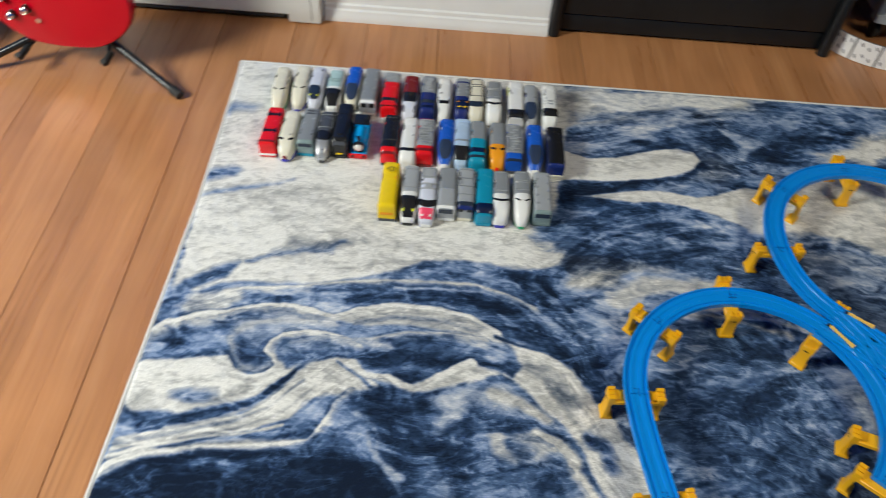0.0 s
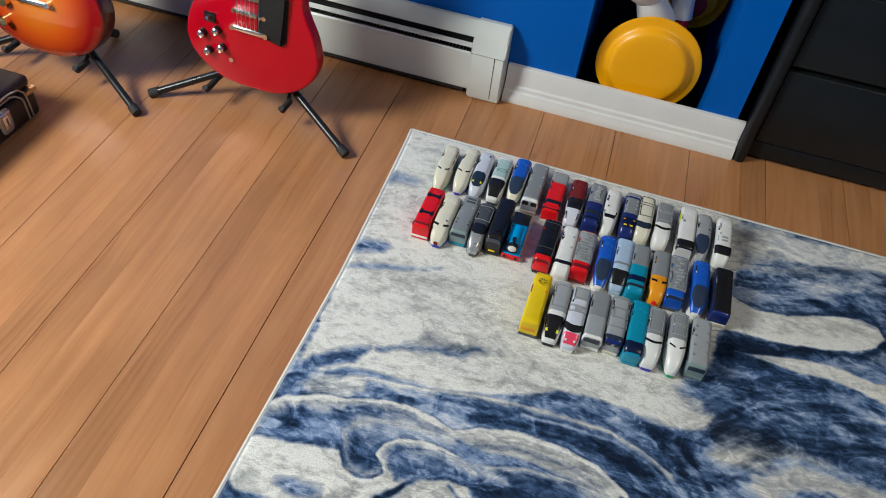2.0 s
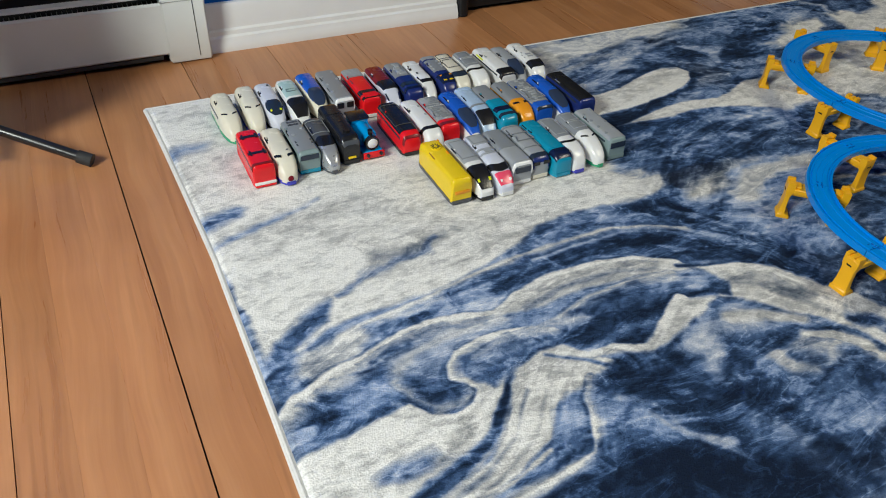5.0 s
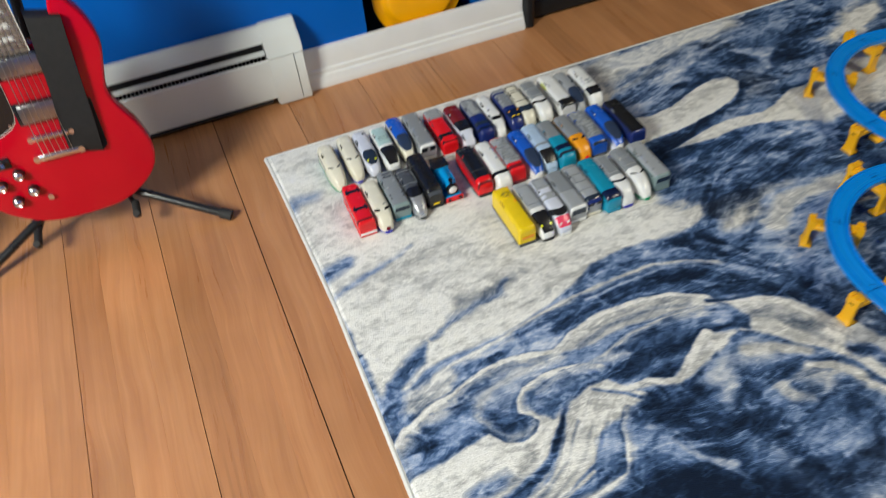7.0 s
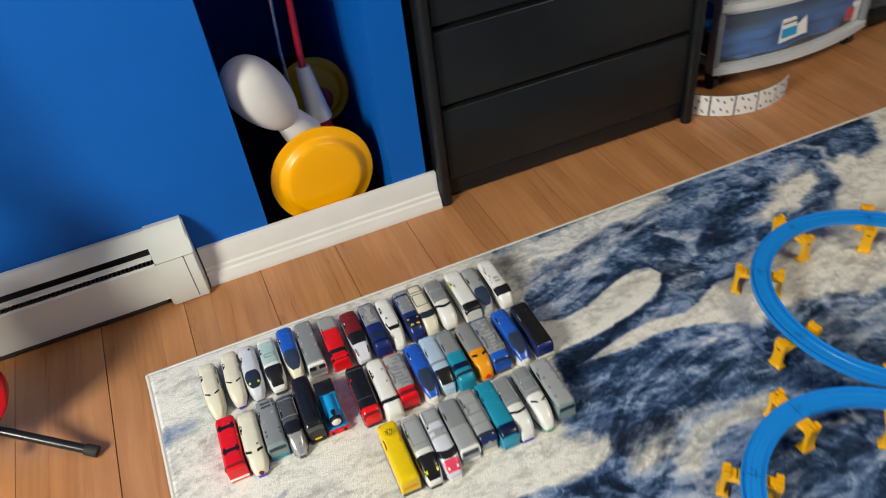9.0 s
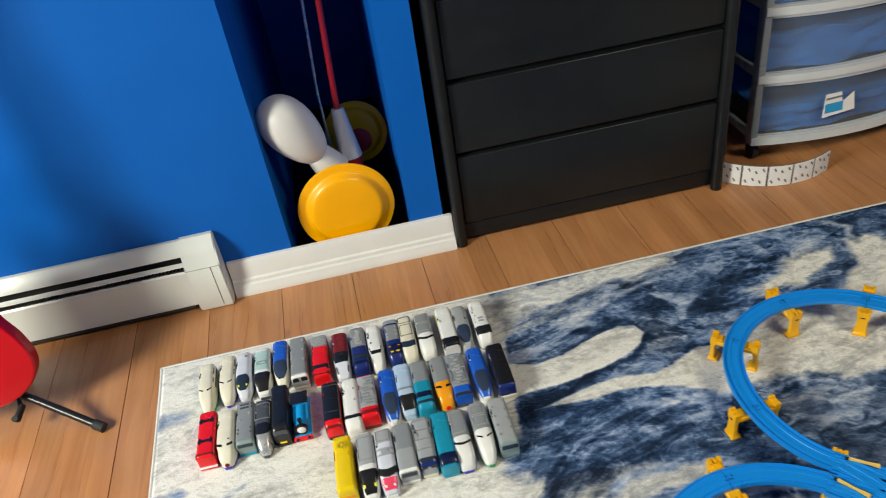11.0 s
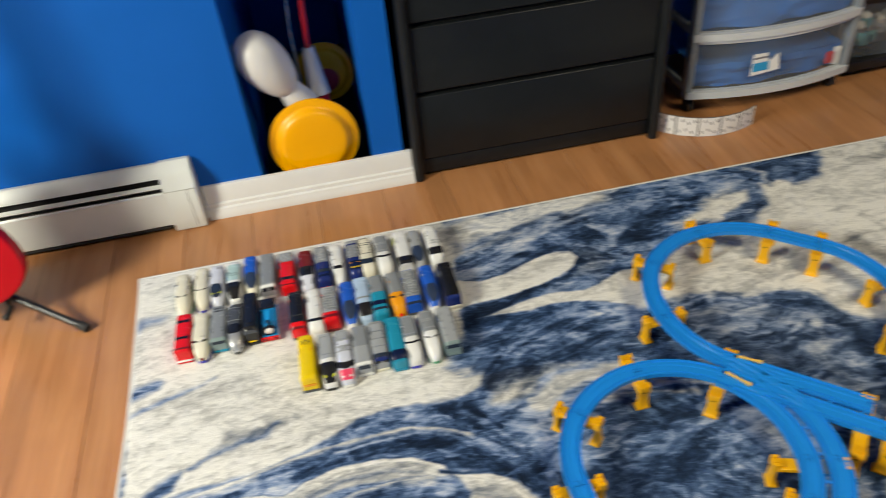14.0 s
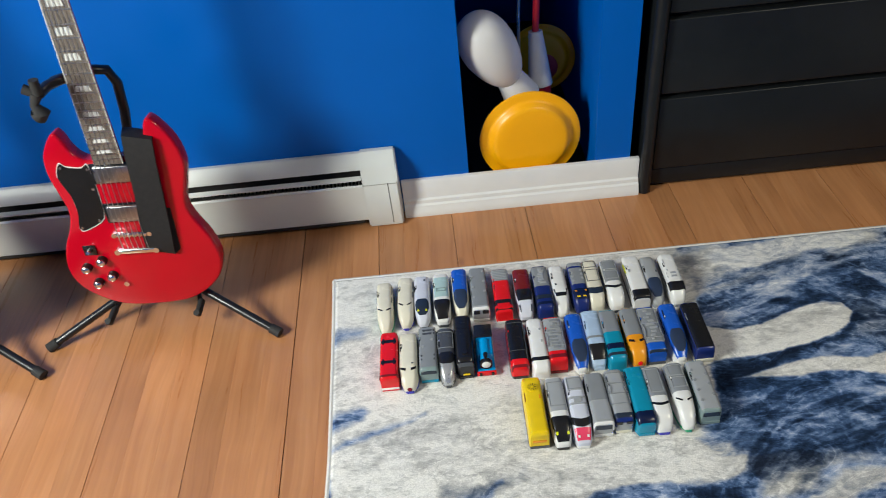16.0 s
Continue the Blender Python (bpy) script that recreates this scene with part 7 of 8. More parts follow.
    fill([(40.3, -80.8), (46.2, -78.8), (56.5, -78.1), (64.8, -79.8), (69.9, -83.0), (72.7, -88.5), (66.8, -85.6), (60.8, -84.0), (55.0, -87.5), (49.7, -89.8), (45.1, -87.7), (40.9, -85.5), (36.6, -83.5)], 0.17, 0.7, 0.6)
    fill([(56.6, -79.3), (62.7, -78.8), (66.8, -80.9), (68.8, -84.3), (63.8, -84.1), (58.7, -82.2)], 0.42, 1, 0.8, warm=0.1)
    stroke([(38.3, -81.2), (42.3, -80.4), (48.3, -78.8), (56.5, -78.3), (62.7, -79.3)], 0.25, 0.5, 0.7, 0.25, 0.3, side=1, warm=0.8)
    stroke([(40.7, -83.8), (48.5, -81.5), (56.6, -80.8), (63.8, -82.1)], 0.5, 0.4, 0.28, 0.4, 0.5)
    fill([(17.8, -82.8), (20.0, -81.4), (24.2, -82.0), (23.7, -84.7), (26.2, -86.8), (25.1, -88.6), (22.2, -88.9), (19.4, -87.4)], 0.34, 0.7, 0.6)  # curl
    fill([(18.5, -81.5), (21.6, -79.4), (27.6, -78.4), (31.9, -79.3), (25.9, -80.6), (23.3, -82.8), (21.9, -84.6), (20.5, -83.8)], 0.52, 0.6, 0.5, warm=0.3)
    stroke([(16.7, -82.4), (18.2, -85.7), (20.7, -88.2), (23.8, -88.7), (25.8, -87.2), (25.7, -85.7)], 0.4, 0.3, 0.7, 0.5, 0.4, side=-1, warm=0.8)
    fill([(1.9, -88.9), (6.6, -87.7), (16.6, -86.2), (19.2, -88.6), (22.0, -90.1), (25.7, -89.1), (26.9, -86.7), (29.1, -86.6), (31.2, -87.1), (27.8, -90.3), (23.8, -94.0), (19.5, -95.8), (13.3, -97.4), (6.1, -100.0), (2.4, -97.1)], 0.9, 0.35, 0.4, rim=0.6)  # left foam
    stroke([(40.5, -82.2), (37.8, -81.0), (34.1, -80.2), (30.0, -80.2), (26.6, -81.2), (24.6, -82.9), (24.0, -84.6), (25.7, -85.8), (26.5, -87.5), (25.1, -89.4), (22.0, -90.4), (18.8, -89.2), (17.0, -86.7)], 0.35, 0.6, 0.92, 0.2, 0.25, side=-1)
    fill([(26.7, -82.0), (32.2, -81.5), (38.5, -82.4), (36.7, -84.2), (31.5, -86.3), (28.3, -87.8), (26.3, -85.6)], 0.36, 0.5, 0.5, warm=0.1)
    stroke([(28.4, -82.8), (34.2, -81.3), (40.4, -81.4), (45.5, -81.8)], 0.5, 0.5, 0.62, 0.4, 0.4, side=1, warm=0.5)
    stroke([(26.7, -84.6), (31.0, -83.4), (36.5, -82.9)], 0.8, 0.4, 0.5, 0.4, 0.4, warm=0.2)
    fill([(9.4, -93.9), (12.9, -92.7), (17.8, -93.2), (19.4, -95.4), (13.8, -95.9), (9.8, -95.1)], 0.36, 0.8, 0.7, warm=0.2)
    fill([(2.9, -98.5), (9.5, -97.3), (13.6, -98.6), (19.6, -96.5), (20.0, -98.1), (11.5, -101.0), (3.2, -102.2)], 0.34, 0.5, 0.5, warm=0.1)
    stroke([(19.9, -89.6), (16.3, -90.9), (12.4, -90.7)], 1.0, 0.5, 0.72, 0.8, 0.6)
    stroke([(22.3, -91.7), (20.9, -94.0), (17.3, -94.9)], 1.2, 0.6, 0.62, 0.7, 0.5)
    stroke([(40.7, -84.1), (33.0, -86.2), (29.6, -89.0), (25.6, -93.6), (20.6, -96.8), (13.7, -99.0), (6.9, -100.9)], 0.6, 0.9, 0.12, 0.25, 0.3)
    fill([(27.8, -92.5), (30.4, -88.2), (34.0, -85.9), (36.8, -84.9), (40.0, -85.0), (41.0, -86.7), (44.6, -90.2), (43.1, -91.2), (40.1, -91.3), (38.7, -92.9), (36.9, -95.7), (33.0, -97.2), (29.4, -98.1), (20.9, -101.8), (12.2, -103.5), (3.5, -105.6), (3.6, -103.3), (14.0, -100.0), (22.6, -97.1)], 0.86, 0.3, 0.35, rim=0.6)  # foam head
    stroke([(36.9, -85.9), (38.3, -86.9), (41.3, -88.7), (43.5, -90.8)], 0.3, 0.2, 0.3, 0.25, 0.3)
    stroke([(33.2, -87.4), (36.4, -88.8), (39.4, -89.3)], 1.2, 0.8, 0.72, 0.8, 0.6)
    stroke([(31.7, -90.0), (26.9, -95.4), (20.3, -99.1), (11.8, -101.8), (3.8, -104.0)], 0.18, 0.5, 0.5, 0.3, 0.3, warm=0.7)
    stroke([(34.0, -91.1), (29.0, -96.3), (22.3, -99.9), (13.8, -102.5)], 0.15, 0.4, 0.58, 0.3, 0.3, warm=0.9)
    stroke([(29.7, -89.7), (25.4, -94.9), (18.3, -98.7), (10.6, -100.9)], 0.15, 0.35, 0.55, 0.3, 0.3, warm=0.8)
    stroke([(34.3, -93.7), (31.1, -97.4), (25.1, -100.1), (16.6, -102.6), (4.1, -106.2)], 0.25, 0.7, 0.3, 0.3, 0.3)
    fill([(31.0, -96.9), (32.9, -94.3), (36.5, -92.7), (39.0, -92.5), (36.6, -96.4), (35.2, -99.6), (32.2, -101.0), (28.9, -100.4)], 0.36, 0.5, 0.5, warm=0.1)
    fill([(31.8, -96.3), (34.3, -94.2), (36.3, -94.6), (34.4, -97.6)], 0.55, 0.8, 0.6, warm=0.05)
    fill([(3.8, -106.8), (15.0, -103.7), (24.5, -101.6), (32.7, -100.9), (30.1, -101.9), (21.3, -103.4), (8.5, -105.8), (3.4, -107.9)], 0.7, 0.4, 0.4, warm=0.9)
    stroke([(2.4, -110.1), (4.6, -107.7), (8.5, -105.8), (15.2, -104.3), (23.9, -103.0), (30.1, -101.9), (34.1, -101.1), (35.9, -98.2), (38.2, -94.3), (40.1, -91.7)], 0.7, 0.6, 0.93, 0.2, 0.25, side=1)
    stroke([(3.3, -106.4), (8.9, -104.2), (16.4, -102.2), (24.3, -100.5), (29.5, -98.8)], 0.3, 0.4, 0.88, 0.2, 0.25)
    fill([(2.3, -111.2), (8.7, -106.7), (21.5, -104.2), (33.8, -102.2), (43.2, -103.7), (48.3, -109.8), (49.2, -119.0), (-1.6, -122.6)], 0.03, 0.5, 0.5)  # dark trough
    fill([(39.8, -92.4), (43.5, -91.2), (49.3, -90.7), (55.1, -90.0), (61.0, -90.1), (62.2, -101.0), (60.9, -118.2), (50.1, -118.9), (43.9, -102.4), (38.8, -98.8)], 0.13, 1.2, 1)
    fill([(38.1, -94.2), (42.7, -92.5), (44.1, -96.3), (42.6, -99.0), (37.9, -98.9)], 0.24, 1, 0.8)
    fill([(34.2, -101.7), (37.1, -99.8), (42.5, -98.7), (47.3, -99.7), (46.6, -102.2), (41.4, -103.8), (35.8, -103.1)], 0.46, 1.2, 0.8, warm=0.05)
    stroke([(35.7, -102.3), (39.0, -100.0), (43.5, -99.3)], 0.4, 0.3, 0.62, 0.4, 0.5, warm=0.2)
    stroke([(43.7, -99.2), (44.6, -101.9), (45.7, -103.7), (47.9, -106.0), (49.6, -108.8), (53.0, -113.7)], 0.5, 0.35, 0.66, 0.35, 0.4, warm=0.5)
    stroke([(17.3, -107.2), (20.2, -106.0), (24.6, -106.1), (22.4, -107.9)], 0.4, 0.3, 0.34, 0.6, 0.8)
    stroke([(47.7, -93.9), (51.7, -96.7), (57.4, -98.3), (54.0, -103.6)], 2.0, 1.6, 0.3, 1.6, 1.2, warm=0.1)
    stroke([(52.7, -110.2), (56.9, -105.3), (62.2, -101.0), (66.8, -99.6)], 1.2, 0.8, 0.34, 1.2, 1)
    combed([(43.6, -92.1), (51.2, -90.3), (60.0, -89.6), (68.7, -94.3), (75.0, -102.9), (78.2, -109.2)], 9, 0.12, 31, 0, 1.0)
    fill([(53.2, -91.3), (60.0, -89.4), (66.8, -89.0), (72.6, -91.8), (76.3, -95.8), (72.4, -97.1), (66.8, -93.9), (60.1, -92.9), (56.3, -95.3)], 0.5, 1.0, 0.8, warm=0.4)
    fill([(62.0, -94.3), (69.7, -93.7), (76.3, -96.3), (79.6, -102.5), (82.5, -110.6), (74.3, -117.2), (69.5, -105.2), (64.0, -99.8)], 0.18, 1.2, 1)
    fill([(66.3, -78.5), (70.9, -79.8), (75.5, -81.6), (78.4, -84.0), (81.1, -88.4), (84.6, -93.5), (86.9, -98.5), (90.4, -103.6), (93.1, -109.8), (85.7, -113.0), (81.2, -105.3), (79.3, -99.6), (76.3, -94.7), (72.6, -92.1), (69.8, -88.8), (65.8, -85.9), (62.9, -86.9), (57.0, -89.3), (50.3, -90.4), (46.2, -89.1), (42.7, -88.4), (47.1, -88.4), (50.2, -89.3), (54.0, -87.6), (57.8, -85.2), (61.8, -84.9), (67.3, -86.9), (69.8, -84.2), (67.9, -81.4)], 0.84, 0.4, 0.5, rim=0.7)  # falling arm
    stroke([(42.2, -88.0), (46.1, -88.1), (48.4, -89.5), (50.7, -90.0), (54.0, -88.1), (57.4, -85.8), (60.3, -84.4)], 0.3, 0.7, 0.94, 0.2, 0.25)
    stroke([(64.8, -78.0), (68.9, -79.7), (73.5, -80.5), (77.0, -82.4)], 0.35, 0.3, 0.12, 0.25, 0.3)
    stroke([(69.9, -83.0), (73.8, -86.4), (77.5, -91.7), (80.9, -97.5)], 0.9, 0.9, 0.6, 0.6, 0.5, warm=0.9)
    stroke([(72.9, -82.7), (77.2, -88.1), (81.1, -94.3), (84.4, -100.2)], 0.5, 0.6, 0.68, 0.4, 0.5, warm=0.9)
    stroke([(80.5, -97.0), (82.7, -98.3), (83.7, -102.2)], 1.2, 0.8, 0.2, 0.8, 0.8)
    stroke([(71.5, -97.2), (74.7, -99.0), (77.7, -103.6), (80.1, -108.1)], 1.6, 2.0, 0.84, 0.5, 0.7, side=1)
    stroke([(63.9, -90.4), (68.7, -91.3), (73.5, -94.4)], 0.9, 0.7, 0.78, 0.5, 0.6)
    stroke([(74.6, -102.0), (76.6, -106.6), (77.2, -111.9)], 1.2, 1.2, 0.3, 0.8, 0.8)
    stroke([(41.7, -96.0), (44.7, -97.7), (45.8, -99.9), (45.3, -103.3), (47.9, -104.9), (49.3, -106.6)], 0.8, 0.4, 0.66, 0.4, 0.6, warm=0.5)
    stroke([(38.3, -97.4), (42.5, -97.3), (41.0, -100.3), (37.7, -101.5)], 1.6, 1, 0.5, 1.2, 1, warm=0.1)
    stroke([(58.0, -93.3), (56.3, -96.8), (55.3, -98.5)], 1.2, 0.8, 0.62, 0.8, 0.7, warm=0.4)
    stroke([(65.0, -98.1), (65.6, -100.4), (68.0, -101.9)], 1.2, 0.6, 0.72, 0.6, 0.6, warm=0.8)
    stroke([(54.8, -103.9), (56.7, -106.5), (56.7, -110.8), (57.9, -116.0)], 1.0, 1.2, 0.4, 1.2, 1, warm=0.3)
    fill([(38.2, -100.9), (44.4, -104.2), (45.8, -106.4), (52.5, -109.9), (55.0, -115.6), (51.9, -121.4), (27.2, -111.3), (28.6, -105.0)], 0.03, 2, 1)
    fill([(43.1, -91.7), (51.8, -93.0), (52.0, -99.1), (47.2, -102.8), (45.8, -100.4), (43.6, -96.8)], 0.08, 1.5, 1)
    fill([(57.3, -97.2), (61.4, -100.8), (58.6, -105.5), (53.5, -105.2), (52.8, -101.3)], 0.12, 1.5, 1)
    fill([(62.8, -101.4), (72.6, -103.2), (70.4, -110.1), (63.7, -111.0), (60.6, -106.2)], 0.34, 2, 1.2)
    combed([(3.1, -82.2), (10.1, -78.6), (18.7, -75.8), (26.9, -74.8), (34.8, -76.8), (45.7, -73.3), (59.5, -74.3), (66.8, -79.2), (75.5, -81.6), (81.1, -88.4), (86.9, -98.5), (91.6, -108.2)], 5, 0.13, 101, 0, 0.5)
    combed([(40.4, -81.5), (34.1, -80.4), (26.6, -81.3), (24.0, -84.6), (26.5, -87.5), (22.0, -90.4), (11.3, -90.4), (2.4, -90.0)], 4, 0.1, 103, 0, 0.5)
    combed([(3.6, -104.7), (14.4, -101.3), (24.6, -97.9), (31.1, -92.0), (37.1, -87.0), (44.0, -91.0)], 6, 0.13, 105, 0, 0.45)
    combed([(2.4, -110.1), (8.5, -105.8), (23.9, -103.0), (34.1, -101.1), (38.2, -94.3), (41.6, -91.2), (50.7, -90.4), (60.3, -85.0), (69.8, -88.8), (79.3, -99.6), (84.4, -108.7)], 5, 0.12, 107, 0, 0.5)
    combed([(4.3, -76.5), (15.6, -71.2), (34.4, -68.3), (51.6, -66.7), (66.9, -68.3), (77.2, -77.5), (84.3, -90.9)], 5, 0.12, 109, 0, 0.5)
    stroke([(78.7, -49.0), (90.1, -52.6), (107.6, -52.4), (117.3, -56.0)], 5, 5, 0.28, 2, 2)  # open water
    stroke([(81.2, -64.5), (89.3, -60.5), (96.1, -60.4), (100.8, -62.7)], 2.5, 1.5, 0.66, 1.5, 1.5)
    stroke([(81.9, -70.0), (89.7, -67.9), (91.5, -71.1)], 2, 2, 0.6, 2, 1.5)
    stroke([(77.8, -67.0), (84.4, -66.3)], 1.5, 1.0, 0.5, 1, 1.0)
    stroke([(86.0, -46.7), (100.6, -44.3), (112.1, -47.2)], 0.8, 0.6, 0.5, 0.8, 1.0)
    stroke([(80.4, -39.7), (84.9, -36.9), (95.7, -34.7), (105.5, -32.2), (111.9, -26.7)], 1.6, 1.2, 0.06, 0.6, 1.0)
    fill([(81.8, -2.6), (102.4, -2.0), (122.9, -1.8), (118.3, -7.2), (101.1, -11.8), (80.4, -17.6)], 0.7, 1.2, 1.5, warm=0.7)  # back edge
    fill([(80.3, -18.0), (96.9, -12.7), (106.4, -13.3), (107.0, -18.0), (90.3, -25.2), (80.0, -24.4)], 0.46, 1.2, 1.2, warm=0.2)
    stroke([(84.6, -14.4), (94.5, -10.0), (105.5, -9.8), (117.3, -5.1)], 1.0, 0.7, 0.5, 0.8, 1, warm=0.3)
    stroke([(89.1, -8.5), (99.0, -6.2), (108.7, -6.6)], 0.8, 0.6, 0.55, 0.8, 1, warm=0.3)
    stroke([(117.7, -24.7), (122.7, -19.6), (127.3, -16.7)], 0.9, 0.6, 0.6, 0.6, 0.8, warm=0.2)
    stroke([(129.1, -20.5), (134.0, -16.9), (139.3, -16.9)], 0.9, 0.6, 0.5, 0.7, 0.9, warm=0.1)
    stroke([(123.1, -10.9), (132.2, -13.0), (142.5, -10.4)], 1.2, 0.9, 0.38, 1, 1, warm=0.1)
    stroke([(97.4, -20.5), (102.5, -21.9), (110.9, -18.5)], 0.9, 0.6, 0.14, 0.6, 0.8)
    fill([(75.6, -36.2), (81.5, -34.9), (89.8, -34.5), (98.6, -32.9), (104.9, -30.8), (109.3, -28.3), (111.2, -25.6), (110.0, -22.6), (106.1, -21.7), (98.1, -24.0), (91.8, -26.2), (86.0, -27.6), (79.9, -25.6), (77.8, -30.0)], 0.9, 0.25, 0.3, rim=0.9)  # island
    fill([(81.5, -40.0), (89.0, -38.2), (96.1, -36.8), (103.0, -37.1), (108.4, -37.9), (113.0, -36.8), (118.2, -34.1), (124.4, -33.1), (133.1, -33.5), (132.0, -46.0), (120.1, -44.3), (116.4, -44.7), (111.0, -42.5), (106.0, -40.8), (99.4, -40.1), (93.8, -40.4), (88.5, -40.2)], 0.88, 0.3, 0.4, rim=0.8)  # long spit
    combed([(77.9, -64.2), (90.0, -54.2), (105.8, -49.5), (119.9, -49.6), (133.4, -56.0)], 9, 0.26, 41, 0, 1.0)
    combed([(80.1, -22.1), (96.5, -16.1), (119.3, -9.2), (149.4, -10.0)], 8, 0.3, 51, 0, 1.0)
    fill([(113.5, -39.0), (123.5, -33.9), (138.3, -27.7), (149.1, -28.2), (161.7, -42.1), (167.7, -54.1), (168.9, -64.1), (159.2, -66.9), (156.4, -62.7), (156.4, -53.4), (148.5, -49.5), (138.1, -47.1), (126.9, -46.5), (118.4, -46.4)], 0.86, 1, 1.2)  # pale middle of the loop
    fill([(195.6, 0.8), (228.2, 2.5), (222.8, -42.0), (202.7, -77.8), (169.6, -95.0), (163.9, -84.9), (177.7, -62.8), (179.5, -47.8), (175.2, -33.0), (163.7, -22.0), (150.3, -22.6), (139.5, -21.6), (155.5, -12.2), (173.7, -10.3)], 0.88, 1.5, 2)  # pale corner
    fill([(165.4, -2.9), (180.0, 0.9), (192.8, -0.7), (190.5, -7.2), (177.1, -10.4), (166.1, -8.1)], 0.15, 1, 1.5)
    stroke([(208.6, -16.4), (207.2, -25.4), (202.8, -38.0), (203.3, -41.5), (210.4, -46.5)], 2.5, 0.8, 0.35, 1.2, 1.5)
    stroke([(209.5, -15.2), (214.9, -24.5), (211.3, -33.5)], 1.5, 1.0, 0.65, 1, 1.0)
    stroke([(194.2, -5.7), (196.0, -16.6), (200.9, -22.2), (199.8, -30.8)], 1.2, 0.8, 0.7, 0.8, 1.5)
    stroke([(207.5, -19.2), (205.6, -32.1), (204.0, -38.5), (208.1, -43.8)], 0.4, 0.5, 0.3, 0.3, 0.6)
    stroke([(214.8, -12.8), (216.7, -22.2), (217.3, -30.4)], 1.2, 1.0, 0.72, 1, 0.8, warm=0.8)
    stroke([(200.9, -22.2), (193.5, -27.7), (190.3, -34.7)], 0.5, 0.4, 0.6, 0.4, 0.8, warm=0.9)
    stroke([(191.1, -53.1), (189.1, -61.4), (181.9, -68.7), (180.4, -75.9)], 0.9, 0.7, 0.55, 0.7, 0.9, warm=0.6)
    stroke([(182.5, -58.4), (178.6, -67.4), (173.1, -72.8)], 0.6, 0.5, 0.62, 0.5, 0.9, warm=0.8)
    stroke([(159.2, -66.9), (164.8, -76.7), (173.0, -76.5)], 1.2, 1.2, 0.6, 0.8, 1.5)
    stroke([(186.8, -62.5), (182.7, -73.1), (175.0, -80.9)], 1.6, 1.0, 0.5, 1, 1.5)
    stroke([(151.6, -87.8), (142.1, -92.9), (137.6, -103.1)], 1.0, 1.0, 0.15, 0.8, 1)
    stroke([(184.9, -49.0), (186.3, -53.3), (192.2, -53.6)], 1.5, 1, 0.45, 1.2, 1.0)
    stroke([(175.1, -35.6), (179.5, -47.8)], 2.0, 1, 0.7, 2, 1.0)
    fill([(150.6, -50.9), (158.4, -52.5), (161.1, -59.7), (164.6, -69.2), (157.9, -80.7), (143.5, -74.8), (129.0, -65.3), (126.7, -53.0), (136.2, -51.0)], 0.31, 1.2, 1.5)  # dark water in the loop
    fill([(147.0, -65.5), (155.0, -67.0), (156.4, -73.2), (150.7, -77.8), (142.4, -74.4)], 0.5, 1.5, 2)
    fill([(154.9, -65.0), (159.2, -66.9), (159.7, -76.3), (155.8, -79.9)], 0.12, 1.2, 1.5)
    stroke([(169.9, -77.0), (171.9, -81.4), (179.8, -82.9)], 2, 2, 0.4, 2, 1.5)
    fill([(153.8, -79.1), (159.9, -81.6), (151.9, -91.0), (133.8, -105.3), (136.4, -96.2)], 0.4, 2, 2)
    fill([(156.4, -88.2), (170.8, -86.1), (169.6, -95.0), (160.8, -105.6), (156.1, -98.4)], 0.75, 1.5, 2)
    stroke([(172.3, -86.7), (169.3, -91.9), (158.0, -99.1)], 1.2, 1, 0.15, 0.6, 1.0)
    fill([(131.2, -104.3), (146.4, -98.7), (151.6, -107.1), (153.0, -114.8), (140.7, -121.0), (124.3, -115.1)], 0.7, 2, 2)
    stroke([(141.9, -98.3), (138.7, -104.7), (135.6, -108.4)], 1.2, 1.2, 0.1, 1, 1.0)
    fill([(99.0, -70.0), (113.5, -71.0), (127.2, -81.2), (127.9, -92.9), (118.3, -107.6), (89.5, -97.1)], 0.24, 2, 1.5)  # dark water in the lower loop
    stroke([(101.4, -70.1), (108.8, -70.2), (120.0, -73.3)], 0.7, 0.6, 0.62, 0.5, 1.0)
    stroke([(91.6, -62.2), (100.4, -62.4), (103.8, -67.1), (97.9, -69.5), (91.4, -67.0)], 2.2, 1.5, 0.6, 1, 1.0)
    stroke([(106.5, -76.0), (110.1, -78.9), (116.5, -80.7)], 2, 1.5, 0.25, 2, 1.0)
    stroke([(97.3, -90.4), (105.0, -90.8), (113.0, -95.1)], 2.5, 2, 0.3, 2, 1.0)
    combed([(122.1, -51.0), (136.6, -50.1), (150.2, -59.1), (156.3, -71.3), (156.9, -80.3)], 8, 0.24, 61, 0, 1.0)
    combed([(96.9, -69.1), (109.2, -69.2), (120.1, -78.3), (125.0, -91.8)], 9, 0.2, 71, 0, 1.0)
    fill([(180.7, -17.4), (204.1, -13.8), (225.8, -11.8), (221.5, -38.0), (220.3, -55.6), (220.6, -73.0), (200.1, -98.3), (181.5, -106.0), (166.5, -112.0), (160.1, -106.0), (162.8, -93.4), (163.7, -83.4), (176.2, -74.2), (183.7, -57.8), (182.2, -36.8), (171.5, -24.8)], 0.85, 1.2, 1.2)  # pale right side
    combed([(186.4, -25.6), (193.8, -44.9), (188.8, -67.7), (179.2, -87.6), (168.4, -105.7)], 12, 0.1, 91, 0, 1.0)
    fill([(177.6, -10.5), (188.7, -6.4), (187.4, -12.8), (179.2, -19.8), (174.5, -17.0)], 0.2, 1, 1)
    stroke([(204.9, -28.2), (202.2, -35.3), (203.0, -40.1)], 1.4, 0.4, 0.3, 0.6, 0.6)
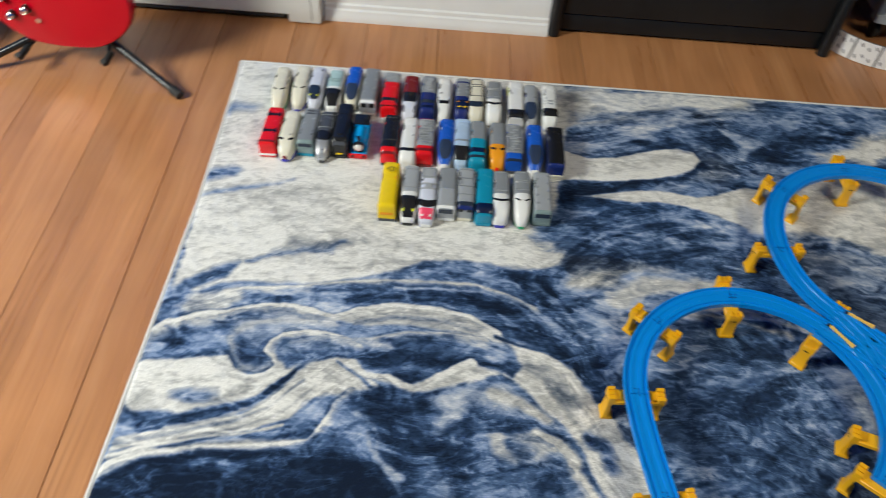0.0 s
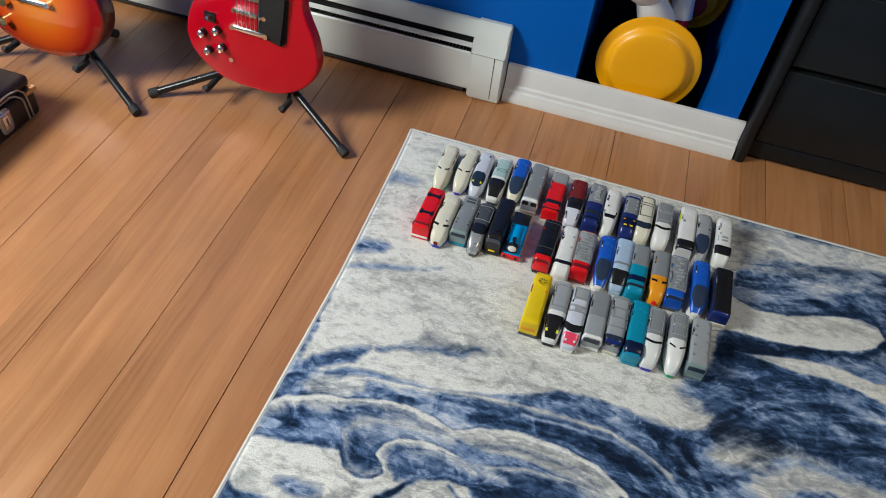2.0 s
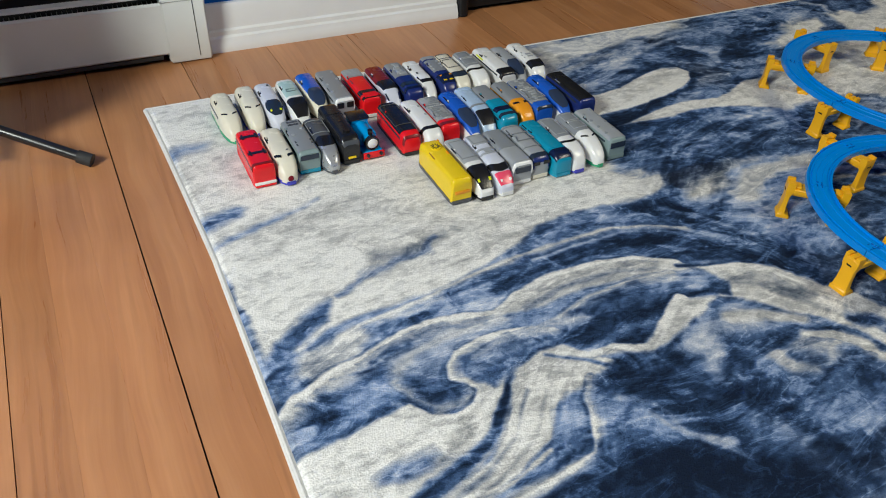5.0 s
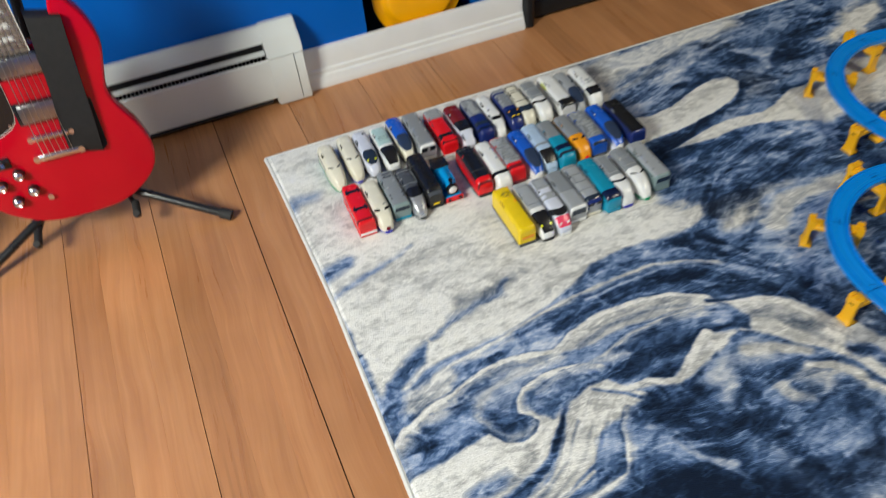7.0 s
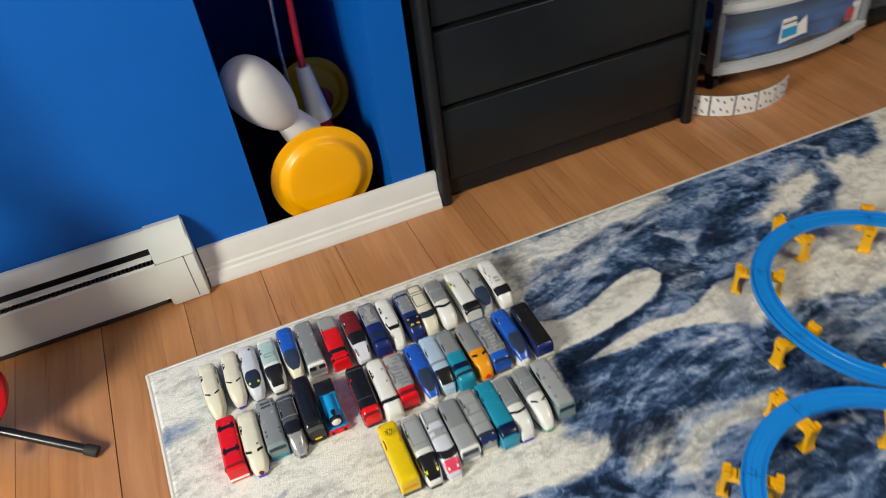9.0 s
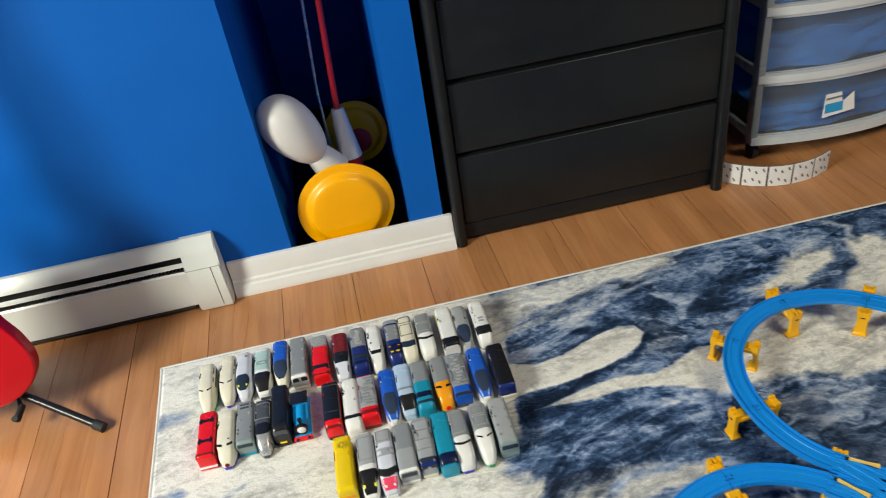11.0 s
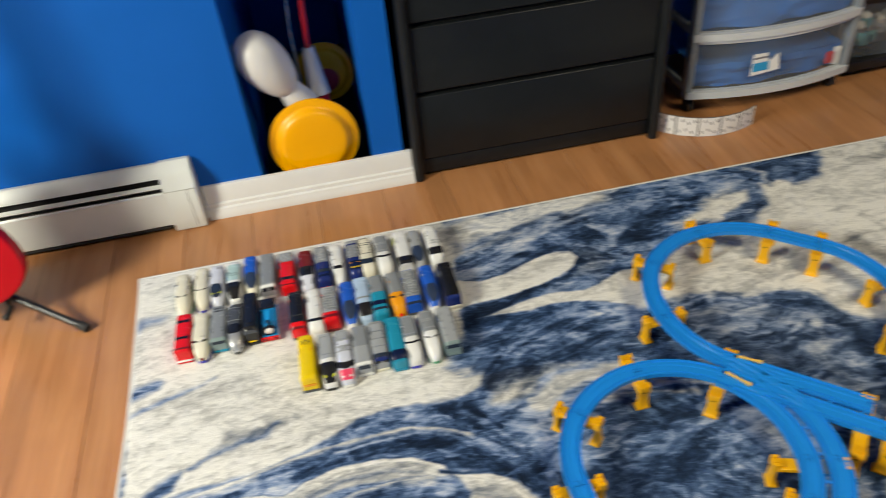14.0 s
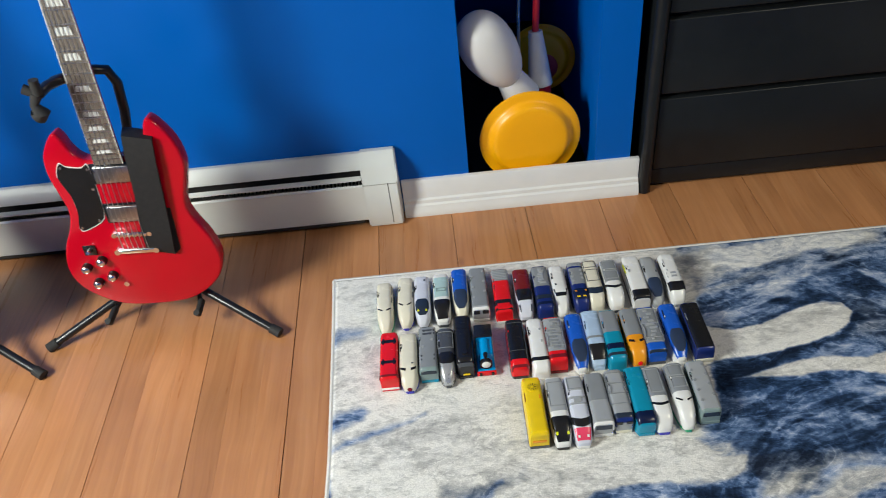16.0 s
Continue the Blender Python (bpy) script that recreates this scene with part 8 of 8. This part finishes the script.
    stroke([(204.9, -33.1), (211.1, -33.5), (212.8, -41.5), (213.7, -46.9)], 1.8, 1.0, 0.6, 1, 0.8, warm=0.4)
    stroke([(202.2, -40.0), (207.5, -45.7), (216.3, -50.1), (220.9, -56.8)], 0.4, 0.9, 0.5, 0.5, 0.6, warm=0.5)
    stroke([(193.2, -19.7), (202.7, -18.4), (198.8, -26.3), (209.4, -22.4)], 1.0, 0.7, 0.68, 0.9, 1, warm=0.9)
    stroke([(193.2, -26.3), (196.8, -31.6), (200.5, -24.0)], 0.6, 0.5, 0.62, 0.6, 1, warm=0.9)
    stroke([(188.3, -41.7), (193.4, -43.2), (201.5, -37.4)], 1.6, 1.2, 0.72, 1.4, 1, warm=0.9)
    fill([(216.1, -65.5), (222.3, -66.3), (215.8, -77.6), (211.8, -75.0)], 0.2, 1, 1)
    fill([(174.6, -73.4), (185.9, -72.9), (188.5, -80.7), (177.9, -90.7), (169.1, -94.9), (165.7, -88.9)], 0.5, 2.2, 2.5, warm=0.5)
    fill([(176.5, -79.5), (180.8, -79.7), (177.1, -86.6), (170.7, -91.5), (171.1, -87.2)], 0.2, 1.6, 2.5)
    fill([(206.3, -63.9), (207.9, -68.5), (199.1, -77.7), (197.8, -73.7)], 0.34, 1.5, 2.2, warm=0.3)
    fill([(186.4, -84.6), (189.9, -87.4), (184.9, -94.2), (182.1, -90.9)], 0.5, 1.8, 2.2, warm=0.6)
    fill([(163.7, -85.2), (167.8, -89.1), (164.2, -97.4), (161.0, -106.5), (157.3, -103.2), (159.8, -93.6)], 0.45, 2, 2.2, warm=0.4)
    stroke([(177.9, -75.1), (182.0, -79.3), (188.9, -76.7), (192.9, -80.9)], 1.0, 0.8, 0.66, 0.9, 1, warm=0.9)
    stroke([(201.3, -78.9), (198.4, -85.9), (189.7, -93.0)], 1.0, 0.8, 0.6, 0.9, 1, warm=0.7)
    stroke([(188.1, -62.6), (195.2, -64.0), (195.4, -71.3)], 1.4, 1.0, 0.72, 1.2, 1, warm=0.9)
    combed([(182.0, -22.1), (196.1, -29.0), (194.8, -52.4), (181.4, -76.4), (163.2, -92.5)], 10, 0.1, 81, 0, 1.0)
    stroke([(83.0, -6.3), (92.6, -5.3), (109.6, -2.0), (122.5, -2.9)], 3.5, 2, 0.72, 2, 2.5)  # stormy back edge
    stroke([(104.7, -18.6), (114.9, -15.6), (133.0, -10.2)], 3, 3, 0.3, 2, 2.5)
    stroke([(117.7, -16.8), (128.4, -21.8), (137.5, -15.2)], 4, 3, 0.1, 2, 2)
    stroke([(127.9, -10.7), (142.5, -7.4), (160.7, -8.6)], 1.5, 1.0, 0.45, 1.5, 2)
    fill([(158.0, -26.0), (163.0, -18.0), (172.0, -14.5), (186.0, -13.0), (192.0, -7.0), (195.0, 2.0), (229.0, 3.0), (225.0, -60.0), (207.0, -100.0), (165.0, -116.0), (158.0, -102.0), (164.0, -90.0), (173.0, -76.0), (176.0, -66.0), (174.0, -55.0), (167.0, -43.0), (159.0, -34.0), (149.0, -28.0)], 0.9, 1.5, 1.6, warm=0.95)  # pale sand on the far side
    fill([(131.9, -31.7), (145.8, -25.0), (158.1, -29.0), (172.6, -44.0), (175.0, -61.0), (168.0, -67.0), (162.3, -64.0), (159.4, -55.0), (152.0, -50.6), (143.0, -50.0), (135.3, -48.0), (126.7, -46.0), (117.0, -44.2), (119.0, -34.5)], 0.86, 0.9, 1.3, warm=0.95, rim=0.5)
    fill([(149.5, -50.9), (158.7, -53.6), (161.5, -61.3), (164.0, -68.0), (159.0, -78.1), (156.0, -86.0), (150.7, -83.0), (146.8, -77.5), (138.7, -71.4), (128.8, -61.0), (124.0, -52.0), (136.1, -50.9)], 0.33, 1.2, 1.4, warm=0.35)
    fill([(148.0, -51.2), (158.0, -53.4), (160.0, -59.0), (153.0, -58.5), (147.0, -55.0)], 0.12, 1.2, 1.6, warm=0.2)
    fill([(157.5, -64.0), (162.5, -66.5), (163.0, -73.0), (158.5, -79.0), (156.0, -74.0)], 0.14, 1.1, 1.6, warm=0.2)
    stroke([(128.5, -52.5), (137.0, -53.0), (145.0, -58.0), (151.0, -66.0)], 1.1, 0.7, 0.5, 1.0, 1.5, warm=0.5)
    stroke([(152.5, -60.5), (151.0, -67.0), (147.0, -71.0), (150.0, -77.0)], 1.6, 1.2, 0.58, 1.2, 1.8, warm=0.6)
    stroke([(142.0, -50.3), (150.0, -49.6), (156.5, -51.2), (160.5, -56.5)], 0.7, 0.5, 0.72, 0.5, 1.2, warm=0.8)
    fill([(177.0, -2.0), (182.0, -1.6), (192.0, -5.0), (189.5, -9.0), (186.0, -11.5), (178.0, -12.7), (173.6, -9.2)], 0.3, 0.8, 1.2, warm=0.15)
    stroke([(160.4, -3.6), (165.7, -11.0), (163.9, -18.7), (155.8, -21.9)], 1.6, 3.2, 0.32, 1.0, 1.4, warm=0.2)
    stroke([(169.0, -2.5), (173.0, -6.5), (170.5, -12.0)], 0.9, 0.7, 0.62, 0.8, 1.3, warm=0.6)
    fill([(211.7, -17.5), (207.1, -25.9), (203.4, -36.4), (203.8, -42.8), (208.5, -44.5), (210.5, -37.0), (214.0, -28.0), (216.0, -20.5)], 0.42, 1.3, 1.3, warm=0.2)
    stroke([(203.4, -37.0), (204.1, -43.0), (213.7, -48.6), (221.0, -54.0)], 0.9, 0.5, 0.3, 0.5, 0.7, warm=0.3)
    fill([(211.0, -45.0), (215.0, -36.0), (218.0, -28.0), (221.0, -30.0), (221.0, -51.0)], 0.66, 2.0, 1.5, warm=0.9)
    stroke([(211.3, -3.0), (210.3, -15.0), (203.0, -21.0), (198.0, -25.5), (198.8, -30.0)], 1.8, 0.5, 0.66, 1.2, 1.4, warm=1.0)
    stroke([(196.0, -4.0), (204.0, -9.0), (214.0, -9.0)], 1.6, 1.2, 0.72, 1.5, 1.6, warm=1.0)
    fill([(178.0, -71.0), (187.0, -73.0), (186.0, -82.0), (178.0, -93.0), (170.0, -98.0), (169.0, -91.0), (173.0, -82.0)], 0.46, 2.0, 2.6, warm=0.6)
    fill([(180.0, -75.0), (184.5, -76.5), (182.0, -84.0), (175.0, -91.5), (173.5, -88.0), (178.0, -82.0)], 0.2, 1.2, 2.4, warm=0.2)
    fill([(166.5, -66.0), (171.5, -66.5), (171.0, -73.5), (167.0, -80.0), (162.5, -77.0)], 0.34, 1.6, 2.0, warm=0.4)
    stroke([(203.0, -61.0), (207.5, -68.0), (199.0, -77.0)], 2.2, 1.4, 0.36, 1.4, 2.0, warm=0.35)
    stroke([(190.0, -86.0), (187.0, -93.0), (178.0, -101.0)], 1.8, 1.4, 0.5, 1.6, 2.2, warm=0.7)
    stroke([(186.0, -30.0), (191.0, -42.0), (187.0, -55.0), (192.0, -66.0)], 0.8, 0.6, 0.72, 0.9, 1.6, warm=1.0)
    stroke([(178.0, -40.0), (183.0, -50.0), (180.0, -62.0)], 1.8, 1.2, 0.72, 1.6, 1.6, warm=1.0)
    stroke([(160.0, -90.0), (166.0, -97.0), (162.0, -106.0)], 1.6, 1.4, 0.45, 1.6, 2.0, warm=0.6)
    fill([(87.5, -4.4), (97.6, -1.0), (108.8, -1.0), (124.3, -1.0), (121.4, -5.2), (112.1, -6.7), (102.5, -7.2), (92.5, -10.0)], 0.84, 0.9, 1.4, warm=0.6)  # foam along the back
    fill([(94.3, -15.6), (101.6, -10.7), (109.9, -8.6), (112.4, -10.8), (105.1, -14.5), (98.1, -18.2)], 0.6, 1.0, 1.6, warm=0.3)
    fill([(116.7, -12.3), (121.3, -14.4), (128.4, -17.5), (124.9, -20.8), (119.6, -26.4), (119.6, -22.7), (122.0, -19.4)], 0.52, 0.5, 0.7, warm=0.2, rim=0.7)  # pale fish-tail streak
    stroke([(87.9, -67.6), (94.2, -63.4), (102.0, -62.9), (108.0, -63.6)], 1.8, 1.2, 0.74, 0.8, 1.2, warm=0.85)
    stroke([(99.5, -69.9), (103.8, -68.4), (110.5, -67.7), (118.3, -70.8), (123.5, -71.4)], 0.9, 0.5, 0.7, 0.5, 0.9, warm=0.8)
    combed([(180.0, -20.0), (196.0, -28.0), (196.0, -50.0), (184.0, -75.0), (166.0, -100.0)], 14, 0.06, 121, 0, 1.6)
    tone = tone + 0.26 * vein * np.clip((0.62 - tone) * 3, 0, 1) - 0.14 * vein * np.clip((tone - 0.7) * 4, 0, 1)
    return np.clip(tone + 0.03 * fleck, 0, 1), np.clip(warm, 0, 1)


def rug():
    nx, ny = 1100, 740
    w = np.linspace(0, 1, nx + 1)
    u, v = np.meshgrid(np.where(w < 0.7, w * 0.55 / 0.7, 0.55 + (w - 0.7) * 1.5), np.linspace(0, 1, ny + 1), indexing="ij")  # closer rows where the camera stoops
    y = -v * RUG_Y
    left, right = 0.023 * np.clip(-y / 0.5, 0, 1) ** 0.8, RUG_X - 0.037 * np.clip(-y / 0.35, 0, 1)
    x = left + (right - left) * u
    tone, warm = rug_tone(x * 100, y * 100)
    edge = np.minimum(np.minimum(u * 2.26, (1 - u) * 2.26), np.minimum(v, 1 - v) * RUG_Y)
    z = RUG_T * np.clip(0.55 + edge / 0.02, 0, 1) + 0.0012 * (tone - 0.5) * np.clip(edge / 0.02, 0, 1)
    co = np.stack([x, y, z], -1).reshape(-1, 3)
    i = np.arange(nx * (ny + 1)).reshape(nx, ny + 1)[:, :ny].ravel()
    faces = np.stack([i, i + 1, i + ny + 2, i + ny + 1], 1)
    me = bpy.data.meshes.new("rug")
    me.vertices.add(len(co))
    me.vertices.foreach_set("co", co.ravel().astype(np.float32))
    me.loops.add(faces.size)
    me.loops.foreach_set("vertex_index", faces.ravel().astype(np.int32))
    me.polygons.add(len(faces))
    me.polygons.foreach_set("loop_start", np.arange(0, faces.size, 4, dtype=np.int32))
    me.update(calc_edges=True)
    me.materials.append(RUG)
    at = me.attributes.new("tone", "FLOAT", "POINT")
    at.data.foreach_set("value", tone.ravel().astype(np.float32))
    at = me.attributes.new("warm", "FLOAT", "POINT")
    at.data.foreach_set("value", warm.ravel().astype(np.float32))
    me.polygons.foreach_set("use_smooth", [True] * len(me.polygons))
    top = new("woven_face", me)
    r = thing("rug", pose(0, 0, 0), "navy, blue and cream rug with a swirling wave pattern", "rug")
    top.parent = r
    tagged(top, "short cut pile with a marbled wave pattern")
    rim = [(x[0, k], y[0, k]) for k in range(0, ny + 1, 6)] + [(x[k, ny], y[k, ny]) for k in range(0, nx + 1, 6)] + [(x[nx, k], y[nx, k]) for k in range(ny, -1, -6)] + [(x[k, 0], y[k, 0]) for k in range(nx, -1, -6)]
    part("binding", tube(bmesh.new(), [(a, b, 0.0052) for a, b in rim + rim[:1]], 0.005, 8), RUG_EDGE, r, "pale stitched edge binding")


rug()


# ---- floor boards ----
def floor_boards():
    """Three-strip boards that run towards the niche wall, a little askew; every third joint has opened."""
    width, lean = 0.0636, -0.026
    rnd = random.Random(11)
    shared = {}

    def board(x0, x1, y0, y1):
        """One strip with its own bevelled edge, between two slanting joints kept inside the room."""
        bm = bmesh.new()
        rows = []
        for y, e in ((y0 + 0.0004, 1), (y1 - 0.0004, -1)):
            a, b = max(WEST, x0 + lean * y), min(EAST, x1 + lean * y)
            rows.append([(a, y, -0.0055), (a, y, -0.0002), (a + 0.0002, y + e * 0.0002, 0.0), (b - 0.0002, y + e * 0.0002, 0.0), (b, y, -0.0002), (b, y, -0.0055)])
        p, q = ([bm.verts.new((x - x0, yy - y0, z)) for x, yy, z in r] for r in rows)
        for k in range(6):
            bm.faces.new((p[k], p[(k + 1) % 6], q[(k + 1) % 6], q[k]))
        bm.faces.new(p[::-1])
        bm.faces.new(q)
        bmesh.ops.recalc_face_normals(bm, faces=bm.faces)
        me = bpy.data.meshes.new("floor_board")
        bm.to_mesh(me)
        bm.free()
        me.materials.append(FLOOR)
        return me

    first = math.ceil((WEST - 0.25 + 0.083) / width)
    for k in range(first, int((EAST + 0.25) / width) + 3):
        x0, x1 = -0.083 + k * width, -0.083 + (k + 1) * width
        left = 0.001 if k == 0 else 0.0006 if k % 3 == 0 else 0.0
        right = 0.001 if k == -1 else 0.0006 if k % 3 == 2 else 0.0
        if max(x0 + lean * SOUTH, x0 + lean * BACK) > EAST - 0.005 or min(x1 + lean * SOUTH, x1 + lean * BACK) < WEST + 0.005:
            continue
        cuts = [SOUTH, SOUTH + rnd.choice((0.5, 0.9, 1.3, 1.7)), BACK]
        inside = WEST < min(x0 + lean * SOUTH, x0 + lean * BACK) and max(x1 + lean * SOUTH, x1 + lean * BACK) < EAST
        for y0, y1 in zip(cuts, cuts[1:]):
            key = (round(y0, 3), round(y1, 3), left, right)
            if inside and key in shared:
                me = shared[key]
            else:
                me = board(x0 + left, x1 - right, y0, y1)
                if inside:
                    shared[key] = me
            ob = new("floor_board", me)
            ob.parent = floor
            ob.location = (x0 + left, y0, 0)


floor_boards()
